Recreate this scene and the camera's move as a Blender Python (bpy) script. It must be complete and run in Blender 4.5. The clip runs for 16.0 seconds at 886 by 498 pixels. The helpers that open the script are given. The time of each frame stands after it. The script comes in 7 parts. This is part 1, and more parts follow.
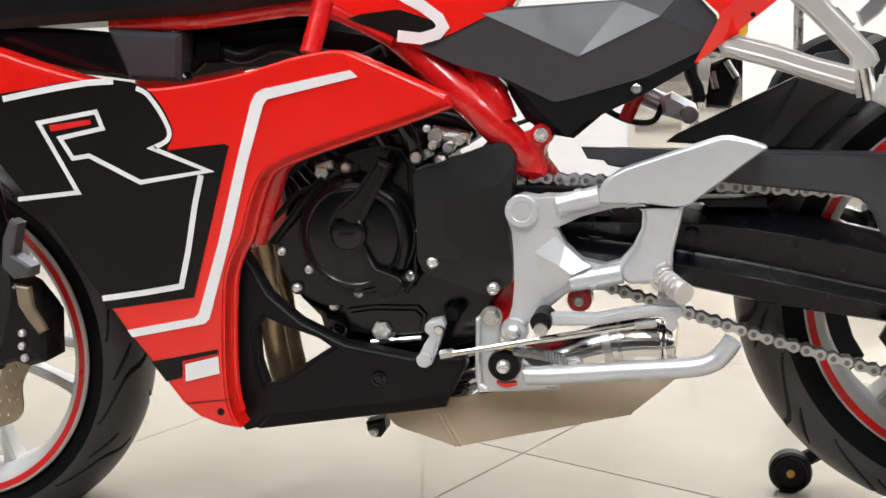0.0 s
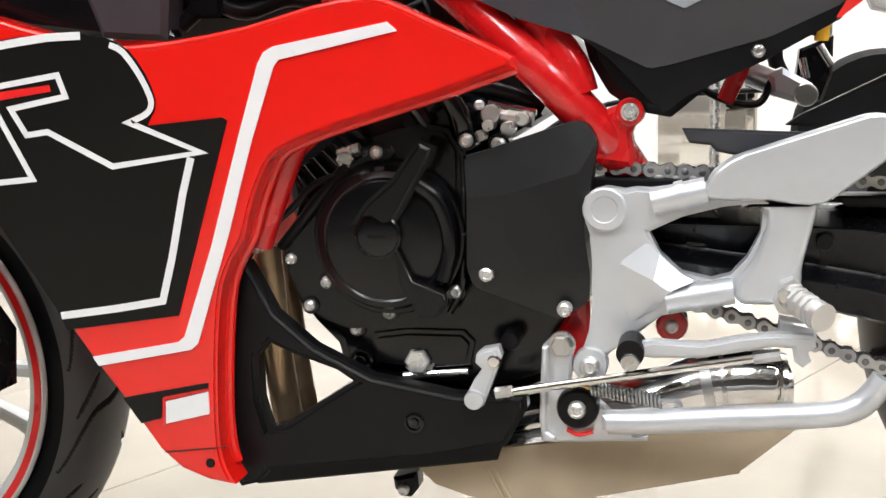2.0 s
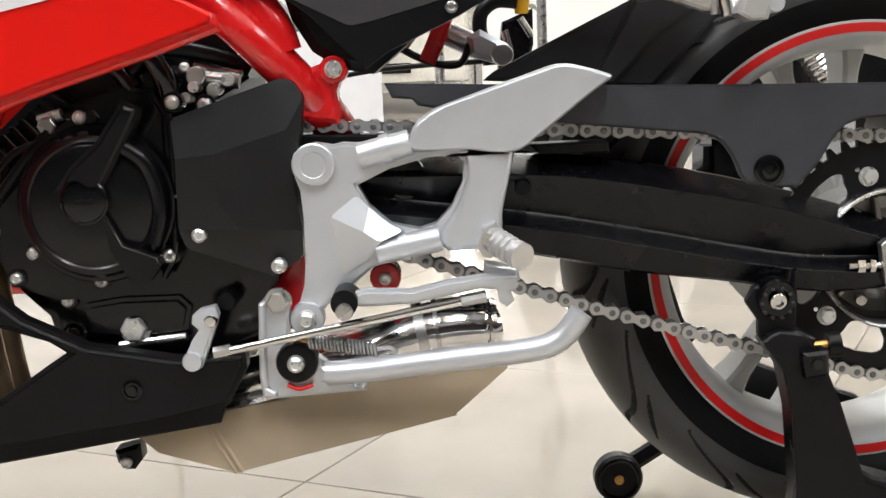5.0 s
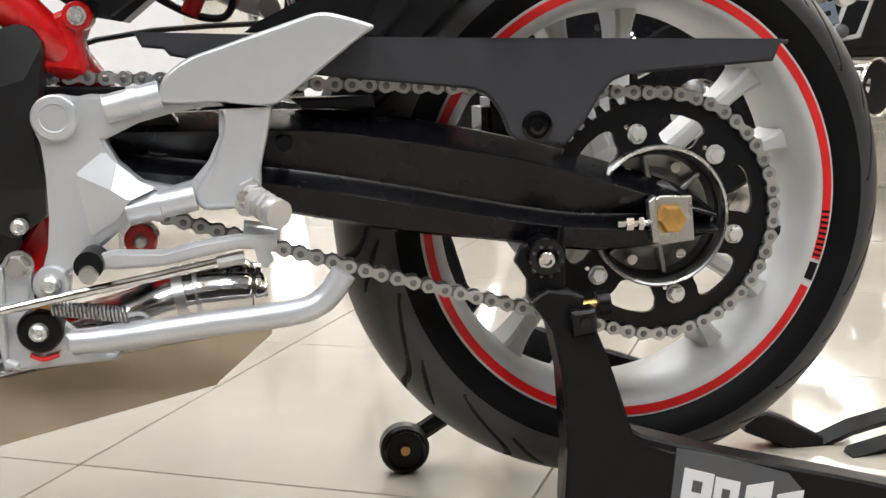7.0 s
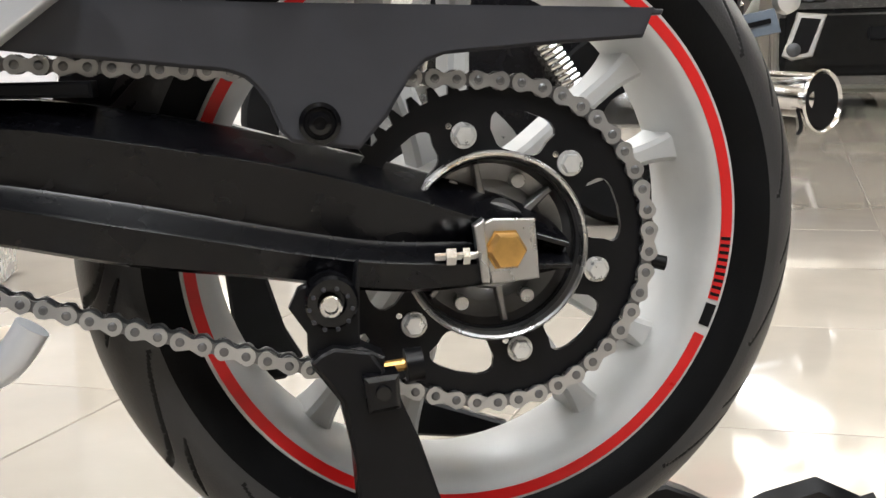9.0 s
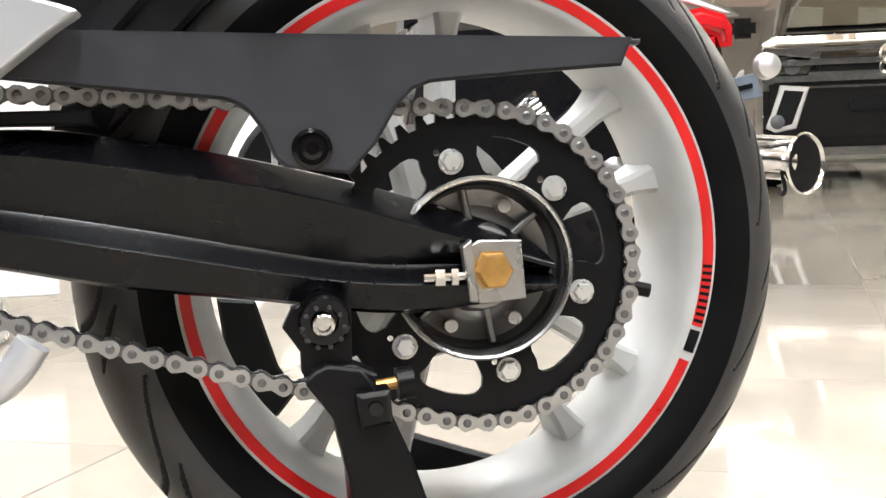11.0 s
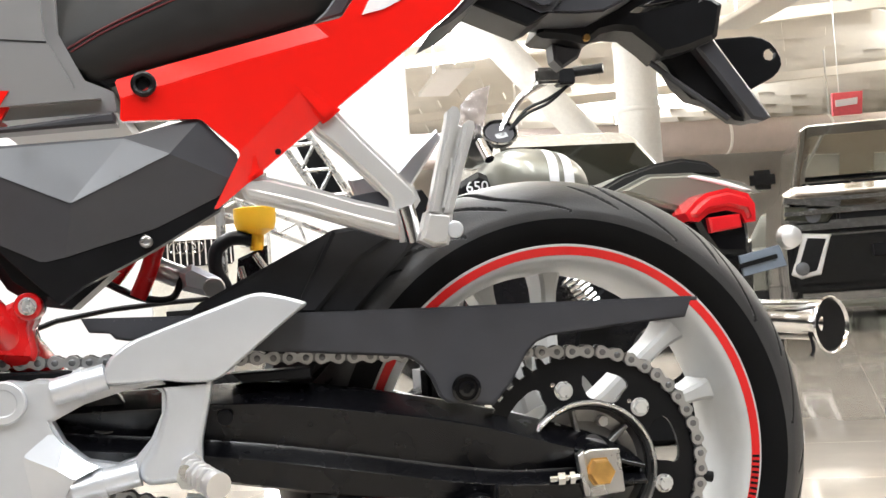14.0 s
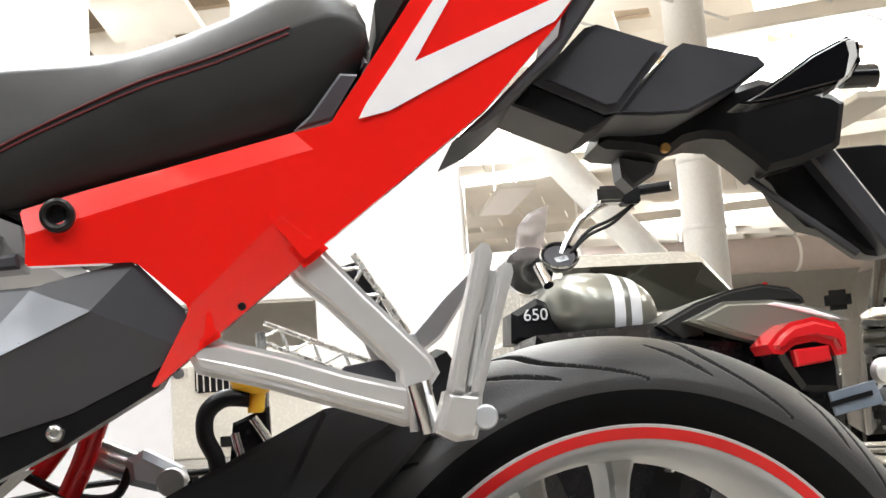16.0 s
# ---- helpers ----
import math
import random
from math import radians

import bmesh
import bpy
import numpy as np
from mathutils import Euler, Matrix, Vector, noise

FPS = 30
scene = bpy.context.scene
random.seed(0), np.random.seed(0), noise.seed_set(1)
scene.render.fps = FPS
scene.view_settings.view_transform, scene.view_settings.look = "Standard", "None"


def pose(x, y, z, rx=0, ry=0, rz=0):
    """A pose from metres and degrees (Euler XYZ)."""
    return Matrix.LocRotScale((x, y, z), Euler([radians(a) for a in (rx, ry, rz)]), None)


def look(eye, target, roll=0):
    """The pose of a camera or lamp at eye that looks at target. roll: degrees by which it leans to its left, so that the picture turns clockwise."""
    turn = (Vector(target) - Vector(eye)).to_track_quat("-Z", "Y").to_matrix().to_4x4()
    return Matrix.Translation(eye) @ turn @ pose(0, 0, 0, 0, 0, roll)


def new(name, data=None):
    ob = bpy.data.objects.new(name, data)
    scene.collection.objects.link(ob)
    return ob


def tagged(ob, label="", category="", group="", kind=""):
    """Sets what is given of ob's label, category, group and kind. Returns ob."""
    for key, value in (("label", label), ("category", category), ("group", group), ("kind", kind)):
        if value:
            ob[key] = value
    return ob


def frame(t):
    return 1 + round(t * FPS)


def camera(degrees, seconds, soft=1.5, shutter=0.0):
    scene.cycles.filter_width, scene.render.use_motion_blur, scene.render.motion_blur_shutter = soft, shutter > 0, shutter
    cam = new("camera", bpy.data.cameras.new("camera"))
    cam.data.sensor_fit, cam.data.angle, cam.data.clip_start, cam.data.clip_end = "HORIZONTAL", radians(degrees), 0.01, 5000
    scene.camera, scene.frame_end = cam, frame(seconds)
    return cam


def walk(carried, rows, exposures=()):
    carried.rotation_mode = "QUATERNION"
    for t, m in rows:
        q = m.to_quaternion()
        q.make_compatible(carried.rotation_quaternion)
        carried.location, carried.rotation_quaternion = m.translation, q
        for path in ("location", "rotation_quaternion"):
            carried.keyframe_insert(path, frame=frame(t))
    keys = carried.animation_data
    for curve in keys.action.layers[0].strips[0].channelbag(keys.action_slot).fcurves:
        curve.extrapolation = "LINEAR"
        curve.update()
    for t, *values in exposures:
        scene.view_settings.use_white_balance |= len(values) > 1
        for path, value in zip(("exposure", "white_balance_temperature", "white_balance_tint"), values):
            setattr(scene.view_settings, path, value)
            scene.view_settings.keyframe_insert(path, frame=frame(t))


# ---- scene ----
cam = camera(40.0, 16.0)
PATH = [
    (0, (-0.328, -1.563, 0.695), (-0.768, 0.354, 0.333), -2.1),
    (0.5, (-0.395, -1.403, 0.623), (-0.83, 0.52, 0.29), -1.8),
    (1, (-0.448, -1.311, 0.609), (-0.886, 0.615, 0.296), -1.6),
    (1.5, (-0.468, -1.272, 0.615), (-0.917, 0.652, 0.301), -1.3),
    (2, (-0.465, -1.271, 0.615), (-0.882, 0.66, 0.306), -1.2),
    (2.5, (-0.452, -1.273, 0.608), (-0.841, 0.665, 0.304), -1.2),
    (3, (-0.42, -1.259, 0.625), (-0.823, 0.669, 0.275), -1.5),
    (3.2, (-0.416, -1.261, 0.587), (-0.794, 0.682, 0.297), -1.1),
    (5.3, (-0.435, -1.294, 0.564), (-0.401, 0.681, 0.252), -1.9),
    (5.5, (-0.419, -1.294, 0.56), (-0.367, 0.68, 0.241), -1.6),
    (6, (-0.391, -1.294, 0.55), (-0.262, 0.673, 0.213), -1.9),
    (6.5, (-0.371, -1.296, 0.548), (-0.169, 0.663, 0.199), -1.8),
    (7, (-0.365, -1.254, 0.533), (-0.1, 0.699, 0.197), -1.4),
    (7.5, (-0.339, -1.206, 0.518), (-0.01, 0.741, 0.202), -1.1),
    (8, (-0.244, -1.104, 0.509), (0.036, 0.849, 0.184), -1.1),
    (8.5, (-0.194, -1.021, 0.498), (0.099, 0.931, 0.175), -1.4),
    (9, (-0.179, -0.975, 0.492), (0.148, 0.975, 0.19), -1.2),
    (9.2, (-0.18, -0.965, 0.472), (0.167, 0.988, 0.219), -1.6),
    (11.3, (-0.186, -1.029, 0.454), (0.162, 0.933, 0.281), -1.8),
    (11.5, (-0.211, -1.094, 0.474), (0.16, 0.863, 0.296), -1.7),
    (12, (-0.244, -1.2, 0.494), (0.144, 0.755, 0.331), -2.0),
    (12.5, (-0.285, -1.297, 0.507), (0.111, 0.659, 0.379), -2.6),
    (13, (-0.309, -1.337, 0.518), (0.083, 0.623, 0.433), -3.4),
    (13.5, (-0.322, -1.344, 0.53), (0.04, 0.623, 0.51), -3.8),
    (14, (-0.326, -1.322, 0.549), (-0.009, 0.651, 0.62), -4.0),
    (14.5, (-0.304, -1.241, 0.561), (-0.011, 0.732, 0.715), -4.2),
    (15, (-0.276, -1.16, 0.574), (-0.009, 0.812, 0.772), -4.0),
    (15.5, (-0.259, -1.056, 0.597), (-0.023, 0.918, 0.814), -4.1),
    (16, (-0.246, -1.003, 0.61), (-0.02, 0.965, 0.88), -4.0),
]
walk(cam, [(t, look(e, g, r)) for t, e, g, r in PATH], exposures=((0, -0.39), (1, -0.23), (3, -0.20), (5.5, -0.50), (9, -0.44), (11.5, 0.11), (13, 0.06), (14.5, -0.17), (15.2, -0.28), (15.6, -0.40), (16, -0.40)))

# ---------------------------------------------------------------- light
world = bpy.data.worlds.new("world")
scene.world = world
world.use_nodes = True
world.node_tree.nodes["Background"].inputs["Color"].default_value = (1.0, 0.97, 0.92, 1)
world.node_tree.nodes["Background"].inputs["Strength"].default_value = 0.25


def lamp(name, place, target, size_x, size_y, watts, colour):
    data = bpy.data.lights.new(name, "AREA")
    data.shape, data.size, data.size_y, data.energy, data.color = "RECTANGLE", size_x, size_y, watts, colour
    ob = new(name, data)
    ob.matrix_world = look(place, target)
    return ob


# rows of white tubes under the showroom roof, their layout made up
# The lamp at (-1.4, 3.0) is added to brighten the white partition.
for lx, ly, w in ((-2.6, -2.8, 150), (0.0, -3.2, 150), (2.6, -2.8, 95), (-2.0, 0.4, 100), (0.3, 0.4, 100), (2.8, 0.4, 100), (-1.4, 3.0, 240), (0.5, 5.4, 150), (8.6, 4.6, 100), (-4.5, 10.5, 160), (1.0, 11.0, 160), (6.5, 13.4, 120), (-5.0, 18.0, 260), (3.0, 18.0, 340), (14.0, 18.0, 150), (0.0, 27.0, 320), (9.0, 27.0, 150)):
    lamp("tube_lamp", (lx, ly, 3.9), (lx, ly + 0.001, 0), 0.5, 2.4, w * (1.2 if ly > 3 else 1.0), (0.93, 0.965, 1.0))
    if ly > -5:
        # Added fill: upward lamps with strengths set to brighten the roof panels.
        lamp("ceiling_fill_lamp", (lx, ly, 4.02), (lx, ly + 0.001, 9), 0.5, 2.4, max(w, 1100 if lx > 6 else 260 if ly == 11.0 else 440 if ly > 8 else 300 if ly > 4 else 0) * 0.95, (0.98, 0.98, 0.97))


# ---------------------------------------------------------------- materials
def pbr(name, colour, rough, metal=0.0, vary=0.08, scale=30.0, bump=0.05, fine=400.0, coat=0.0, rough_vary=0.08, random_piece=0.0, spec=0.5):
    m = bpy.data.materials.new(name)
    m.use_nodes = True
    nt = m.node_tree
    b = nt.nodes["Principled BSDF"]
    b.inputs["Metallic"].default_value = metal
    b.inputs["Coat Weight"].default_value = coat
    b.inputs["Specular IOR Level"].default_value = spec
    b.inputs["Coat Roughness"].default_value = 0.04
    co = nt.nodes.new("ShaderNodeTexCoord")
    big = nt.nodes.new("ShaderNodeTexNoise")
    big.inputs["Scale"].default_value, big.inputs["Detail"].default_value = scale, 5
    nt.links.new(co.outputs["Object"], big.inputs["Vector"])
    small = nt.nodes.new("ShaderNodeTexNoise")
    small.inputs["Scale"].default_value, small.inputs["Detail"].default_value = fine, 2
    nt.links.new(co.outputs["Object"], small.inputs["Vector"])
    ramp = nt.nodes.new("ShaderNodeMapRange")
    ramp.inputs["From Min"].default_value, ramp.inputs["From Max"].default_value = 0.3, 0.7
    ramp.inputs["To Min"].default_value, ramp.inputs["To Max"].default_value = 1 - vary, 1 + vary
    nt.links.new(big.outputs["Fac"], ramp.inputs["Value"])
    mul = nt.nodes.new("ShaderNodeMix")
    mul.data_type, mul.blend_type = "RGBA", "MULTIPLY"
    mul.inputs["Factor"].default_value = 1.0
    mul.inputs["A"].default_value = (*colour, 1)
    value = ramp.outputs["Result"]
    if random_piece:
        info = nt.nodes.new("ShaderNodeObjectInfo")
        span = nt.nodes.new("ShaderNodeMapRange")
        span.inputs["To Min"].default_value, span.inputs["To Max"].default_value = 1 - random_piece, 1 + random_piece
        nt.links.new(info.outputs["Random"], span.inputs["Value"])
        both = nt.nodes.new("ShaderNodeMath")
        both.operation = "MULTIPLY"
        nt.links.new(value, both.inputs[0]), nt.links.new(span.outputs["Result"], both.inputs[1])
        value = both.outputs[0]
    nt.links.new(value, mul.inputs["B"])
    nt.links.new(mul.outputs["Result"], b.inputs["Base Color"])
    rr = nt.nodes.new("ShaderNodeMapRange")
    rr.inputs["From Min"].default_value, rr.inputs["From Max"].default_value = 0.3, 0.7
    rr.inputs["To Min"].default_value, rr.inputs["To Max"].default_value = max(0.02, rough - rough_vary), min(1, rough + rough_vary)
    nt.links.new(big.outputs["Fac"], rr.inputs["Value"])
    nt.links.new(rr.outputs["Result"], b.inputs["Roughness"])
    if bump:
        bp = nt.nodes.new("ShaderNodeBump")
        bp.inputs["Strength"].default_value, bp.inputs["Distance"].default_value = bump, 0.002
        nt.links.new(small.outputs["Fac"], bp.inputs["Height"])
        nt.links.new(bp.outputs["Normal"], b.inputs["Normal"])
    return m


RED = pbr("red_paint", (0.80, 0.010, 0.006), 0.24, vary=0.015, scale=6, bump=0.0, coat=0.85, spec=0.4, rough_vary=0.01)
RED_FRAME = pbr("red_frame_paint", (0.62, 0.008, 0.010), 0.25, vary=0.05, bump=0.12, fine=120, coat=0.5)
RED_LINE = pbr("red_tape", (0.75, 0.015, 0.015), 0.35, vary=0.03, bump=0.0)
DECAL = pbr("graphite_decal", (0.007, 0.0065, 0.006), 0.30, vary=0.08, scale=12, bump=0.01, fine=1500, spec=0.25, rough_vary=0.02)
WHITE = pbr("white_decal", (0.80, 0.80, 0.82), 0.35, vary=0.02, bump=0.0)
BLACK = pbr("black_plastic", (0.006, 0.006, 0.007), 0.34, vary=0.2, bump=0.06, fine=1800, spec=0.22, rough_vary=0.03)
HUGGER = pbr("hugger_plastic", (0.026, 0.026, 0.029), 0.42, vary=0.08, bump=0.05, fine=1500, spec=0.3, rough_vary=0.03)
CAST_DARK = pbr("dark_cast_alloy", (0.30, 0.295, 0.29), 0.36, metal=0.85, vary=0.12, scale=60, bump=0.08, fine=700)
TANK_SILVER = pbr("tank_silver_paint", (0.30, 0.30, 0.305), 0.36, metal=0.45, vary=0.02, bump=0.0, rough_vary=0.01)
BLACK_GLOSS = pbr("black_paint", (0.004, 0.004, 0.005), 0.16, vary=0.2, bump=0.01, spec=0.45, rough_vary=0.03)
BLACK_SATIN = pbr("black_satin", (0.003, 0.003, 0.0042), 0.27, vary=0.05, bump=0.0, spec=0.32, rough_vary=0.01)
CASE_BLACK = pbr("engine_black", (0.004, 0.004, 0.005), 0.24, vary=0.2, scale=25, bump=0.02, fine=700, spec=0.38, rough_vary=0.03)
BOLT_ZINC = pbr("zinc_bolt", (0.78, 0.78, 0.77), 0.30, metal=0.65, vary=0.1, scale=80, bump=0.02)
PIN_STEEL = pbr("oiled_steel", (0.20, 0.20, 0.205), 0.32, metal=0.85, vary=0.15, bump=0.03)
COVER_BLACK = pbr("matt_cover_black", (0.011, 0.011, 0.012), 0.34, vary=0.08, bump=0.05, fine=1500, spec=0.4, rough_vary=0.03)
BRONZE = pbr("bronze_disc", (0.34, 0.28, 0.20), 0.38, metal=0.6, vary=0.12, scale=60, bump=0.05)
# Tread base colour lightened in place of sheen; sidewall rubber stays near black.
TREAD_SHEEN = pbr("tyre_tread_sheen", (0.040, 0.039, 0.040), 0.44, vary=0.25, scale=10, bump=0.15, fine=500, spec=0.5)
GREY_PLASTIC = pbr("charcoal_plastic", (0.047, 0.048, 0.055), 0.36, vary=0.06, bump=0.04, fine=1600, spec=0.35, rough_vary=0.03)
GREY_LIGHT = pbr("grey_paint", (0.115, 0.12, 0.13), 0.35, metal=0.4, vary=0.04, bump=0.0)
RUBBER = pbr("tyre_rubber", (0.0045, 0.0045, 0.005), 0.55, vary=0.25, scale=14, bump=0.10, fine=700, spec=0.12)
# Near-black colour for the shade in tyre grooves and panel gaps.
GROOVE_SHADE = pbr("groove_shade", (0.003, 0.003, 0.003), 0.8, bump=0.0)
RIM_WHITE = pbr("rim_white_paint", (0.60, 0.605, 0.60), 0.36, vary=0.05, scale=22, bump=0.04, fine=600)
SILVER = pbr("cast_silver", (0.68, 0.705, 0.745), 0.36, metal=0.55, vary=0.03, bump=0.0, rough_vary=0.01)
ALLOY = pbr("machined_alloy", (0.60, 0.60, 0.60), 0.28, metal=0.95, vary=0.07, bump=0.05)
CHROME = pbr("bright_chrome", (0.78, 0.78, 0.78), 0.12, metal=1.0, vary=0.06, bump=0.02)
STEEL = pbr("chain_steel", (0.50, 0.50, 0.50), 0.30, metal=0.85, vary=0.10, bump=0.03, random_piece=0.12)
GOLD = pbr("gold_zinc", (0.62, 0.36, 0.11), 0.36, metal=0.7, vary=0.15, scale=90, bump=0.05)
HEADER = pbr("header_steel", (0.46, 0.33, 0.20), 0.36, metal=0.7, vary=0.2, scale=35, bump=0.03)
MUFFLER = pbr("muffler_titanium", (0.60, 0.49, 0.355), 0.36, metal=0.5, vary=0.06, scale=18, bump=0.05)
SEAT = pbr("seat_vinyl", (0.013, 0.0125, 0.012), 0.46, vary=0.06, bump=0.12, fine=1100, spec=0.28)
TILE = pbr("beige_tile", (0.325, 0.292, 0.250), 0.055, vary=0.08, scale=4.0, bump=0.0, rough_vary=0.015, random_piece=0.03, spec=0.17)
STITCH = pbr("red_thread", (0.10, 0.010, 0.012), 0.7, bump=0.0)
GROUT = pbr("tile_joint", (0.20, 0.17, 0.14), 0.7, vary=0.1)
WALL = pbr("white_wall", (0.82, 0.80, 0.77), 0.7, vary=0.03, scale=3, bump=0.05)
# Unseen south wall, coloured dark so that black parts reflect little light.
SOUTH = pbr("unseen_dark_wall", (0.09, 0.088, 0.086), 0.7, vary=0.06, scale=2, bump=0.05)
CEILING = pbr("cream_ceiling_panel", (0.86, 0.81, 0.72), 0.7, vary=0.05, scale=2, bump=0.03)
# Deck colour stands for the tan shadow in the gaps between roof panels.
DECK_SHADE = pbr("gap_shade_deck", (0.26, 0.195, 0.13), 0.8, vary=0.1, scale=2, bump=0.03)
SATIN_ALLOY = pbr("satin_alloy", (0.75, 0.745, 0.74), 0.40, metal=0.75, vary=0.03, bump=0.0, rough_vary=0.01)


# ---------------------------------------------------------------- mesh helpers
def part(name, bm, material, parent=None, label="", smooth=35.0):
    bmesh.ops.recalc_face_normals(bm, faces=bm.faces)
    me = bpy.data.meshes.new(name)
    for f in bm.faces:
        f.smooth = True
    for e in bm.edges:
        if len(e.link_faces) == 2 and e.calc_face_angle(0) > radians(smooth):
            e.smooth = False
    bm.to_mesh(me)
    bm.free()
    me.materials.append(material)
    ob = new(name, me)
    soft = ob.modifiers.new("weighted_normals", "WEIGHTED_NORMAL")
    soft.keep_sharp, soft.weight = True, 90
    if parent:
        ob.parent = parent
    if label:
        tagged(ob, label)
    return ob


def thing(name, label, category, group="", kind="", at=(0, 0, 0)):
    ob = new(name)
    ob.empty_display_size = 0.05
    ob.location = at
    return tagged(ob, label, category, group, kind)


def plate(points, y0, y1, bevel=0.002, holes=(), segments=1):
    """A plate with an outline in x, z between the depths y0 (camera side) and y1."""
    bm = bmesh.new()
    loops = [points, *holes]
    edges = []
    for pts in loops:
        vs = [bm.verts.new((x, y1, z)) for x, z in pts]
        edges += [bm.edges.new((vs[i], vs[(i + 1) % len(vs)])) for i in range(len(vs))]
    if holes:
        bmesh.ops.triangle_fill(bm, use_beauty=True, use_dissolve=False, edges=edges, normal=(0, -1, 0))
    else:
        bm.faces.new(bm.verts[:])
    got = bmesh.ops.extrude_face_region(bm, geom=bm.faces[:])
    top = [v for v in got["geom"] if isinstance(v, bmesh.types.BMVert)]
    bmesh.ops.translate(bm, verts=top, vec=(0, y0 - y1, 0))
    bmesh.ops.recalc_face_normals(bm, faces=bm.faces)
    if bevel:
        sharp = [e for e in bm.edges if len(e.link_faces) == 2 and e.calc_face_angle(0) > 0.6 and abs(e.verts[0].co.y - y0) < 1e-6 and abs(e.verts[1].co.y - y0) < 1e-6]
        bmesh.ops.bevel(bm, geom=sharp, offset=bevel, segments=segments, affect="EDGES", clamp_overlap=True)
    return bm


def smooth_path(points, steps=6, closed=False):
    """A Catmull-Rom line through the points."""
    pts = [Vector(p) for p in points]
    n = len(pts)
    out = []
    for i in range(n if closed else n - 1):
        if closed:
            a, b, c, d = (pts[(i + k - 1) % n] for k in range(4))
        else:
            a, b, c, d = pts[max(i - 1, 0)], pts[i], pts[i + 1], pts[min(i + 2, n - 1)]
        for k in range(steps):
            t = k / steps
            out.append(0.5 * (2 * b + (c - a) * t + (2 * a - 5 * b + 4 * c - d) * t * t + (3 * b - a - 3 * c + d) * t ** 3))
    if not closed:
        out.append(pts[-1])
    return out


def tube(points, radius, sides=14, steps=6, closed=False, flat=1.0, bm=None, up=(0, 1, 0)):
    """A round bar along a smooth line; flat squeezes it across."""
    bm = bm or bmesh.new()
    line = smooth_path(points, steps, closed) if steps > 1 else [Vector(p) for p in points]
    n = len(line)
    rings = []
    for i, p in enumerate(line):
        if closed:
            d = line[(i + 1) % n] - line[i - 1]
        else:
            d = line[min(i + 1, n - 1)] - line[max(i - 1, 0)]
        d.normalize()
        side = d.cross(Vector(up))
        if side.length < 0.05:
            side = d.cross(Vector((0, 0, 1)))
        side.normalize()
        third = side.cross(d).normalized()
        r = radius[min(int(i / max(n - 1, 1) * (len(radius) - 1) + 0.5), len(radius) - 1)] if isinstance(radius, (tuple, list)) else radius
        rings.append([bm.verts.new(p + r * (math.cos(a) * side + flat * math.sin(a) * third)) for a in (2 * math.pi * k / sides for k in range(sides))])
    for i in range(n if closed else n - 1):
        a, b = rings[i], rings[(i + 1) % n]
        for k in range(sides):
            bm.faces.new((a[k], a[(k + 1) % sides], b[(k + 1) % sides], b[k]))
    if not closed:
        bm.faces.new(rings[0][::-1]), bm.faces.new(rings[-1])
    return bm


def lathe(profile, sides=48, centre=(0, 0, 0), axis="Y", bm=None, closed=False):
    """A turned body: profile of (radius, distance along the axis)."""
    bm = bm or bmesh.new()
    rings = []
    c = Vector(centre)
    for r, h in profile:
        ring = []
        for k in range(sides):
            a = 2 * math.pi * k / sides
            u, v = r * math.cos(a), r * math.sin(a)
            p = {"Y": (u, h, v), "X": (h, u, v), "Z": (u, v, h)}[axis]
            ring.append(bm.verts.new(c + Vector(p)))
        rings.append(ring)
    pairs = list(zip(rings, rings[1:])) + ([(rings[-1], rings[0])] if closed else [])
    for a, b in pairs:
        for k in range(sides):
            bm.faces.new((a[k], a[(k + 1) % sides], b[(k + 1) % sides], b[k]))
    if not closed:
        bm.faces.new(rings[0][::-1]), bm.faces.new(rings[-1])
    return bm


def disc(x, z, y0, y1, r, bevel=0.0015, sides=28, bm=None):
    """A round boss between the depths y0 (camera side) and y1."""
    b = min(bevel, r * 0.45)
    return lathe([(r, y1), (r, y0 + b), (r - b * 0.3, y0 + b * 0.3), (r - b, y0)], sides, (x, 0, z), "Y", bm)


def hexagon(x, z, y0, y1, r, turn=0.2, bm=None):
    return lathe([(r, y1), (r, y0 + r * 0.15), (r * 0.86, y0)], 6, (x, 0, z), "Y", bm)


def box(x0, x1, y0, y1, z0, z1, bevel=0.0, bm=None):
    bm = bm or bmesh.new()
    got = bmesh.ops.create_cube(bm, size=1.0)
    for v in got["verts"]:
        v.co = ((x0 + x1) / 2 + v.co.x * (x1 - x0), (y0 + y1) / 2 + v.co.y * (y1 - y0), (z0 + z1) / 2 + v.co.z * (z1 - z0))
    if bevel:
        es = [e for e in bm.edges if all(v in got["verts"] for v in e.verts)]
        bmesh.ops.bevel(bm, geom=es, offset=bevel, segments=2, affect="EDGES")
    return bm


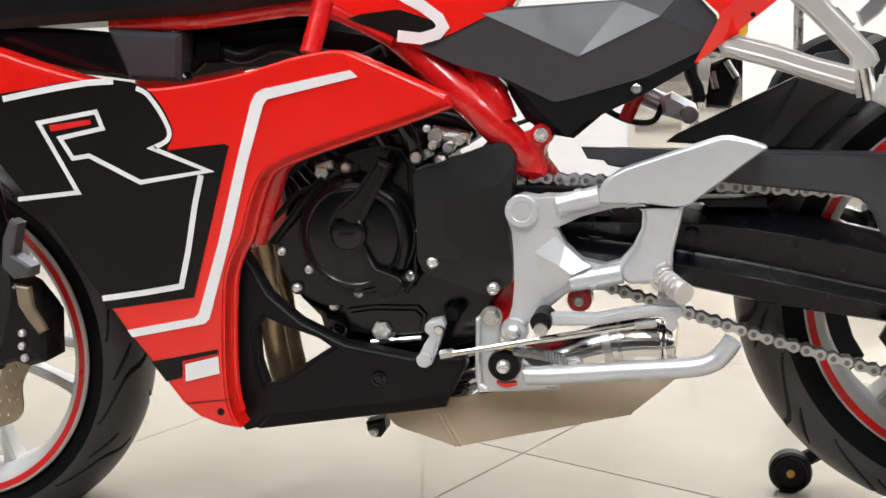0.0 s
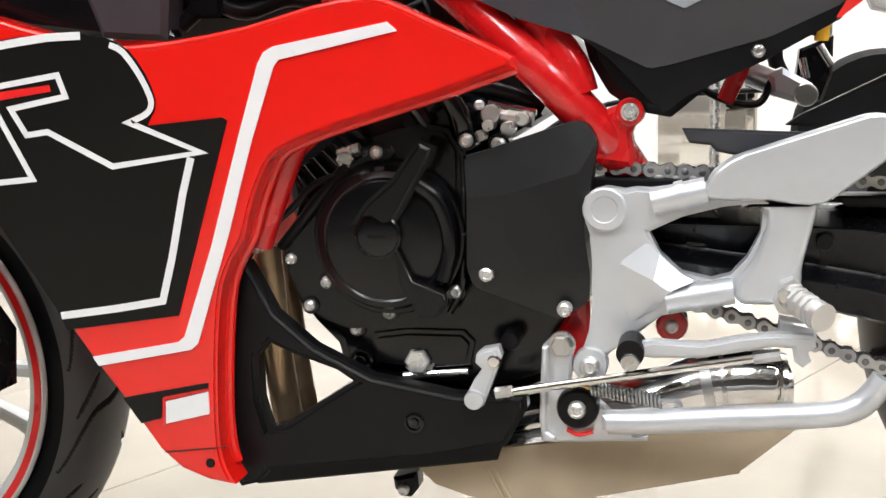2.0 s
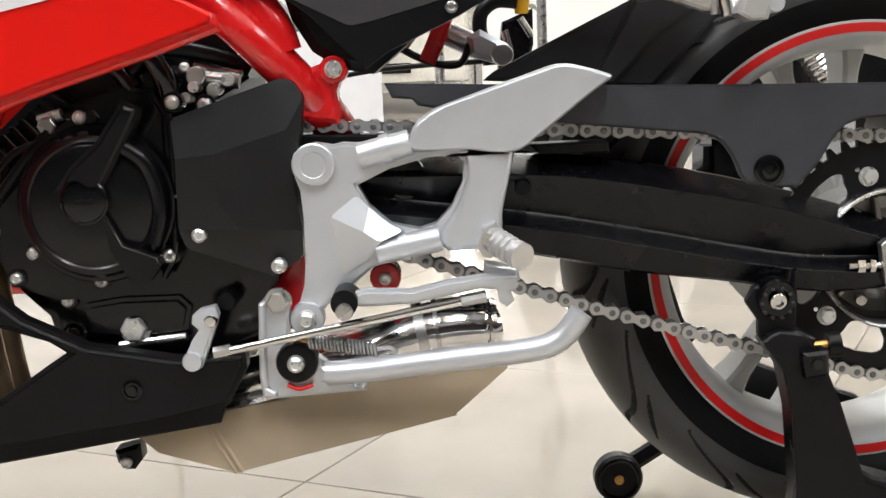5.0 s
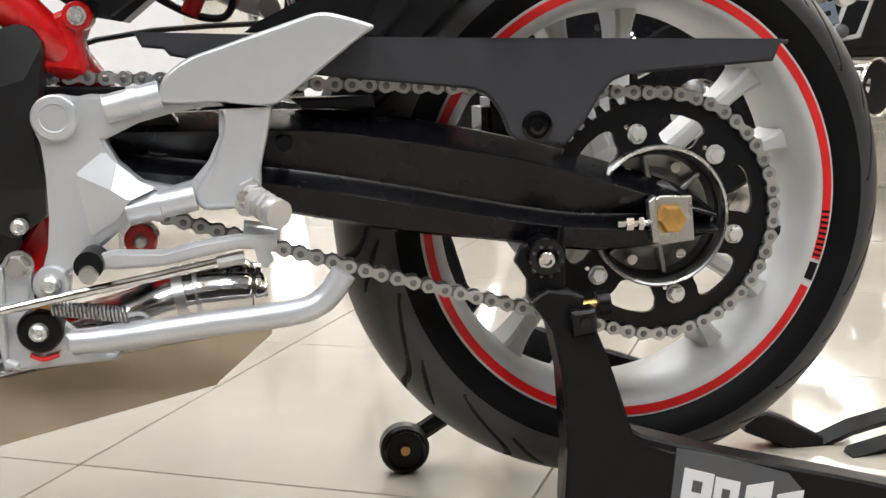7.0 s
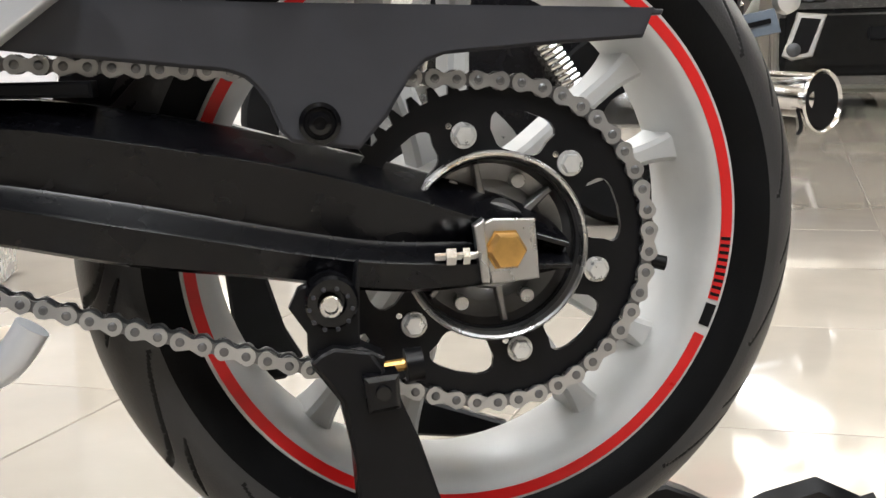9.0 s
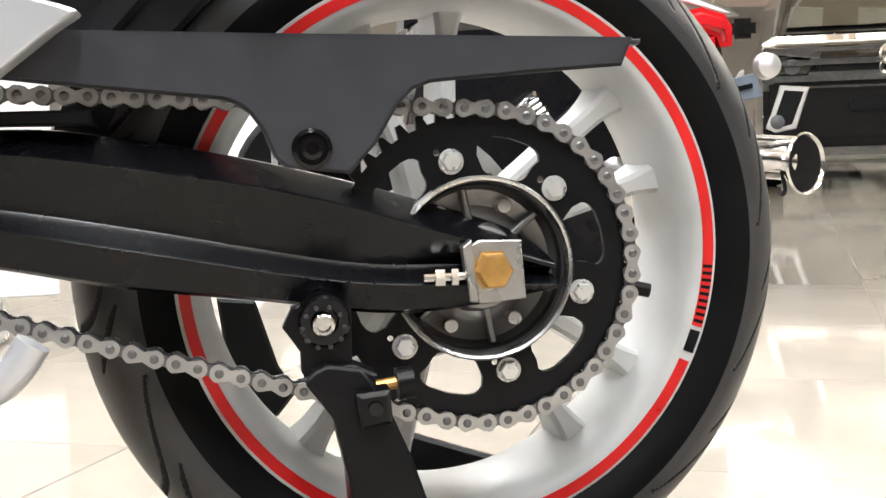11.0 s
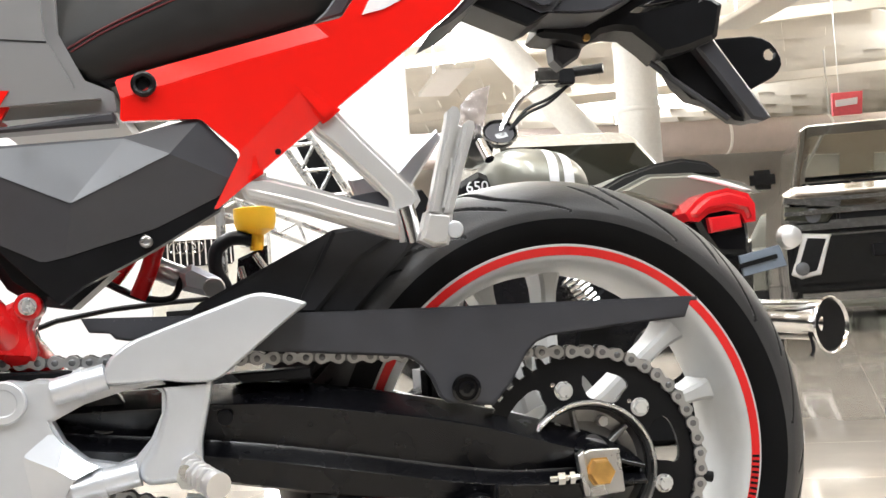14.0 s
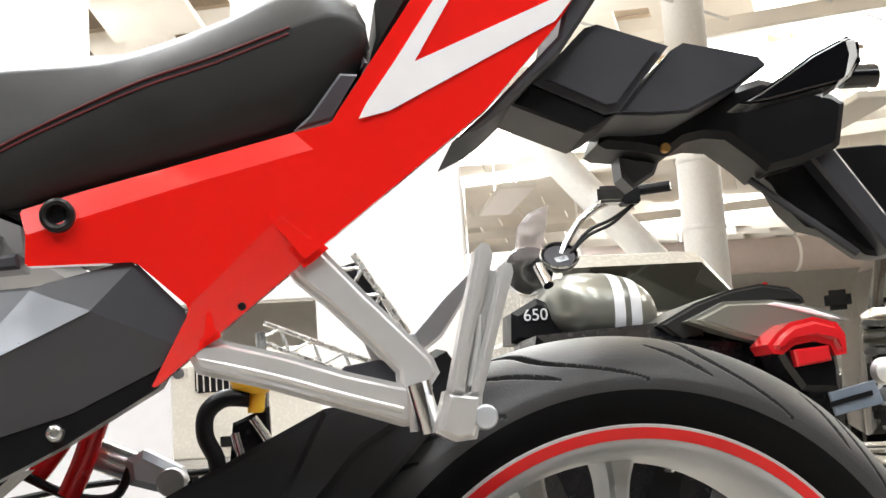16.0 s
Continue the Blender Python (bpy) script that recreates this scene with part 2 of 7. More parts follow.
def ribbon(points, y, width, thick=0.0006):
    """A tape of even width along a broken line in x, z, lying on the depth y."""
    pts = [Vector((x, z)) for x, z in points]
    left, right = [], []
    for i, p in enumerate(pts):
        d0 = (p - pts[i - 1]).normalized() if i else (pts[1] - p).normalized()
        d1 = (pts[i + 1] - p).normalized() if i < len(pts) - 1 else d0
        n = Vector((-(d0 + d1).y, (d0 + d1).x))
        n.normalize()
        k = width / 2 / max(0.35, abs(n.dot(Vector((-d0.y, d0.x)))))
        left.append(p + n * k), right.append(p - n * k)
    bm = bmesh.new()
    vl = [bm.verts.new((p.x, y, p.y)) for p in left]
    vr = [bm.verts.new((p.x, y, p.y)) for p in right]
    for i in range(len(pts) - 1):
        bm.faces.new((vl[i], vl[i + 1], vr[i + 1], vr[i]))
    got = bmesh.ops.extrude_face_region(bm, geom=bm.faces[:])
    bmesh.ops.translate(bm, verts=[v for v in got["geom"] if isinstance(v, bmesh.types.BMVert)], vec=(0, thick, 0))
    return bm
TAILRED = pbr("red_lens", (0.58, 0.015, 0.02), 0.15, vary=0.08, scale=20, bump=0.05, fine=150, coat=0.5)
CRUISER = pbr("grey_metallic_paint", (0.27, 0.27, 0.235), 0.30, metal=0.55, vary=0.02, scale=4, bump=0.0, coat=0.3, rough_vary=0.01)
PLATE_BLUE = pbr("blue_grey_plate", (0.13, 0.16, 0.20), 0.5, vary=0.1)
YELLOW = pbr("yellow_plastic", (0.85, 0.50, 0.03), 0.35, vary=0.06)
YELLOW.node_tree.nodes["Principled BSDF"].inputs["Subsurface Weight"].default_value = 0.3
YELLOW.node_tree.nodes["Principled BSDF"].inputs["Subsurface Radius"].default_value = (0.01, 0.006, 0.001)
CAR_BLACK = pbr("black_car_paint", (0.012, 0.012, 0.012), 0.12, vary=0.1, bump=0.0, coat=0.8)
CAR_WHITE = pbr("white_car_paint", (0.80, 0.78, 0.72), 0.25, vary=0.03, bump=0.0, coat=0.5)
CAR_GLASS = pbr("car_glass", (0.07, 0.07, 0.055), 0.03, vary=0.3, scale=2.5, bump=0.0, spec=1.0, coat=1.0, rough_vary=0.01)
DARK_GLASS = pbr("dark_car_glass", (0.013, 0.015, 0.012), 0.04, vary=0.3, scale=2.5, bump=0.0, spec=0.25, rough_vary=0.01)
SCREEN = pbr("smoked_screen", (0.62, 0.58, 0.58), 0.08, vary=0.15, bump=0.0)
SCREEN.node_tree.nodes["Principled BSDF"].inputs["Transmission Weight"].default_value = 0.85
WHITE_STEEL = pbr("white_steel", (0.80, 0.79, 0.76), 0.45, vary=0.04, bump=0.03)
DUCT = pbr("duct_grey", (0.46, 0.40, 0.38), 0.5, vary=0.06, scale=4)
SIGN_RED = pbr("sign_red", (0.70, 0.10, 0.12), 0.5, vary=0.1)
LABEL = pbr("label_grey", (0.30, 0.32, 0.34), 0.5, vary=0.8, scale=60, bump=0.0)


# ---------------------------------------------------------------- room
TURN = radians(-26)          # the tiles lie at this angle to the motorcycle
TILE_AT, TU, TV = (-0.638, 0.318), 0.6, 0.66
X0, X1, Y0, Y1, HIGH = -14.0, 20.0, -11.0, 36.0, 4.6
floor = tagged(part("floor", box(X0, X1, Y0, Y1, -0.12, -0.003), GROUT), "beige polished showroom floor with dark tile joints", "floor", kind="structure")
for name, bm in (("wall_north", box(X0 - 0.2, X1 + 0.2, Y1, Y1 + 0.2, -0.12, HIGH + 1)), ("wall_south", box(X0 - 0.2, X1 + 0.2, Y0 - 0.2, Y0, -0.12, HIGH + 1)), ("wall_west", box(X0 - 0.2, X0, Y0, Y1, -0.12, HIGH + 1)), ("wall_east", box(X1, X1 + 0.2, Y0, Y1, -0.12, HIGH + 1))):
    tagged(part(name, bm, SOUTH if name == "wall_south" else WALL), "unseen wall kept dark to darken reflections in black parts" if name == "wall_south" else "white painted showroom wall", "wall", kind="structure")
# ---------------------------------------------------------------- motorcycle
def facets(polys, thick):
    """A folded panel: flat faces through points in space, with a thickness behind them."""
    bm = bmesh.new()
    seen = {}
    for poly in polys:
        vs = []
        for p in poly:
            key = tuple(round(c, 4) for c in p)
            if key not in seen:
                seen[key] = bm.verts.new(key)
            vs.append(seen[key])
        bm.faces.new(vs)
    bmesh.ops.recalc_face_normals(bm, faces=bm.faces)
    front = bm.faces[:]
    if sum(f.normal.y * f.calc_area() for f in front) > 0:
        bmesh.ops.reverse_faces(bm, faces=front)
    got = bmesh.ops.extrude_face_region(bm, geom=front, use_keep_orig=True)
    bmesh.ops.translate(bm, verts=[v for v in got["geom"] if isinstance(v, bmesh.types.BMVert)], vec=(0, thick, 0))
    rim = [e for e in bm.edges if len(e.link_faces) == 2 and e.calc_face_angle(0) > 0.15 and not any(f.normal.y > 0.5 for f in e.link_faces)]
    bmesh.ops.bevel(bm, geom=rim, offset=0.0022, segments=2, affect="EDGES", clamp_overlap=True)
    return bm


def cushion(points, y_rim, y_back, radius, steps):
    """A cast plate with rounded corners; each step insets its front and moves it forward."""
    ring = []
    n = len(points)
    for k in range(n):
        p = Vector(points[k])
        a, b = Vector(points[k - 1]) - p, Vector(points[(k + 1) % n]) - p
        cut = min(radius, 0.42 * a.length, 0.42 * b.length)
        p0, p2 = p + a.normalized() * cut, p + b.normalized() * cut
        for i in range(6):
            u = i / 5
            ring.append(p0 * (1 - u) ** 2 + p * 2 * u * (1 - u) + p2 * u ** 2)
    bm = bmesh.new()
    face = bm.faces.new([bm.verts.new((q.x, y_rim, q.y)) for q in ring])
    face.normal_update()
    if face.normal.y > 0:
        face.normal_flip()
    got = bmesh.ops.extrude_face_region(bm, geom=[face], use_keep_orig=True)
    bmesh.ops.translate(bm, verts=[v for v in got["geom"] if isinstance(v, bmesh.types.BMVert)], vec=(0, y_back - y_rim, 0))
    bmesh.ops.recalc_face_normals(bm, faces=bm.faces)
    for inset, rise in steps:
        bmesh.ops.inset_region(bm, faces=[face], thickness=inset, use_even_offset=True)
        bmesh.ops.translate(bm, verts=face.verts[:], vec=(0, -rise, 0))
    bmesh.ops.triangulate(bm, faces=[face], ngon_method="EAR_CLIP")
    return bm


def even_line(points, n):
    """n points at even steps along a smooth line."""
    fine = smooth_path(points, 12)
    run = [0.0]
    for a, b in zip(fine, fine[1:]):
        run.append(run[-1] + (b - a).length)
    out, k = [], 0
    for i in range(n):
        d = run[-1] * i / (n - 1)
        while k < len(run) - 2 and run[k + 1] < d:
            k += 1
        out.append(fine[k].lerp(fine[k + 1], (d - run[k]) / max(1e-9, run[k + 1] - run[k])))
    return out


def strips(lines, n=40, close=True):
    """A skin laid over neighbouring lines; close joins the last line to the first and caps the ends."""
    bm = bmesh.new()
    rows = [[bm.verts.new(p) for p in even_line(line, n)] for line in lines]
    pairs = list(zip(rows, rows[1:])) + ([(rows[-1], rows[0])] if close else [])
    for a, b in pairs:
        for k in range(n - 1):
            bm.faces.new((a[k], a[k + 1], b[k + 1], b[k]))
    if close:
        bm.faces.new([r[0] for r in rows]), bm.faces.new([r[-1] for r in rows][::-1])
    return bm


def bolt(x, z, y, r, parent, material=None, washer=True, name="bolt"):
    bm = bmesh.new()
    if washer:
        disc(x, z, y - 0.0015, y + 0.003, r * 1.25, 0.0006, 20, bm)
    hexagon(x, z, y - 0.0015 - r * 0.8, y - 0.001, r, bm=bm)
    return part(name, bm, material or BOLT_ZINC, parent)


def domed(x, z, y, r, parent, material=None, name="bolt"):
    bm = lathe([(r, y + 0.004), (r, y - r * 0.35), (r * 0.86, y - r * 0.75), (r * 0.55, y - r * 0.95), (r * 0.5, y - r * 0.7), (r * 0.3, y - r * 0.62)], 18, (x, 0, z))
    return part(name, bm, material or BOLT_ZINC, parent)


AX = 0.36          # height of the rear axle over the floor
MID = 0.030         # the middle plane of the machine
bike = thing("motorcycle", "red and black sports motorcycle with white wheels on a rear stand", "motorcycle")


# ---- wheels
def tyre_mesh(cx, cz, mid, big, wide, rim, n, m):
    """A tyre with a worn-in pattern of slanting grooves cut into the tread."""
    verts, faces, zone, deep = [], [], [], []
    prof = []
    for j in range(m):
        u = -1 + 2 * j / (m - 1)
        a = abs(u)
        if a < 0.78:
            q = a / 0.78 * 1.36
            r, y = big - (1 - math.cos(q)) * (big - rim) * 0.62, math.sin(q) * wide / 2
        else:
            q = (a - 0.78) / 0.22
            r0 = big - (1 - math.cos(1.36)) * (big - rim) * 0.62
            r = r0 + (rim - r0) * q
            y = wide / 2 * (0.978 + 0.03 * math.sin(q * math.pi) - 0.16 * q * q)
        prof.append((r, math.copysign(y, u) if u else 0.0, a))
    count = 13
    for i in range(n):
        th = 2 * math.pi * i / n
        for r, y, a in prof:
            cut = 0.0
            side = 0 if y < 0 else 0.5
            if 0.04 < a < 0.82:
                for k in (0, 1):
                    # long groove from the crown to the shoulder, and a short one between
                    lead = 0.16 * a + 0.46 * a * a + 0.035 * math.sin(9 * a) if k == 0 else 0.62 * a
                    low, high = (0.05, 0.80) if k == 0 else (0.38, 0.70)
                    if low < a < high:
                        ph = ((th + lead) / (2 * math.pi) * count + side + 0.45 * k) % 1.0
                        d = min(ph, 1 - ph) / count * 2 * math.pi * r
                        w = 0.0044 * min(1, (a - low) / 0.08, (high - a) / 0.08)
                        if d < w:
                            cut = max(cut, 0.0045 * min(1, (w - d) / (w * 0.4 + 1e-6)))
            rr = r - cut
            deep.append(cut)
            verts.append((cx + rr * math.cos(th), mid + y, max(0.001, cz + rr * math.sin(th))))
    for i in range(n):
        for j in range(m - 1):
            a0, b0 = i * m + j, ((i + 1) % n) * m + j
            faces.append((a0, a0 + 1, b0 + 1, b0))
            # Cut faces take the shade colour, the other tread faces the sheen colour.
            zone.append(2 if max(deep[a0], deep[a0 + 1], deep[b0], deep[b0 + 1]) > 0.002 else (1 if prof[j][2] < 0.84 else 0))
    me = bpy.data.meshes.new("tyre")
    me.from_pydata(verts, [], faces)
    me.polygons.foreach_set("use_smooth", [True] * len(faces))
    for m_ in (RUBBER, TREAD_SHEEN, GROOVE_SHADE):
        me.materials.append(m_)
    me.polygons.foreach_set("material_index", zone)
    return me


def wheel_rim(cx, cz, mid, R):
    s = R / 0.2325
    pro = [(0.2325, -0.064), (0.2325, -0.060), (0.2295, -0.0565), (0.2200, -0.0545), (0.2170, -0.050), (0.2130, -0.036), (0.2105, -0.018), (0.2095, 0.0), (0.2105, 0.018), (0.2130, 0.036), (0.2170, 0.050), (0.2200, 0.0545), (0.2295, 0.0565), (0.2325, 0.060), (0.2325, 0.064), (0.2300, 0.0668), (0.2205, 0.0652), (0.2140, 0.0585), (0.2070, 0.045), (0.2005, 0.026), (0.1985, 0.0), (0.2005, -0.026), (0.2040, -0.045), (0.2090, -0.0585), (0.2175, -0.0652), (0.2300, -0.0668)]
    return lathe([(r * s, h) for r, h in pro], 120, (cx, mid, cz), closed=True)


def spoke(cx, cz, mid, angle, inner, outer, w0, w1, depth):
    """One tapered spoke with a hollowed face, flared where it meets the rim."""
    bm = bmesh.new()
    rows = []
    for k in range(29):
        q = 1 - (1 - k / 28) ** 1.6
        r = inner + (outer - inner) * q
        w = w0 + (w1 - w0) * q + 0.012 * (max(0, q - 0.78) / 0.22) ** 2 + 0.012 * max(0, 0.25 - q) / 0.25
        d = depth * (1 - 0.2 * q) + 0.020 * (max(0, q - 0.6) / 0.4) ** 2
        ring = [(-w / 2, -d / 2 + 0.004), (-w / 2 + 0.004, -d / 2), (w / 2 - 0.004, -d / 2), (w / 2, -d / 2 + 0.004), (w / 2, d / 2 - 0.004), (w / 2 - 0.004, d / 2), (-w / 2 + 0.004, d / 2), (-w / 2, d / 2 - 0.004)]
        c, s = math.cos(angle), math.sin(angle)
        rows.append([bm.verts.new((cx + r * c - t * s, mid + y, cz + r * s + t * c)) for t, y in ring])
    for a, b in zip(rows, rows[1:]):
        for k in range(8):
            bm.faces.new((a[k], a[(k + 1) % 8], b[(k + 1) % 8], b[k]))
    bm.faces.new(rows[0][::-1]), bm.faces.new(rows[-1])
    return bm


def ring_tape(cx, cz, mid, r0, r1, a0, a1, lift=0.0):
    """A tape on the sloping face of the rim lip, between two radii and two angles."""
    bm = bmesh.new()
    n = max(2, int((a1 - a0) / math.radians(2.5)))
    face = lambda r: mid - 0.0655 - (r - 0.2188) * 0.13 - 0.0007 - lift
    rows = []
    for i in range(n + 1):
        a = a0 + (a1 - a0) * i / n
        rows.append([bm.verts.new((cx + r * math.cos(a), yy, cz + r * math.sin(a))) for r, yy in ((r0, face(r0)), (r1, face(r1)), (r1, face(r1) + 0.002 + lift), (r0, face(r0) + 0.002 + lift))])
    for a, b in zip(rows, rows[1:]):
        for k in range(4):
            bm.faces.new((a[k], a[(k + 1) % 4], b[(k + 1) % 4], b[k]))
    bm.faces.new(rows[0]), bm.faces.new(rows[-1][::-1])
    return bm


RX, RZ = -0.004, AX + 0.002      # rear wheel centre
rear = part("rear_wheel", wheel_rim(RX, RZ, MID, 0.2325), RIM_WHITE, bike, "white cast alloy rear wheel rim")
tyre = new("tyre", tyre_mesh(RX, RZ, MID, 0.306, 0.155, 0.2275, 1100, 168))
tyre.parent = rear
tagged(tyre, "black wide sports tyre with slanted grooves")
for k in range(5):
    for side in (-1, 1):
        a = math.radians(99.5 + 72 * k + side * 11.5)
        part("spoke", spoke(RX, RZ, MID, a, 0.045, 0.205, 0.019, 0.017, 0.050), RIM_WHITE, rear)
part("hub", lathe([(0.052, -0.08), (0.056, -0.07), (0.056, 0.07), (0.052, 0.08)], 40, (RX, MID, RZ)), RIM_WHITE, rear)
part("rim_tape", ring_tape(RX, RZ, MID, 0.2188, 0.2279, math.radians(-19), math.radians(333)), RED_LINE, rear, "glossy red rim tape")
part("rim_tape", ring_tape(RX, RZ, MID, 0.2188, 0.2279, math.radians(-25), math.radians(-20)), BLACK, rear, "black code block on the rim tape")
for k in range(9):
    part("tape_mark", ring_tape(RX, RZ, MID, 0.2192, 0.2275, math.radians(-18.2 + 1.55 * k), math.radians(-17.5 + 1.55 * k), 0.0004), BLACK, rear)
vx, vz = (0.158, 0.324)
part("valve", tube([(vx - 0.012, -0.025, vz + 0.003), (vx + 0.008, -0.03, vz - 0.002)], 0.0062, 12, 1), BLACK, rear)
part("brake_disc", lathe([(0.11, MID + 0.085), (0.11, MID + 0.09), (0.07, MID + 0.09), (0.07, MID + 0.085)], 48, (RX, 0, RZ), closed=True), STEEL, rear, "steel rear brake disc")
TURN_WHEEL = Matrix.Translation((RX, MID, RZ)) @ Matrix.Rotation(radians(6), 4, "Z") @ Matrix.Translation((-RX, -MID, -RZ))
rear.matrix_world = TURN_WHEEL
part("brake_caliper", box(-0.13, -0.055, MID + 0.06, MID + 0.12, AX + 0.03, AX + 0.11, 0.01), BLACK_GLOSS, rear)

# front wheel
FX, FZ = -1.437, 0.256
front = part("front_wheel", wheel_rim(FX, FZ, MID, 0.2325), RIM_WHITE, bike, "white cast alloy front wheel rim")
tyre = new("tyre", tyre_mesh(FX, FZ, MID, 0.298, 0.128, 0.2275, 1000, 120))
tyre.parent = front
tagged(tyre, "black front tyre")
for k in range(5):
    for side in (-1, 1):
        part("spoke", spoke(FX, FZ, MID, math.radians(-12 + 72 * k + side * 11), 0.045, 0.205, 0.015, 0.015, 0.03), RIM_WHITE, front)
part("hub", lathe([(0.05, -0.06), (0.054, -0.05), (0.054, 0.05), (0.05, 0.06)], 36, (FX, MID, FZ)), RIM_WHITE, front)
part("rim_tape", ring_tape(FX, FZ, MID, 0.2188, 0.2279, 0, 2 * math.pi - 0.001), RED_LINE, front, "glossy red rim tape")
teeth = []
for k in range(96):
    a = 2 * math.pi * k / 96
    teeth.append((FX + (0.152 + 0.008 * math.cos(10 * a)) * math.cos(a), FZ + (0.152 + 0.008 * math.cos(10 * a)) * math.sin(a)))
holes = [[(FX + 0.11 * math.cos(2 * math.pi * k / 40), FZ + 0.11 * math.sin(2 * math.pi * k / 40)) for k in range(40)]]
for k in range(30):
    for rr, off in ((0.123, 0.0), (0.134, 0.07), (0.143, 0.14)):
        a = 2 * math.pi * k / 30 + off
        hx, hz = FX + rr * math.cos(a), FZ + rr * math.sin(a)
        holes.append([(hx + 0.0028 * math.cos(q), hz + 0.0028 * math.sin(q)) for q in (0, 1.047, 2.094, 3.1416, 4.189, 5.236)])
part("brake_disc", plate(teeth, MID - 0.088, MID - 0.083, 0, holes), BRONZE, front, "bronze petal brake disc with drilled holes")
cal = part("brake_caliper", plate([(-1.292, 0.367), (-1.264, 0.372), (-1.25, 0.365), (-1.236, 0.348), (-1.22, 0.325), (-1.225, 0.261), (-1.251, 0.254), (-1.27, 0.26), (-1.306, 0.251)], -0.115, -0.06, 0.006), BLACK_SATIN, front)
part("caliper_pad_frame", plate([(-1.255, 0.369), (-1.234, 0.367), (-1.232, 0.338), (-1.218, 0.315), (-1.215, 0.307), (-1.226, 0.301), (-1.241, 0.32), (-1.254, 0.342)], -0.120, -0.112, 0.002), BRONZE, cal, "bronze caliper pads")
for x, z in [(-1.253, 0.302), (-1.255, 0.284), (-1.253, 0.267)]:
    domed(x, z, -0.116, 0.0055, cal)
part("fork_leg", tube([(-1.318, -0.1, 0.572), (-1.289, -0.1, 0.448), (-1.283, -0.1, 0.353), (-1.32, -0.1, 0.256)], 0.024, 20, 2), BLACK_GLOSS, bike)
part("fork_lug", plate([(-1.264, 0.435), (-1.251, 0.46), (-1.24, 0.454), (-1.252, 0.412), (-1.225, 0.396), (-1.228, 0.382), (-1.254, 0.379), (-1.27, 0.396)], -0.125, -0.10, 0.003), GREY_LIGHT, bike)

# ---- final drive
SPX, SPY = 0.003, -0.105
N_TEETH, PITCH = 47, 0.015875
RP = PITCH / 2 / math.sin(math.pi / N_TEETH)


def round_hole(cx, cz, r, n):
    return [(cx + r * math.cos(2 * math.pi * k / n), cz + r * math.sin(2 * math.pi * k / n)) for k in range(n)]


gear = []
for k in range(N_TEETH):
    for off, r in ((-0.30, RP - 0.0048), (-0.12, RP + 0.0040), (0.12, RP + 0.0040), (0.30, RP - 0.0048)):
        a = 2 * math.pi * (k + 0.5 + off) / N_TEETH
        gear.append((SPX + r * math.cos(a), AX + r * math.sin(a)))
windows = [round_hole(SPX, AX, 0.062, 48)]
for k in range(6):
    mid_a = math.radians(74 + 60 * k)
    hole = []
    for i in range(20):
        q = 2 * math.pi * i / 20
        c_, s_ = math.cos(q), math.sin(q)
        r = 0.0845 + 0.0150 * math.copysign(abs(s_) ** 0.55, s_)
        a = mid_a + math.radians((16 if s_ > 0 else 14) * -math.copysign(abs(c_) ** 0.55, c_))
        hole.append((SPX + r * math.cos(a), AX + r * math.sin(a)))
    windows.append(hole)
sprocket = part("rear_sprocket", plate(gear, SPY - 0.003, SPY + 0.003, 0.0, windows), BLACK, bike, "black rear sprocket with worn steel teeth")
for a in (104, 44, -16, -76, -136, 164):
    bx, bz = SPX + 0.0825 * math.cos(math.radians(a)), AX + 0.0825 * math.sin(math.radians(a))
    bolt(bx, bz, SPY - 0.003, 0.0078, sprocket)
    part("tab", disc(bx - 0.011, bz + 0.007, SPY - 0.0045, SPY - 0.002, 0.0026, 0.0005, 10), CHROME, sprocket)
carrier = part("carrier", lathe([(0.066, SPY + 0.03), (0.069, SPY - 0.002), (0.0695, SPY - 0.016), (0.0680, SPY - 0.0175), (0.0660, SPY - 0.0165), (0.0645, SPY - 0.012), (0.0640, SPY + 0.03)], 64, (SPX, 0, AX), closed=True), ALLOY, sprocket, "turned alloy sprocket carrier")
part("carrier_bowl", lathe([(0.018, SPY + 0.03), (0.0643, SPY + 0.03), (0.0643, SPY - 0.010), (0.0630, SPY + 0.004), (0.058, SPY + 0.013), (0.046, SPY + 0.016), (0.036, SPY + 0.012), (0.031, SPY - 0.008), (0.024, SPY - 0.010), (0.018, SPY - 0.010)], 56, (SPX, 0, AX), closed=True), CAST_DARK, carrier, "dark cast inside of the carrier")
for k in range(6):
    a = math.radians(40 + 60 * k)
    ca_, sa_ = math.cos(a), math.sin(a)
    part("rib", plate([(SPX + r * ca_ - t * sa_, AX + r * sa_ + t * ca_) for r, t in ((0.030, -0.003), (0.060, -0.0022), (0.060, 0.0022), (0.030, 0.003))], SPY + 0.002, SPY + 0.014, 0.001), CAST_DARK, carrier)
    b_ = a + 0.42
    part("boss", disc(SPX + 0.050 * math.cos(b_), AX + 0.050 * math.sin(b_), SPY + 0.004, SPY + 0.016, 0.0055, 0.001, 16), ALLOY, carrier)


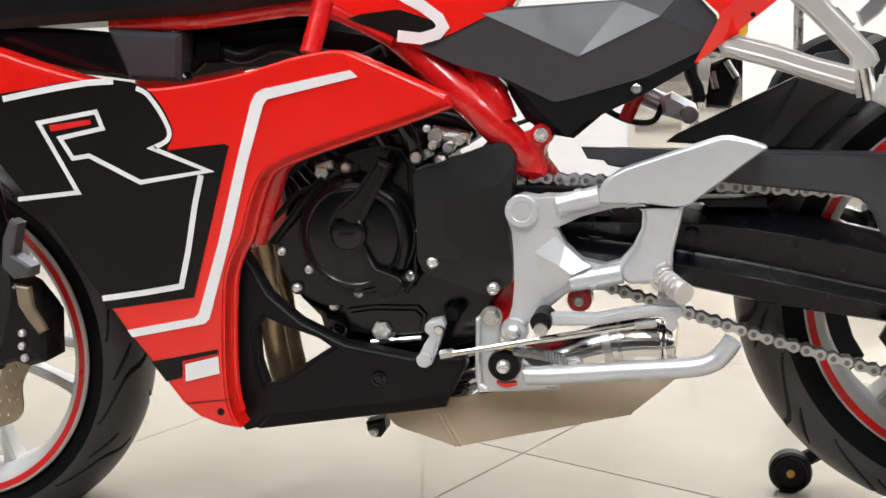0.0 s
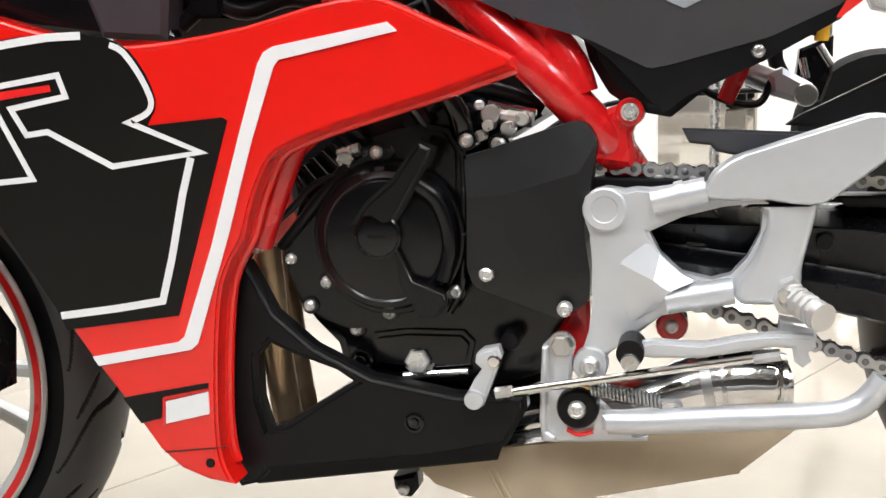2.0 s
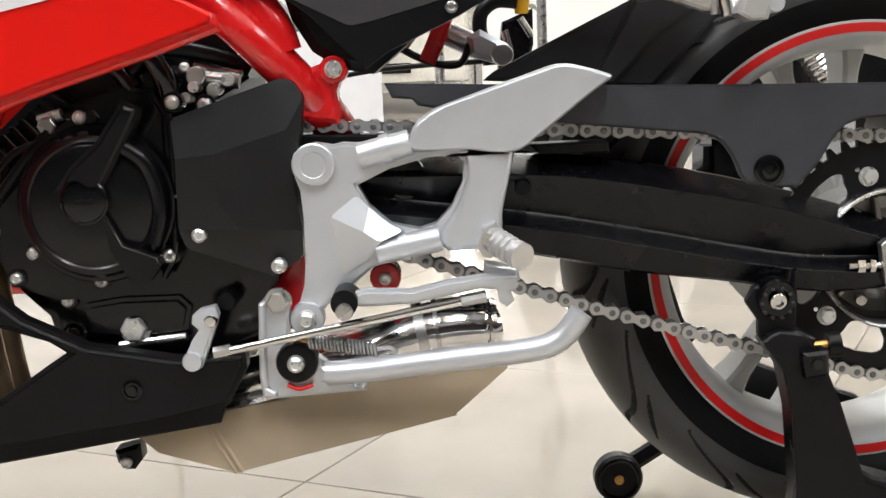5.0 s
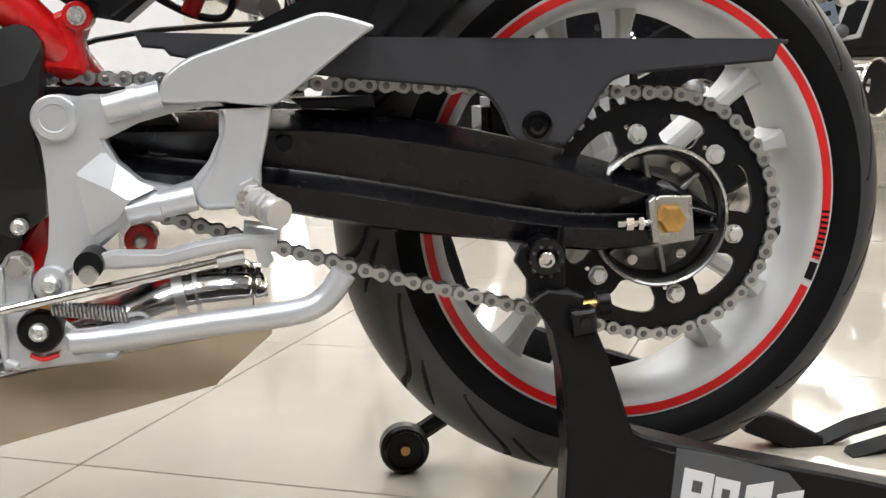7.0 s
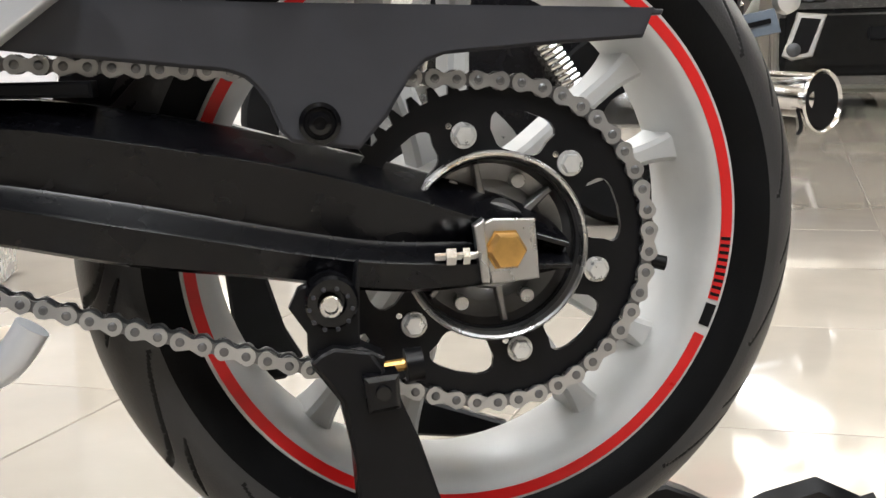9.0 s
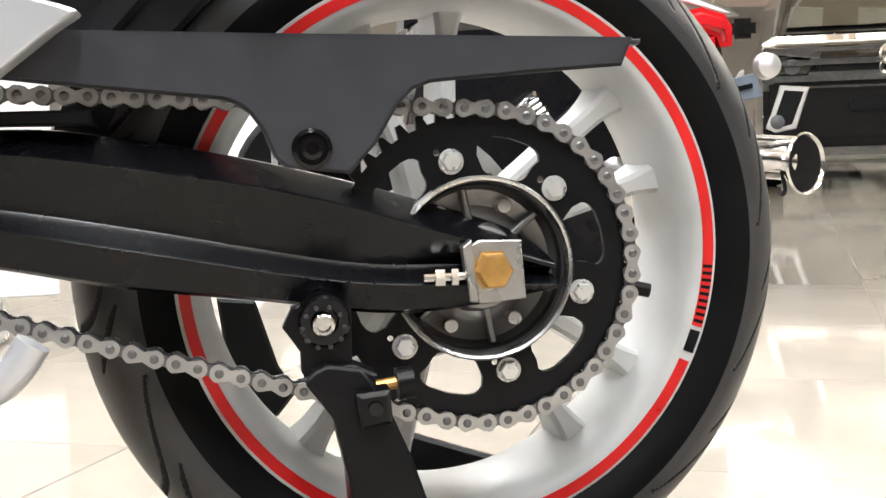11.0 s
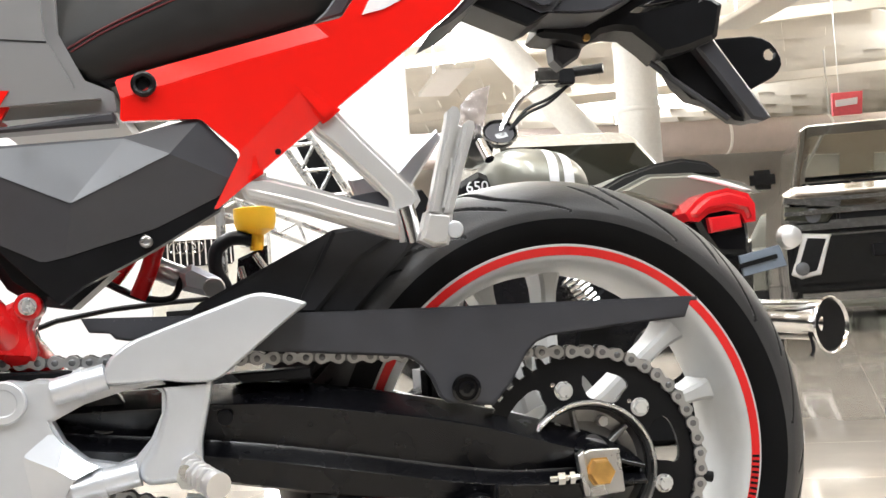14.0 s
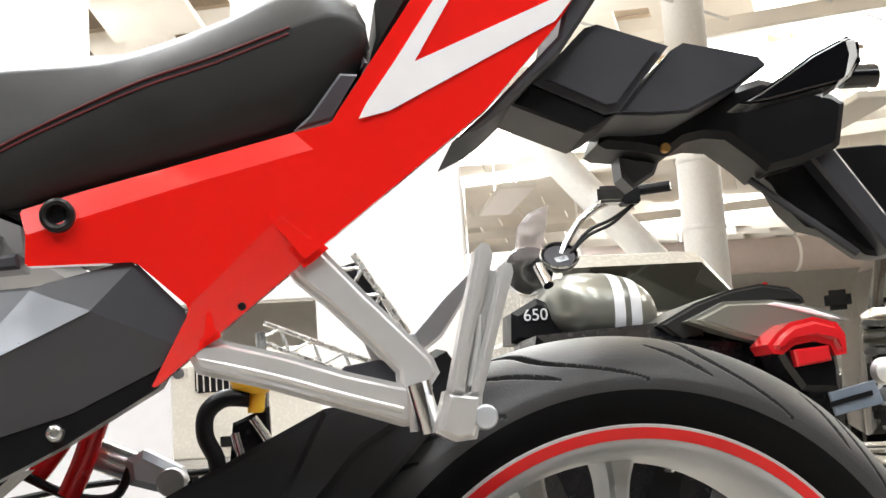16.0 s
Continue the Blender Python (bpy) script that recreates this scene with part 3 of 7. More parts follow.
def link_mesh(name, wide):
    """Two waisted side plates with pins, pitch along x, at the origin."""
    bm = bmesh.new()
    for s in (-1, 1):
        outline = []
        for k in range(9):
            a = math.radians(100 + 160 * k / 8)
            outline.append((0.0070 * math.cos(a), 0.0070 * math.sin(a)))
        outline.append((PITCH / 2, -0.0038))
        for k in range(9):
            a = math.radians(-80 + 160 * k / 8)
            outline.append((PITCH + 0.0070 * math.cos(a), 0.0070 * math.sin(a)))
        outline.append((PITCH / 2, 0.0038))
        y = s * (0.0085 if wide else 0.0058)
        low = [bm.verts.new((x, y - 0.001, z)) for x, z in outline]
        high = [bm.verts.new((x, y + 0.001, z)) for x, z in outline]
        bm.faces.new(low), bm.faces.new(high[::-1])
        for i in range(len(low)):
            j = (i + 1) % len(low)
            bm.faces.new((low[i], high[i], high[j], low[j]))
    plates = len(bm.faces)
    for x in (0, PITCH):
        lathe([(0.0034 if wide else 0.0051, 0.0102 if wide else 0.005), (0.0034 if wide else 0.0051, -0.0098 if wide else -0.005), (0.0018 if wide else 0.004, -0.0104 if wide else -0.005)], 10, (x, 0, 0), bm=bm)
    for k, f in enumerate(bm.faces):
        f.material_index = 1 if k >= plates else 0
    bmesh.ops.recalc_face_normals(bm, faces=bm.faces)
    me = bpy.data.meshes.new(name)
    bm.to_mesh(me)
    bm.free()
    me.materials.append(STEEL if wide else PIN_STEEL)
    me.materials.append(PIN_STEEL)
    return me


chain = part("chain", box(-0.52, -0.50, SPY - 0.004, SPY + 0.004, 0.415, 0.435, 0.001), STEEL, bike, "grey steel drive chain")
top_front, low_front = (-0.577, 0.511), (-0.468, 0.378)


def tangent(px, pz, side):
    dx, dz = px - SPX, pz - AX
    d = math.hypot(dx, dz)
    base = math.atan2(dz, dx)
    return base + side * math.acos(RP / d), math.sqrt(d * d - RP * RP)


ang_t, run_t = tangent(*top_front, -1)
ang_b, run_b = tangent(*low_front, 1)
line = [Vector((SPX + RP * math.cos(ang_t), AX + RP * math.sin(ang_t)))]
joints = []
end_t = line[0]
d_t = (Vector(top_front) - end_t).normalized()
for k in range(int(run_t / PITCH), 0, -1):
    joints.append(end_t + d_t * PITCH * k)
step = 2 * math.pi / N_TEETH
sweep = (ang_t - ang_b) % (2 * math.pi)
count = int(sweep / step)
for k in range(count + 1):
    a = ang_t - step * k
    joints.append(Vector((SPX + RP * math.cos(a), AX + RP * math.sin(a))))
end_b = joints[-1]
d_b = (Vector(low_front) - end_b).normalized()
for k in range(1, int(run_b / PITCH) + 4):
    sag = 0.004 * math.sin(math.pi * min(1, k * PITCH / run_b))
    joints.append(end_b + d_b * PITCH * k + Vector((0, -sag)))
meshes = (link_mesh("link_outer", True), link_mesh("link_inner", False))
for k in range(len(joints) - 1):
    a, b = joints[k], joints[k + 1]
    ob = new("link", meshes[k % 2])
    ob.matrix_world = Matrix.Translation((a.x, SPY, a.y)) @ Matrix.Rotation(-math.atan2(b.y - a.y, b.x - a.x), 4, "Y")
    ob.parent = chain

# ---- swingarm
top_line = [(-0.514, 0.474), (-0.352, 0.473), (-0.273, 0.467), (-0.129, 0.437), (0.011, 0.394), (0.053, 0.371)]
brow_line = [(-0.513, 0.460), (-0.353, 0.456), (-0.286, 0.449), (-0.133, 0.420), (-0.007, 0.381), (0.054, 0.362)]
dip_line = [(-0.515, 0.440), (-0.354, 0.418), (-0.255, 0.400), (-0.099, 0.368), (-0.010, 0.362), (0.055, 0.356)]
ridge_line = [(-0.515, 0.428), (-0.355, 0.406), (-0.257, 0.387), (-0.110, 0.358), (-0.013, 0.350), (0.055, 0.347)]
foot_line = [(-0.517, 0.411), (-0.356, 0.380), (-0.257, 0.359), (-0.160, 0.345), (-0.094, 0.334), (-0.050, 0.331), (-0.005, 0.334), (0.052, 0.343)]


def at_depth(line, y, drop=0.0):
    return [(x, y, z - drop) for x, z in line]


sw = part("swingarm", strips([at_depth(top_line, -0.075), at_depth(top_line, -0.092, -0.001), at_depth(top_line, -0.099, 0.0), at_depth(brow_line, -0.1345, -0.002), at_depth(brow_line, -0.1365), at_depth(brow_line, -0.1355, 0.003), at_depth(dip_line, -0.122, -0.002), at_depth(dip_line, -0.124, 0.002), at_depth(ridge_line, -0.1375, -0.002), at_depth(ridge_line, -0.1395), at_depth(ridge_line, -0.1385, 0.003), at_depth(foot_line, -0.134, -0.003), at_depth(foot_line, -0.129), at_depth(foot_line, -0.075)], 60), BLACK_SATIN, bike, "black satin box-section swingarm", 40)
part("swingarm_beam", plate([(-0.589, 0.468), (-0.356, 0.471), (-0.191, 0.444), (-0.077, 0.409), (-0.071, 0.386), (-0.249, 0.393), (-0.414, 0.41), (-0.594, 0.407)], 0.12, 0.165, 0.008), BLACK_SATIN, bike)
part("swingarm_bridge", box(-0.54, -0.40, -0.08, 0.13, 0.385, 0.445, 0.015), BLACK_SATIN, bike)
part("chain_slider", plate([(-0.349, 0.485), (-0.273, 0.485), (-0.272, 0.474), (-0.339, 0.475)], -0.128, -0.09, 0.002), BLACK, sw)
part("chain_slider", plate([(-0.576, 0.502), (-0.452, 0.498), (-0.431, 0.487), (-0.507, 0.482), (-0.577, 0.487)], -0.122, -0.09, 0.002), BLACK, sw)
sx, sz = (-0.357, 0.444)
part("grommet", disc(sx, sz, -0.1385, -0.13, 0.0075, 0.001, 18), BLACK, sw)
sx, sz = (-0.469, 0.457)
part("pivot_cap", disc(sx, sz, -0.125, -0.08, 0.021, 0.003, 28), BLACK_GLOSS, sw)
adj = part("axle_block", plate([(-0.012, 0.379), (-0.004, 0.383), (0.027, 0.382), (0.03, 0.339), (-0.005, 0.336)], -0.1435, -0.138, 0.001), ALLOY, sw, "bright zinc axle adjuster plate")
part("plate_lip", plate([(-0.018, 0.379), (-0.011, 0.384), (-0.007, 0.342), (-0.008, 0.338), (-0.013, 0.339)], -0.150, -0.138, 0.001), ALLOY, adj)
ax, az = (0.005, 0.361)
part("axle_nut", lathe([(0.0155, -0.142), (0.0155, -0.1445), (0.0138, -0.145), (0.0138, -0.153), (0.0120, -0.1565), (0.006, -0.1575)], 6, (ax, 0, az)), GOLD, adj, "gold zinc axle bolt head")
x, z = (-0.033, 0.357)
bm = tube([(x - 0.012, -0.138, z), (x + 0.03, -0.138, z)], 0.0034, 10, 1)
lathe([(0.0068, 0.0), (0.0068, 0.007)], 6, (x - 0.004, -0.138, z), "X", bm), lathe([(0.0068, 0.0), (0.0068, 0.005)], 6, (x + 0.008, -0.138, z), "X", bm)
part("adjuster_bolt", bm, CHROME, adj)

# ---- chain guard and hugger
guard = part("chain_guard", plate([(-0.485, 0.548), (-0.283, 0.539), (-0.155, 0.535), (0.118, 0.528), (0.109, 0.507), (0.037, 0.503), (-0.034, 0.498), (-0.048, 0.493), (-0.059, 0.482), (-0.075, 0.456), (-0.095, 0.434), (-0.141, 0.44), (-0.149, 0.448), (-0.156, 0.466), (-0.164, 0.478), (-0.172, 0.485), (-0.182, 0.489), (-0.305, 0.503), (-0.39, 0.514), (-0.454, 0.526), (-0.459, 0.532), (-0.478, 0.534)], -0.136, -0.128, 0.0025, (), 2), GREY_PLASTIC, bike, "charcoal plastic chain guard")
part("guard_lip", plate([(-0.45, 0.543), (-0.281, 0.538), (-0.151, 0.534), (0.126, 0.527), (0.125, 0.523), (-0.151, 0.528), (-0.281, 0.532), (-0.451, 0.537)], -0.130, -0.088, 0.001), GREY_PLASTIC, guard)
gx, gz = (-0.122, 0.453)
part("guard_bolt", lathe([(0.0145, -0.134), (0.0145, -0.1385), (0.0115, -0.1395), (0.0105, -0.137), (0.0085, -0.137), (0.0078, -0.1405), (0.0045, -0.1410), (0.004, -0.138), (0.001, -0.138)], 26, (gx, 0, gz)), BLACK_GLOSS, guard)
hug = bmesh.new()
rows = []
for i in range(13):
    a = math.radians(114 + 60 * i / 12)
    r = 0.327
    ring = []
    for y, drop in ((-0.082, 0.055), (-0.078, 0.02), (-0.06, 0.0), (0, -0.006), (0.06, 0.0), (0.078, 0.02), (0.082, 0.055)):
        ring.append((RX + (r - drop) * math.cos(a), MID + y, RZ + (r - drop) * math.sin(a)))
    rows.append([hug.verts.new(p) for p in ring])
for a, b in zip(rows, rows[1:]):
    for k in range(6):
        hug.faces.new((a[k], a[k + 1], b[k + 1], b[k]))
got = bmesh.ops.solidify(hug, geom=hug.faces[:], thickness=0.003)
hugger = part("hugger", hug, HUGGER, bike, "black plastic rear tyre hugger")
part("hugger_side", plate([(-0.389, 0.546), (-0.377, 0.555), (-0.302, 0.591), (-0.238, 0.621), (-0.209, 0.624), (-0.155, 0.603), (-0.163, 0.592), (-0.221, 0.533)], -0.075, -0.055, 0.004), HUGGER, hugger)
part("hugger_rib", plate([(-0.239, 0.62), (-0.21, 0.623), (-0.176, 0.609), (-0.212, 0.589), (-0.261, 0.536), (-0.284, 0.538)], -0.083, -0.07, 0.004), HUGGER, hugger)

# ---- footrest bracket
br = part("footrest_bracket", plate([(-0.574, 0.477), (-0.571, 0.487), (-0.563, 0.493), (-0.552, 0.496), (-0.535, 0.493), (-0.525, 0.495), (-0.511, 0.494), (-0.496, 0.496), (-0.461, 0.5), (-0.464, 0.487), (-0.43, 0.487), (-0.399, 0.478), (-0.393, 0.462), (-0.402, 0.436), (-0.421, 0.403), (-0.431, 0.397), (-0.475, 0.4), (-0.476, 0.39), (-0.487, 0.38), (-0.501, 0.377), (-0.517, 0.364), (-0.537, 0.349), (-0.551, 0.338), (-0.552, 0.327), (-0.56, 0.32), (-0.569, 0.32), (-0.575, 0.326), (-0.575, 0.339), (-0.568, 0.361), (-0.565, 0.388), (-0.565, 0.425), (-0.567, 0.452), (-0.571, 0.463)], -0.158, -0.136, 0.004,
    [[(-0.513, 0.455), (-0.503, 0.435), (-0.483, 0.417), (-0.457, 0.411), (-0.440, 0.416), (-0.425, 0.432), (-0.414, 0.455), (-0.413, 0.474), (-0.421, 0.481), (-0.448, 0.478), (-0.483, 0.469)]], 2), SILVER, bike, "cast silver footrest bracket")
part("heel_plate", cushion([(-0.465, 0.486), (-0.460, 0.508), (-0.440, 0.5235), (-0.320, 0.5625), (-0.290, 0.5545), (-0.2705, 0.5480), (-0.2860, 0.5385), (-0.361, 0.4810), (-0.385, 0.4815), (-0.412, 0.4860), (-0.436, 0.4845)], -0.1650, -0.146, 0.018, ((0.0007, 0.0024), (0.0009, 0.0016), (0.0012, 0.0007))), SILVER, br, "cast silver heel plate", 50)
part("heel_strut", cushion([(-0.430, 0.487), (-0.398, 0.488), (-0.364, 0.485), (-0.371, 0.455), (-0.3785, 0.424), (-0.378, 0.410), (-0.386, 0.396), (-0.401, 0.390), (-0.430, 0.3895), (-0.4375, 0.398), (-0.4355, 0.411), (-0.420, 0.433), (-0.409, 0.462), (-0.410, 0.478)], -0.1585, -0.144, 0.007, ((0.0010, 0.0022), (0.0018, 0.0016), (0.0030, 0.0010))), SILVER, br, "", 50)
for p, q in ([(-0.51, 0.482), (-0.462, 0.493)], [(-0.497, 0.391), (-0.437, 0.402)]):
    part("boss", tube([(p[0], -0.157, p[1]), (q[0], -0.157, q[1])], 0.0125, 18, 1), SILVER, br)
    d = Vector((q[0] - p[0], q[1] - p[1])).normalized()
    part("boss_collar", tube([(p[0] + d.x * 0.022, -0.157, p[1] + d.y * 0.022), (p[0] + d.x * 0.030, -0.157, p[1] + d.y * 0.030)], 0.0142, 18, 1), SILVER, br)
part("rib_web", facets([[(-0.540, -0.1585, 0.426), (-0.514, -0.1585, 0.446), (-0.503, -0.1600, 0.434), (-0.508, -0.1700, 0.412)], [(-0.503, -0.1600, 0.434), (-0.484, -0.1600, 0.417), (-0.470, -0.166, 0.412), (-0.494, -0.1710, 0.402), (-0.508, -0.1700, 0.412)], [(-0.540, -0.1585, 0.426), (-0.508, -0.1700, 0.412), (-0.494, -0.1710, 0.402), (-0.505, -0.1600, 0.385), (-0.530, -0.1585, 0.370)]], 0.008), SILVER, br, "", 8)
x, z = (-0.553, 0.476)
part("pivot_bolt", lathe([(0.0200, -0.155), (0.0200, -0.1635), (0.0185, -0.165), (0.0125, -0.1655), (0.0118, -0.1645), (0.003, -0.1645)], 30, (x, 0, z)), SILVER, br, "polished pivot bolt cap")
x, z = (-0.566, 0.33)
part("lower_boss", disc(x, z, -0.166, -0.15, 0.0165, 0.003, 28), SILVER, br)
domed(x, z, -0.166, 0.0095, br)
# rider peg, folded to the camera
peg = part("footpeg", plate([(-0.403, 0.396), (-0.397, 0.413), (-0.386, 0.418), (-0.378, 0.409), (-0.380, 0.394), (-0.390, 0.385), (-0.399, 0.387)], -0.186, -0.160, 0.005, (), 2), SATIN_ALLOY, br, "ribbed bright alloy footpeg")
part("peg_pin", tube([(-0.394, -0.165, 0.404), (-0.394, -0.192, 0.404)], 0.006, 14, 1), CHROME, peg)
part("peg_body", tube([(-0.388, -0.180, 0.402), (-0.376, -0.198, 0.396), (-0.367, -0.212, 0.392)], (0.0115, 0.0125, 0.0115), 10, 3, flat=0.8), SATIN_ALLOY, peg)
for k in range(5):
    q = k / 4
    px_, py_, pz_ = -0.387 + 0.018 * q, -0.183 - 0.026 * q, 0.4015 - 0.0090 * q
    part("peg_rib", tube([(px_ - 0.0008, py_ + 0.0013, pz_ + 0.0004), (px_ + 0.0008, py_ - 0.0013, pz_ - 0.0004)], 0.0132, 8, 1), SATIN_ALLOY, peg)
part("peg_end", tube([(-0.368, -0.211, 0.3925), (-0.364, -0.217, 0.391)], 0.0128, 18, 1), SATIN_ALLOY, peg)
part("peg_stay", plate([(-0.396, 0.377), (-0.365, 0.372), (-0.364, 0.36), (-0.397, 0.366)], -0.166, -0.14, 0.002), SILVER, br)
# gear lever and rod
lever = part("gear_lever", plate([(-0.52, 0.359), (-0.507, 0.362), (-0.465, 0.36), (-0.434, 0.367), (-0.403, 0.371), (-0.369, 0.37), (-0.367, 0.36), (-0.374, 0.355), (-0.371, 0.347), (-0.378, 0.341), (-0.385, 0.346), (-0.387, 0.358), (-0.403, 0.359), (-0.435, 0.353), (-0.466, 0.347), (-0.508, 0.346), (-0.52, 0.347)], -0.196, -0.182, 0.003, (), 2), SILVER, bike, "cast silver gear lever")
x, z = (-0.527, 0.352)
part("lever_rubber", tube([(x, -0.165, z), (x, -0.205, z)], 0.0125, 20, 1), BLACK, lever)
x, z = (-0.527, 0.345)
part("lever_cap", disc(x, z, -0.210, -0.19, 0.0085, 0.002, 20), ALLOY, lever)
rod = [(-0.646, -0.185, 0.306), (-0.416, -0.185, 0.347)]
bm = tube(rod, 0.0042, 12, 1)
part("shift_rod", bm, CHROME, bike, "polished shift rod")
d = (Vector(rod[1]) - Vector(rod[0])).normalized()
part("rod_nut", tube([Vector(rod[0]) - d * 0.006, Vector(rod[0]) + d * 0.010], 0.0062, 6, 1), ALLOY, bike)
part("rod_end", tube([Vector(rod[1]) - d * 0.004, Vector(rod[1]) + d * 0.02], 0.0058, 8, 1), STEEL, bike)
arm = part("shift_arm", plate([(-0.671, 0.341), (-0.665, 0.346), (-0.65, 0.349), (-0.647, 0.34), (-0.652, 0.325), (-0.665, 0.291), (-0.671, 0.288), (-0.68, 0.29), (-0.683, 0.297), (-0.673, 0.317), (-0.666, 0.327), (-0.672, 0.333)], -0.182, -0.165, 0.003, (), 2), SILVER, bike, "cast silver shift arm")
x, z = (-0.673, 0.298)
part("arm_boss", disc(x, z, -0.187, -0.175, 0.0095, 0.002, 20), SILVER, arm)
x, z = (-0.654, 0.336)
part("arm_bolt", disc(x, z, -0.186, -0.175, 0.006, 0.002, 16), CHROME, arm)
x, z = (-0.644, 0.347)
part("shift_shaft", disc(x, z, -0.150, -0.1, 0.009, 0.003, 20), BLACK, arm)

# ---- side stand
st = part("stand_bracket", plate([(-0.611, 0.346), (-0.602, 0.356), (-0.594, 0.359), (-0.585, 0.355), (-0.582, 0.345), (-0.585, 0.305), (-0.56, 0.296), (-0.524, 0.264), (-0.513, 0.264), (-0.513, 0.259), (-0.6, 0.254), (-0.612, 0.255), (-0.614, 0.276)], -0.166, -0.150, 0.003), SILVER, bike, "cast silver side stand bracket")
part("bracket_rim", plate([(-0.61, 0.348), (-0.604, 0.349), (-0.606, 0.267), (-0.598, 0.262), (-0.598, 0.257), (-0.61, 0.258), (-0.613, 0.278)], -0.174, -0.160, 0.002), SILVER, st)
x, z = (-0.592, 0.349)
bolt(x, z, -0.166, 0.0105, st, ALLOY)
x, z = (-0.577, 0.291)
part("pivot_rubber", disc(x, z, -0.178, -0.155, 0.020, 0.005, 28), BLACK, st)
domed(x, z, -0.178, 0.0085, st)
part("switch_wire", tube([(-0.587, -0.17, 0.269), (-0.576, -0.172, 0.265), (-0.563, -0.17, 0.268)], 0.0022, 8), RED_LINE, st)
leg = part("side_stand", tube([(-0.548, -0.18, 0.281), (-0.511, -0.185, 0.284), (-0.437, -0.19, 0.292), (-0.358, -0.195, 0.3), (-0.334, -0.195, 0.307), (-0.321, -0.195, 0.318), (-0.31, -0.195, 0.334)], 0.0115, 18, 6), SILVER, bike, "polished folded side stand")
part("stand_lug", plate([(-0.554, 0.288), (-0.489, 0.296), (-0.468, 0.293), (-0.49, 0.276), (-0.543, 0.27), (-0.554, 0.274)], -0.186, -0.17, 0.004), SILVER, leg)
coil = []
sp = [(-0.565, -0.178, 0.312), (-0.5, -0.182, 0.303)]
for k in range(19 * 8 + 1):
    q = k / (19 * 8)
    p = Vector(sp[0]).lerp(Vector(sp[1]), q)
    coil.append((p.x, p.y + 0.0062 * math.cos(k * math.pi / 4), p.z + 0.0062 * math.sin(k * math.pi / 4)))
part("stand_spring", tube(coil, 0.0016, 6, 1), STEEL, bike, "coiled return spring")
part("spring_hook", tube([(-0.5, -0.182, 0.303), (-0.489, -0.182, 0.304), (-0.483, -0.182, 0.3), (-0.489, -0.182, 0.296)], 0.0022, 8), STEEL, bike)
part("spring_hook", tube([(-0.565, -0.178, 0.312), (-0.576, -0.175, 0.314), (-0.582, -0.175, 0.311)], 0.0022, 8), GOLD, bike)

# ---- exhaust
ex = part("muffler", facets([
    [(-0.751, -0.125, 0.217), (-0.689, -0.128, 0.229), (-0.376, -0.128, 0.275), (-0.376, -0.13, 0.267), (-0.431, -0.14, 0.223), (-0.647, -0.135, 0.172), (-0.725, -0.128, 0.193)],
    [(-0.751, -0.125, 0.217), (-0.697, -0.09, 0.224), (-0.381, -0.09, 0.27), (-0.376, -0.128, 0.275), (-0.689, -0.128, 0.229)],
], 0.006), MUFFLER, bike, "brushed titanium-coloured underbelly muffler")
part("muffler_body", plate([(-0.742, 0.215), (-0.686, 0.224), (-0.382, 0.269), (-0.381, 0.262), (-0.437, 0.221), (-0.649, 0.174), (-0.718, 0.194)], -0.118, 0.14, 0.01), MUFFLER, ex)
for ln in ([(-0.683, -0.137, 0.232), (-0.647, -0.137, 0.172)], [(-0.677, -0.137, 0.233), (-0.641, -0.137, 0.173)], [(-0.439, -0.137, 0.267), (-0.437, -0.137, 0.221)], [(-0.434, -0.137, 0.268), (-0.43, -0.137, 0.222)]):
    part("weld_seam", tube([(ln[0][0], -0.122, ln[0][2]), ((ln[0][0] + ln[1][0]) / 2, -0.131, (ln[0][2] + ln[1][2]) / 2), (ln[1][0], -0.136, ln[1][2])], 0.0022, 8, 4), MUFFLER, ex)
part("collector_pipe", tube([(-0.704, -0.06, 0.223), (-0.600, -0.08, 0.256), (-0.518, -0.09, 0.276), (-0.460, -0.09, 0.295), (-0.430, -0.09, 0.299), (-0.405, -0.088, 0.299), (-0.394, -0.086, 0.298), (-0.388, -0.085, 0.297), (-0.385, -0.084, 0.297)], (0.027, 0.028, 0.029, 0.031, 0.033, 0.033, 0.031, 0.025, 0.014), 28, 5), CHROME, bike, "polished steel collector pipe")
part("pipe_clamp", tube([(-0.463, -0.09, 0.294), (-0.453, -0.09, 0.296)], 0.034, 24, 1), ALLOY, bike)
part("pipe_clamp", tube([(-0.445, -0.09, 0.297), (-0.441, -0.09, 0.2975)], 0.0345, 24, 1), ALLOY, bike)
part("heat_shield", plate([(-0.646, 0.238), (-0.561, 0.255), (-0.438, 0.275), (-0.38, 0.28), (-0.375, 0.271), (-0.517, 0.25), (-0.691, 0.224)], -0.122, -0.06, 0.004), ALLOY, bike)
part("header_pipe", tube([(-0.897, -0.12, 0.431), (-0.893, -0.12, 0.379), (-0.89, -0.12, 0.332), (-0.887, -0.11, 0.275), (-0.885, -0.1, 0.239), (-0.878, -0.08, 0.199)], 0.0155, 22, 6), HEADER, bike, "heat-tinted steel header pipe")
part("header_pipe", tube([(-0.901, -0.06, 0.422), (-0.898, -0.06, 0.367), (-0.893, -0.06, 0.317), (-0.889, -0.05, 0.258), (-0.882, -0.03, 0.188)], 0.0155, 22, 6), HEADER, bike, "heat-tinted steel header pipe")
lug = part("drain_lug", plate([(-0.774, 0.19), (-0.748, 0.197), (-0.747, 0.18), (-0.755, 0.17), (-0.764, 0.17), (-0.772, 0.178)], -0.11, -0.085, 0.004), BLACK, bike)
x, z = (-0.762, 0.179)
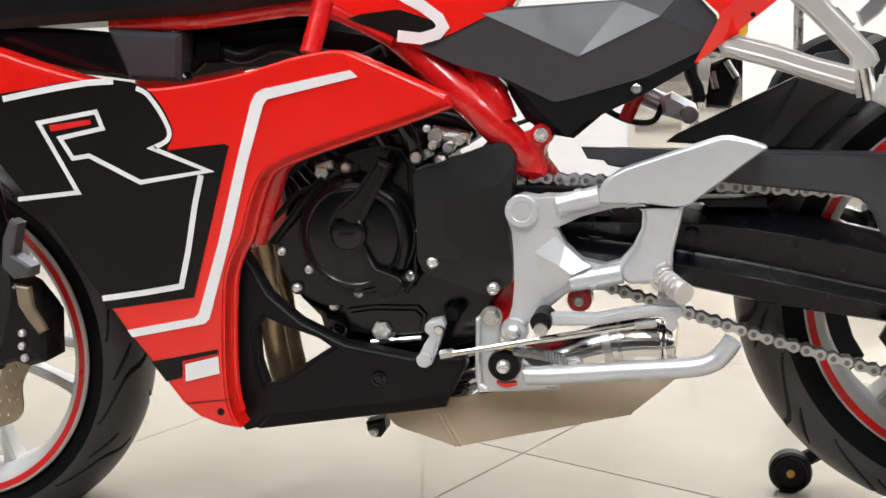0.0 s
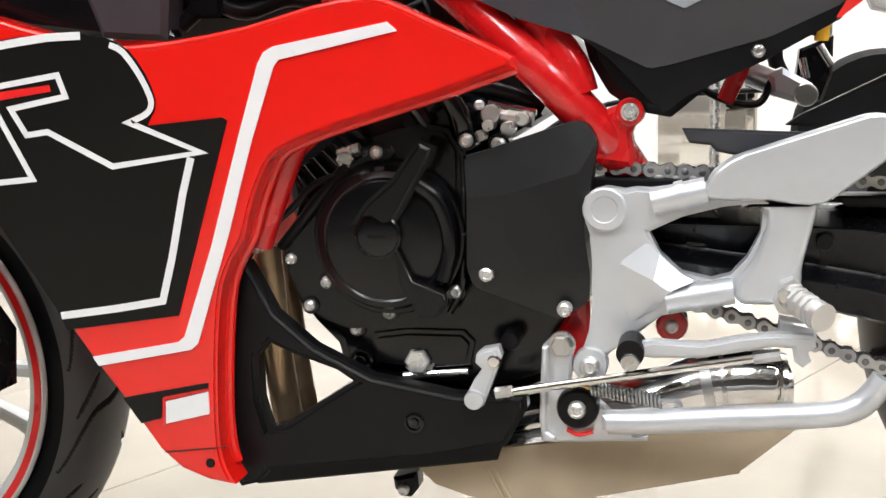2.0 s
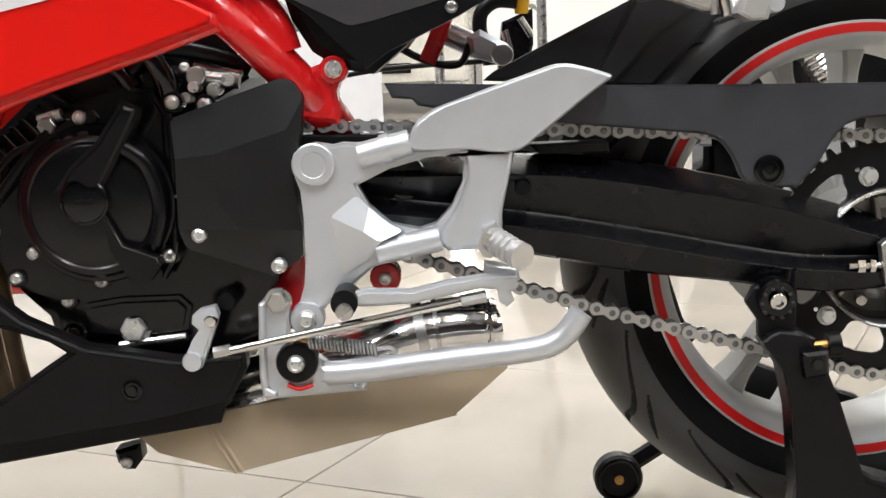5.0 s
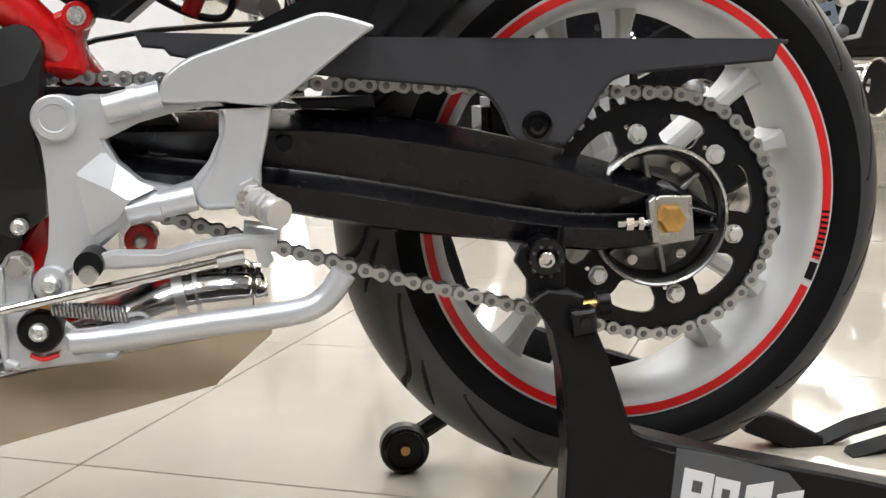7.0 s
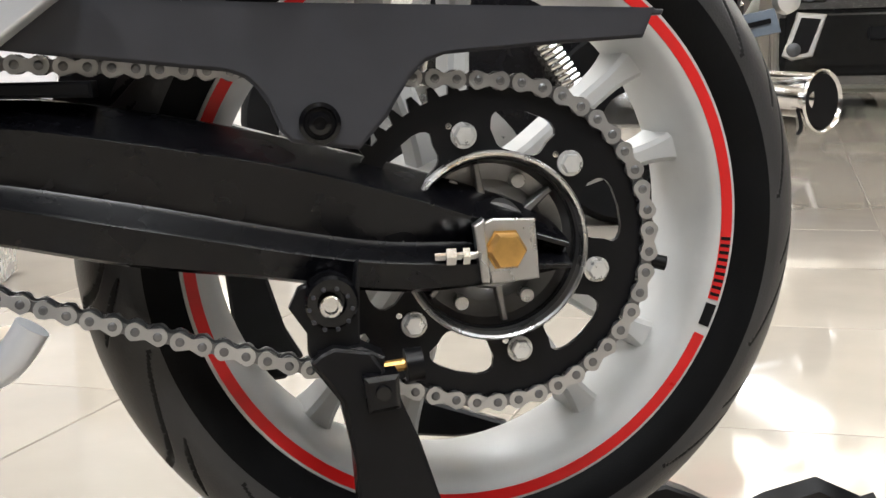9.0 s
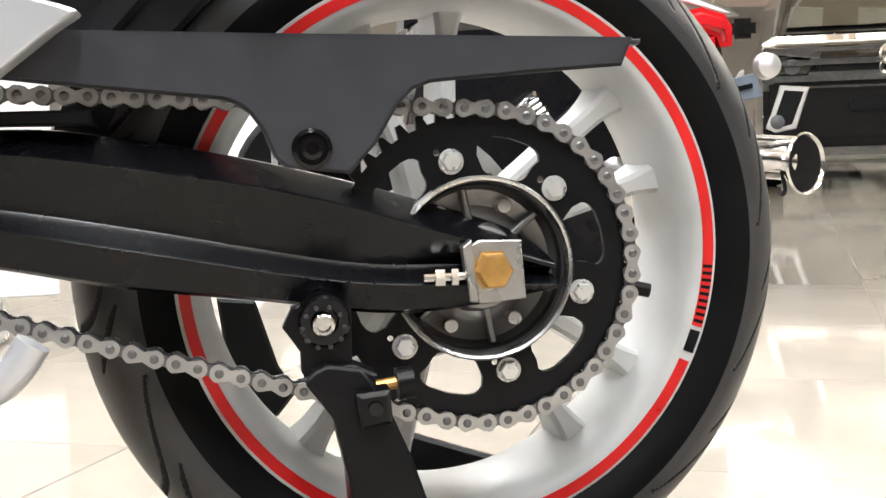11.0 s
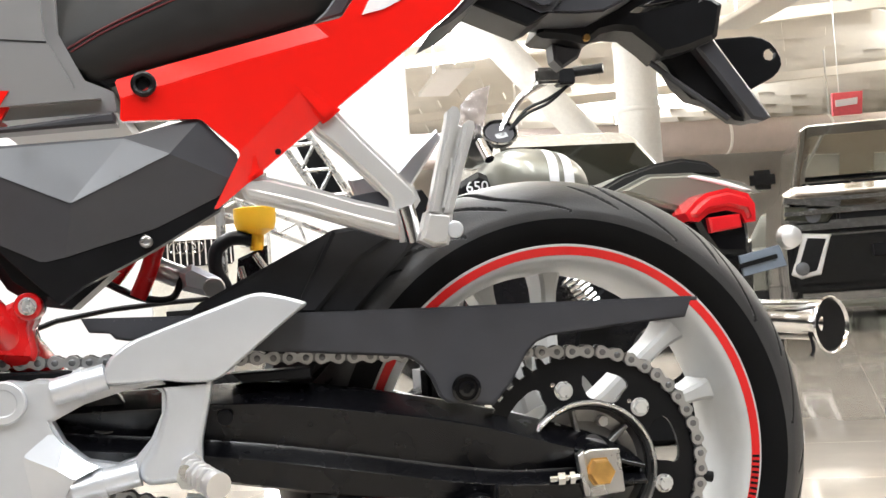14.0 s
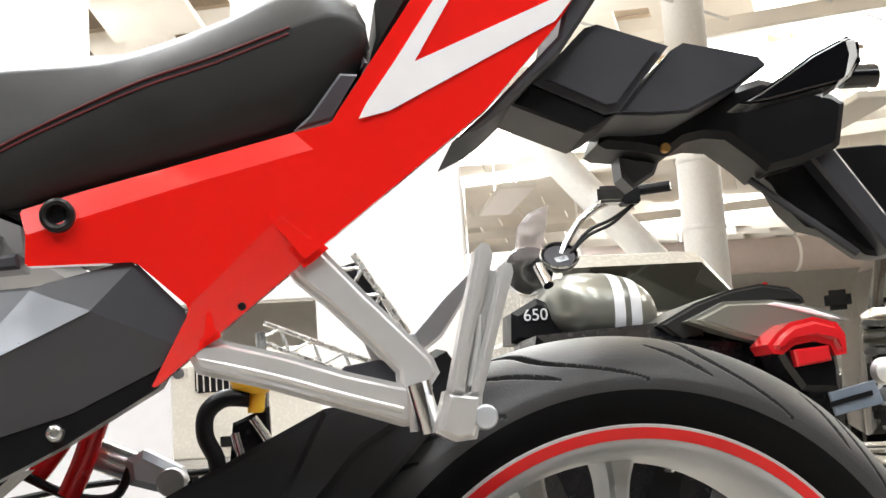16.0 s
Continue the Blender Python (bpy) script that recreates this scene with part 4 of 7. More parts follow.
domed(x, z, -0.111, 0.006, lug)

# ---- belly pan
belly = part("belly_pan", plate([(-0.899, 0.424), (-0.888, 0.405), (-0.872, 0.374), (-0.833, 0.341), (-0.776, 0.313), (-0.693, 0.298), (-0.626, 0.301), (-0.625, 0.287), (-0.645, 0.25), (-0.722, 0.233), (-0.885, 0.212), (-0.898, 0.199), (-0.916, 0.194), (-0.926, 0.209), (-0.93, 0.224), (-0.932, 0.283), (-0.925, 0.387), (-0.915, 0.41)], -0.172, -0.150, 0.006,
    [[(-0.892, 0.33), (-0.879, 0.343), (-0.856, 0.333), (-0.811, 0.318), (-0.795, 0.307), (-0.811, 0.297), (-0.866, 0.261), (-0.883, 0.257), (-0.891, 0.285)]], 3), BLACK, bike, "black plastic belly pan")
part("belly_inner", plate([(-0.95, 0.404), (-0.912, 0.404), (-0.904, 0.327), (-0.903, 0.216), (-0.797, 0.228), (-0.643, 0.277), (-0.66, 0.223), (-0.91, 0.185), (-0.954, 0.201)], -0.135, -0.125, 0.002), BLACK, belly)
part("belly_floor", plate([(-0.884, 0.226), (-0.722, 0.241), (-0.65, 0.256), (-0.65, 0.249), (-0.722, 0.233), (-0.885, 0.213)], -0.15, 0.2, 0.004), BLACK, belly)
x, z = (-0.734, 0.27)
part("belly_screw", lathe([(0.0098, -0.168), (0.0098, -0.1745), (0.0075, -0.1750), (0.007, -0.1725), (0.0045, -0.1725), (0.004, -0.1755), (0.001, -0.1755)], 22, (x, 0, z)), BLACK_GLOSS, belly)

# ---- engine
eng = part("engine", plate([(-0.874, 0.418), (-0.867, 0.447), (-0.851, 0.488), (-0.82, 0.51), (-0.79, 0.538), (-0.759, 0.548), (-0.733, 0.552), (-0.71, 0.546), (-0.7, 0.532), (-0.693, 0.51), (-0.59, 0.504), (-0.584, 0.439), (-0.585, 0.31), (-0.652, 0.285), (-0.798, 0.279), (-0.821, 0.308), (-0.827, 0.331), (-0.85, 0.354), (-0.863, 0.372)], -0.118, 0.17, 0.012, (), 3), BLACK_GLOSS, bike, "black painted engine case")
part("case_rim", plate([(-0.874, 0.42), (-0.863, 0.453), (-0.848, 0.479), (-0.815, 0.507), (-0.768, 0.544), (-0.728, 0.554), (-0.704, 0.549), (-0.692, 0.528), (-0.694, 0.396), (-0.704, 0.371), (-0.744, 0.353), (-0.808, 0.351), (-0.843, 0.362), (-0.858, 0.376)], -0.134, -0.112, 0.005, (), 2), BLACK_GLOSS, eng)
ex_, ez_ = (-0.762, 0.445)
part("generator_cover", lathe([(0.0765, -0.12), (0.0765, -0.1395), (0.0745, -0.1435), (0.0722, -0.1440), (0.0705, -0.1440), (0.0698, -0.150), (0.066, -0.1585), (0.060, -0.1612), (0.058, -0.1600), (0.056, -0.1615), (0.040, -0.1645), (0.03, -0.1655), (0.005, -0.166)], 64, (ex_, 0, ez_)), CASE_BLACK, eng, "round black generator cover")
part("cover_arm", plate([(-0.724, 0.542), (-0.708, 0.535), (-0.71, 0.527), (-0.736, 0.481), (-0.748, 0.461), (-0.759, 0.457), (-0.771, 0.465), (-0.792, 0.461), (-0.776, 0.483), (-0.75, 0.505)], -0.178, -0.155, 0.006, (), 3), CASE_BLACK, eng)
part("cover_arm", plate([(-0.75, 0.44), (-0.745, 0.437), (-0.731, 0.409), (-0.701, 0.397), (-0.698, 0.388), (-0.71, 0.373), (-0.726, 0.372), (-0.744, 0.403)], -0.176, -0.155, 0.006, (), 3), CASE_BLACK, eng)
part("cover_ridge", tube([(-0.73, -0.163, 0.5), (-0.711, -0.16, 0.485), (-0.701, -0.158, 0.46), (-0.699, -0.158, 0.434), (-0.706, -0.16, 0.407)], 0.008, 12, 5), CASE_BLACK, eng)
x, z = (-0.765, 0.451)
cap = part("cover_cap", lathe([(0.0225, -0.16), (0.0225, -0.1735), (0.0205, -0.175), (0.0195, -0.1735), (0.017, -0.1745), (0.002, -0.1745)], 32, (x, 0, z)), BLACK_GLOSS, eng)
part("cap_slot", box(x - 0.009, x + 0.009, -0.1765, -0.174, z - 0.0018, z + 0.0018, 0.0005), BLACK, cap)
spc = part("sprocket_cover", facets([
    [(-0.685, -0.152, 0.523), (-0.58, -0.152, 0.557), (-0.569, -0.152, 0.554), (-0.56, -0.15, 0.539), (-0.577, -0.155, 0.509), (-0.643, -0.172, 0.49), (-0.681, -0.162, 0.486)],
    [(-0.681, -0.162, 0.486), (-0.643, -0.172, 0.49), (-0.643, -0.174, 0.448), (-0.623, -0.172, 0.419), (-0.682, -0.162, 0.419)],
    [(-0.643, -0.172, 0.49), (-0.577, -0.155, 0.509), (-0.56, -0.15, 0.539), (-0.573, -0.152, 0.456), (-0.567, -0.152, 0.414), (-0.623, -0.172, 0.419), (-0.643, -0.174, 0.448)],
    [(-0.682, -0.162, 0.419), (-0.623, -0.172, 0.419), (-0.567, -0.152, 0.414), (-0.568, -0.15, 0.388), (-0.594, -0.156, 0.371), (-0.676, -0.158, 0.401)],
], 0.04), COVER_BLACK, bike, "matt black front sprocket cover", 5)
BOLTS = ((-0.134, 0.0068), (-0.134, 0.0072), (-0.134, 0.0072), (-0.134, 0.0068), (-0.134, 0.0064), (-0.134, 0.0062), (-0.134, 0.0062), (-0.130, 0.0060), (-0.120, 0.0062), (-0.118, 0.005), (-0.134, 0.0068), (-0.10, 0.0062), (-0.10, 0.005))
for (x, z), (y, r) in zip([(-0.685, 0.538), (-0.654, 0.534), (-0.693, 0.449), (-0.698, 0.392), (-0.765, 0.37), (-0.828, 0.399), (-0.846, 0.375), (-0.865, 0.421), (-0.803, 0.349), (-0.765, 0.32), (-0.773, 0.527), (-0.72, 0.575), (-0.678, 0.57)], BOLTS):
    part("bolt_pad", disc(x, z, y - 0.003, y + 0.02, r * 1.45, 0.001, 20), BLACK_GLOSS, eng)
    domed(x, z, y - 0.003, r, eng)
for x, z in [(-0.663, 0.414), (-0.59, 0.382)]:
    domed(x, z, -0.160, 0.0074, spc)
x, z = (-0.739, 0.32)
bolt(x, z, -0.125, 0.0128, eng)
x, z = (-0.797, 0.318)
part("plug", lathe([(0.0125, -0.11), (0.0125, -0.132), (0.0105, -0.134), (0.0095, -0.128), (0.006, -0.128), (0.0055, -0.133), (0.001, -0.133)], 24, (x, 0, z)), BLACK_GLOSS, eng)
part("plug_face", disc(x, z, -0.1345, -0.13, 0.0062, 0.001, 18), CHROME, eng)
for (x0, z0), (x1, z1) in zip([(-0.73, 0.334), (-0.73, 0.327), (-0.73, 0.321)], [(-0.695, 0.336), (-0.695, 0.33), (-0.695, 0.323)]):
    part("case_rib", box(x0, x1, -0.124, -0.116, z0 - 0.001, z0 + 0.0015, 0.0005), BLACK_GLOSS, eng)
part("oil_line", tube([(-0.754, -0.13, 0.304), (-0.728, -0.13, 0.307), (-0.688, -0.13, 0.311)], 0.004, 10, 4), ALLOY, eng)
x, z = (-0.805, 0.52)
bm = hexagon(x, z, -0.14, -0.12, 0.009)
tube([(x - 0.008, -0.132, z + 0.004), (x + 0.014, -0.132, z + 0.010)], 0.0065, 10, 1, bm=bm)
part("sensor", bm, ALLOY, eng)
part("case_seam", tube([(-0.689, -0.137, 0.528), (-0.688, -0.137, 0.486), (-0.689, -0.137, 0.442), (-0.692, -0.137, 0.398), (-0.704, -0.137, 0.371)], 0.0035, 10, 5), BLACK_GLOSS, eng)
part("case_boss", plate([(-0.816, 0.506), (-0.797, 0.527), (-0.781, 0.534), (-0.757, 0.541), (-0.747, 0.527), (-0.758, 0.506), (-0.788, 0.495), (-0.811, 0.489)], -0.140, -0.11, 0.008, (), 3), CASE_BLACK, eng)
part("sump_box", plate([(-0.786, 0.345), (-0.751, 0.35), (-0.694, 0.35), (-0.683, 0.339), (-0.688, 0.316), (-0.752, 0.309), (-0.787, 0.313)], -0.128, -0.10, 0.005, (), 2), BLACK_GLOSS, eng)
for k, (x, z) in enumerate([(-0.667, 0.551), (-0.648, 0.548), (-0.675, 0.541), (-0.634, 0.557)]):
    part("clip", disc(x, z, -0.125, -0.10, 0.0055 + 0.0012 * (k % 2), 0.0015, 14), BOLT_ZINC, eng)
part("breather_hose", tube([(-0.786, -0.1, 0.582), (-0.746, -0.12, 0.593), (-0.711, -0.13, 0.587), (-0.695, -0.13, 0.566), (-0.69, -0.125, 0.541)], 0.0105, 14, 6), BLACK_GLOSS, bike)
part("breather_hose", tube([(-0.822, -0.1, 0.566), (-0.783, -0.11, 0.588), (-0.747, -0.12, 0.579), (-0.725, -0.12, 0.552)], 0.0095, 14, 6), BLACK_GLOSS, bike)
part("clutch_cable", tube([(-0.911, -0.15, 0.413), (-0.892, -0.15, 0.442), (-0.857, -0.145, 0.475), (-0.835, -0.14, 0.497), (-0.8, -0.14, 0.508)], 0.0035, 10, 6), BLACK, bike)
# cylinder, throttle side and hoses over the case
part("cylinder", plate([(-0.888, 0.502), (-0.791, 0.587), (-0.642, 0.623), (-0.621, 0.557), (-0.677, 0.524), (-0.794, 0.502), (-0.88, 0.455)], -0.08, 0.14, 0.01), BLACK, bike)
f0, f1, f2, f3 = [(-0.875, 0.503), (-0.852, 0.47), (-0.816, 0.547), (-0.793, 0.532)]
for k in range(7):
    ax0, az0 = f0[0] + (f2[0] - f0[0]) * k / 6, f0[1] + (f2[1] - f0[1]) * k / 6
    ax1, az1 = f1[0] + (f3[0] - f1[0]) * k / 6, f1[1] + (f3[1] - f1[1]) * k / 6
    part("fin", plate([(ax0, az0), (ax0 + 0.006, az0 + 0.002), (ax1 + 0.006, az1 + 0.002), (ax1, az1)], -0.10, 0.1, 0.001), BLACK_SATIN, eng)
part("cam_cover", plate([(-0.755, 0.551), (-0.731, 0.57), (-0.703, 0.581), (-0.68, 0.577), (-0.672, 0.564), (-0.681, 0.542), (-0.704, 0.531), (-0.732, 0.545)], -0.115, 0.05, 0.01, (), 3), BLACK_GLOSS, eng)
part("throttle_link", tube([(-0.67, -0.1, 0.561), (-0.651, -0.1, 0.558), (-0.626, -0.1, 0.555)], 0.008, 12, 4), ALLOY, bike)
part("throttle_link", tube([(-0.67, -0.1, 0.571), (-0.648, -0.1, 0.566), (-0.623, -0.1, 0.562)], 0.004, 10, 4), CHROME, bike)
x, z = (-0.666, 0.561)
part("clamp", disc(x, z, -0.115, -0.09, 0.0095, 0.002, 16), ALLOY, bike)
part("hose", tube([(-0.876, -0.13, 0.433), (-0.848, -0.14, 0.463), (-0.824, -0.14, 0.491), (-0.804, -0.135, 0.515)], 0.0055, 12, 5), BLACK, bike)
part("hose", tube([(-0.736, -0.12, 0.56), (-0.704, -0.11, 0.587), (-0.674, -0.09, 0.586), (-0.643, -0.08, 0.577), (-0.622, -0.07, 0.565)], 0.008, 12, 5), BLACK, bike)

# ---- red trellis frame
fr = part("frame", tube([(-0.721, -0.125, 0.698), (-0.678, -0.125, 0.66), (-0.609, -0.13, 0.596), (-0.56, -0.116, 0.542), (-0.543, -0.094, 0.516), (-0.524, -0.06, 0.48)], (0.0185, 0.0185, 0.02, 0.02, 0.021, 0.021), 20, 5), RED_FRAME, bike, "glossy red tubular trellis frame")
part("frame_tube", tube([(-0.643, -0.11, 0.681), (-0.61, -0.12, 0.638), (-0.587, -0.125, 0.606), (-0.578, -0.125, 0.58)], 0.017, 18, 5), RED_FRAME, fr)
part("frame_tube", tube([(-0.838, -0.168, 0.552), (-0.850, -0.168, 0.526), (-0.865, -0.168, 0.490), (-0.879, -0.166, 0.456), (-0.885, -0.164, 0.440)], 0.0125, 16, 5), RED_FRAME, fr)
part("frame_tube", tube([(-0.801, -0.17, 0.667), (-0.794, -0.16, 0.697), (-0.787, -0.15, 0.729)], 0.0125, 16, 4), RED_FRAME, fr)
part("frame_tube", tube([(-1.068, -0.14, 0.709), (-0.931, -0.14, 0.713), (-0.8, -0.14, 0.722), (-0.703, -0.14, 0.68)], 0.012, 16, 4), RED_FRAME, fr)
part("frame_foot", plate([(-0.573, 0.558), (-0.542, 0.57), (-0.529, 0.571), (-0.523, 0.561), (-0.531, 0.542), (-0.527, 0.519), (-0.531, 0.511), (-0.57, 0.516)], -0.128, -0.09, 0.005), RED_FRAME, fr)
x, z = (-0.532, 0.563)
part("frame_lug", disc(x, z, -0.134, -0.11, 0.0135, 0.003, 24), RED_FRAME, fr)
bolt(x, z, -0.135, 0.0068, fr)
x, z = (-0.891, 0.443)
bolt(x, z, -0.163, 0.0095, fr)
part("frame_plate", plate([(-0.584, 0.38), (-0.57, 0.397), (-0.568, 0.319), (-0.601, 0.312), (-0.606, 0.346)], -0.128, 0.1, 0.004), RED_FRAME, fr)
x, z = (-0.493, 0.357)
part("link_eye", disc(x, z, -0.11, -0.08, 0.0155, 0.004, 26), RED_FRAME, fr)
domed(x, z, -0.111, 0.0065, fr)

# ---- side fairing and its graphics
flank = smooth_path([Vector((x, 0, z)) for x, z in ((-0.630, 0.607), (-0.693, 0.586), (-0.780, 0.560), (-0.832, 0.542), (-0.853, 0.529), (-0.866, 0.506), (-0.876, 0.480), (-0.884, 0.453), (-0.896, 0.434), (-0.907, 0.408), (-0.912, 0.376), (-0.916, 0.331), (-0.918, 0.286), (-0.917, 0.250), (-0.912, 0.228), (-0.903, 0.213))], 2)
crest = smooth_path([Vector((x, 0, z)) for x, z in ((-1.231, 0.699), (-1.140, 0.666), (-1.056, 0.642), (-1.011, 0.633), (-0.947, 0.636), (-0.871, 0.648), (-0.810, 0.664), (-0.762, 0.671), (-0.739, 0.667), (-0.704, 0.651), (-0.654, 0.628), (-0.631, 0.616))], 2)
rest_ = [(-0.930, 0.217), (-0.957, 0.227), (-0.978, 0.245), (-1.015, 0.297), (-1.043, 0.333), (-1.079, 0.384), (-1.157, 0.496), (-1.243, 0.596)]
fair = part("side_fairing", plate([(p.x, p.z) for p in crest + flank] + rest_, -0.215, -0.180, 0.007, (), 4), RED, bike, "glossy red side fairing")
part("fairing_lip", tube([(p.x + 0.001, -0.186, p.z - 0.001) for p in flank[:-2]], 0.006, 10, 1), RED, fair)
part("fairing_lip", tube([(p.x, -0.212, p.z - 0.004) for p in crest], 0.0035, 10, 1), RED, fair)
part("decal_panel", plate([(-1.225, 0.627), (-1.142, 0.637), (-1.101, 0.643), (-1.042, 0.646), (-1.01, 0.641), (-0.997, 0.6355), (-0.987, 0.629), (-0.979, 0.619), (-0.9715, 0.607), (-0.966, 0.595), (-0.9625, 0.583), (-0.964, 0.573), (-0.970, 0.564), (-0.972, 0.559), (-0.898, 0.566), (-0.893, 0.563), (-0.951, 0.379), (-1.068, 0.362), (-1.078, 0.383), (-1.144, 0.481), (-1.218, 0.571)], -0.2162, -0.2145, 0), DECAL, fair, "graphite decal with a white-outlined letter")
part("decal_line", ribbon([(-1.183, 0.625), (-1.142, 0.632), (-1.101, 0.638), (-1.068, 0.642), (-1.034, 0.643)], -0.2172, 0.0075), WHITE, fair)
part("decal_line", ribbon([(p.x, p.z) for p in smooth_path([Vector((x, 0, z)) for x, z in ((-1.005, 0.634), (-0.992, 0.627), (-0.978, 0.608), (-0.969, 0.590), (-0.9665, 0.579), (-0.972, 0.570), (-0.990, 0.562))], 5)] + [(-0.92, 0.534), (-1.009, 0.521), (-1.074, 0.554), (-1.096, 0.551), (-1.111, 0.576), (-1.053, 0.587), (-1.06, 0.607), (-1.138, 0.595), (-1.093, 0.509), (-1.155, 0.503), (-1.176, 0.501)], -0.2172, 0.0056), WHITE, fair)
part("decal_bar", plate([(-1.124, 0.592), (-1.069, 0.598), (-1.068, 0.592), (-1.122, 0.584)], -0.2170, -0.2155, 0), RED_LINE, fair)
part("decal_line", ribbon([(-0.93, 0.529), (-0.94, 0.495), (-0.954, 0.435), (-0.966, 0.393), (-1.017, 0.384), (-1.073, 0.376)], -0.2172, 0.0072), WHITE, fair)
part("stripe", plate([(-0.846, 0.629), (-0.739, 0.648), (-0.73, 0.64), (-0.841, 0.617), (-0.846, 0.611), (-0.871, 0.541), (-0.896, 0.459), (-0.93, 0.36), (-0.933, 0.352), (-0.94, 0.346), (-1.037, 0.327), (-1.043, 0.336), (-0.953, 0.353), (-0.946, 0.359), (-0.914, 0.447), (-0.883, 0.547), (-0.861, 0.614), (-0.855, 0.624)], -0.2168, -0.2145, 0), WHITE, fair, "white tape stripe")
part("band", plate([(-1.014, 0.296), (-0.925, 0.314), (-0.925, 0.309), (-0.971, 0.299), (-0.975, 0.277), (-0.996, 0.271)], -0.2164, -0.2145, 0), DECAL, fair)
part("box_mark", plate([(-0.969, 0.294), (-0.925, 0.3055), (-0.925, 0.2835), (-0.97, 0.272)], -0.2168, -0.2145, 0), WHITE, fair)
part("box_rim", ribbon([(-0.925, 0.3075), (-0.971, 0.297), (-0.972, 0.27)], -0.2170, 0.0022), RED_LINE, fair)
# Flat dark ribbon draws the shade in the panel gap.
part("panel_gap_shade", ribbon([(-0.973, 0.243), (-0.909, 0.251)], -0.2157, 0.0012), GROOVE_SHADE, fair)
x, z = (-0.927, 0.234)
part("screw", disc(x, z, -0.2162, -0.21, 0.0048, 0.001, 16), BLACK, fair)
part("fairing_far", plate([(-1.231, 0.699), (-1.14, 0.666), (-1.011, 0.633), (-0.871, 0.648), (-0.762, 0.67), (-0.705, 0.634), (-0.865, 0.559), (-0.922, 0.453), (-0.969, 0.342), (-0.972, 0.291), (-1.013, 0.29), (-1.079, 0.384), (-1.243, 0.596)], 0.24, 0.27, 0.008), RED, bike, "glossy red side fairing")

# ---- under the tank
part("inner_panel", plate([(-1.299, 0.721), (-1.235, 0.715), (-1.125, 0.707), (-1.048, 0.698), (-0.989, 0.676), (-0.97, 0.641), (-1.023, 0.639), (-1.122, 0.652), (-1.303, 0.693)], -0.155, -0.13, 0.006), BLACK_GLOSS, bike)
part("inner_panel", plate([(-1.068, 0.706), (-0.97, 0.696), (-0.975, 0.637), (-1.043, 0.642)], -0.16, -0.12, 0.006), GREY_PLASTIC, bike)
part("tank_base", plate([(-1.357, 0.794), (-0.787, 0.768), (-0.803, 0.729), (-0.918, 0.72), (-1.052, 0.715), (-1.207, 0.71), (-1.369, 0.71)], -0.175, 0.2, 0.012), BLACK, bike)
part("wiring", tube([(-0.975, -0.12, 0.653), (-0.943, -0.12, 0.674), (-0.91, -0.11, 0.665), (-0.86, -0.1, 0.677), (-0.773, -0.1, 0.654), (-0.729, -0.1, 0.666)], 0.009, 12, 5), BLACK, bike)
part("airbox", plate([(-1.033, 0.711), (-0.83, 0.718), (-0.654, 0.684), (-0.584, 0.612), (-0.687, 0.571), (-0.803, 0.646), (-0.942, 0.65), (-1.023, 0.637)], -0.06, 0.16, 0.02), BLACK, bike)
part("connector", box(-0.966, -0.928, -0.13, -0.10, 0.659, 0.684, 0.004), BLACK_GLOSS, bike)

# ---- side panel under the seat
sp_ = part("side_panel", facets([
    [(-0.432, -0.15, 0.716), (-0.483, -0.17, 0.653)] + [(-0.604, -0.15, 0.711)],
    [(-0.432, -0.15, 0.716), (-0.37, -0.15, 0.73), (-0.362, -0.15, 0.729), (-0.392, -0.164, 0.696), (-0.483, -0.17, 0.653)],
    [(-0.362, -0.15, 0.729), (-0.328, -0.15, 0.692), (-0.336, -0.15, 0.67), (-0.392, -0.164, 0.696)],
    [(-0.392, -0.164, 0.696), (-0.336, -0.15, 0.67), (-0.349, -0.15, 0.655), (-0.409, -0.15, 0.628), (-0.493, -0.15, 0.606), (-0.483, -0.17, 0.653)],
    [(-0.483, -0.17, 0.653), (-0.493, -0.15, 0.606)] + [(-0.514, -0.15, 0.602), (-0.567, -0.15, 0.629), (-0.604, -0.15, 0.711)],
    [(-0.604, -0.15, 0.711), (-0.567, -0.15, 0.629), (-0.633, -0.15, 0.65), (-0.673, -0.15, 0.669), (-0.632, -0.15, 0.697)],
] , 0.02), GREY_PLASTIC, bike, "faceted charcoal side panel", 7)
part("silver_facet", facets([
    [(-0.433, -0.1515, 0.714), (-0.483, -0.1712, 0.654)] + [(-0.599, -0.1515, 0.708)],
    [(-0.433, -0.1515, 0.714), (-0.391, -0.1652, 0.696), (-0.483, -0.1712, 0.654)],
], 0.001), GREY_LIGHT, sp_, "silver painted upper facet", 5)
part("panel_trim", plate([(-0.493, 0.61), (-0.409, 0.633), (-0.35, 0.658), (-0.333, 0.677), (-0.329, 0.687), (-0.334, 0.669), (-0.35, 0.642), (-0.414, 0.607), (-0.48, 0.577)] + [(-0.501, 0.562), (-0.512, 0.573), (-0.551, 0.613), (-0.58, 0.634), (-0.56, 0.64), (-0.515, 0.604)], -0.149, -0.12, 0.004), BLACK, sp_)
x, z = (-0.419, 0.616)
domed(x, z, -0.151, 0.0062, sp_, STEEL)
part("inner_guard", plate([(-0.581, 0.648), (-0.543, 0.626), (-0.495, 0.59), (-0.453, 0.591), (-0.495, 0.557), (-0.527, 0.563), (-0.552, 0.58), (-0.57, 0.61)], -0.13, -0.06, 0.01), BLACK, bike)

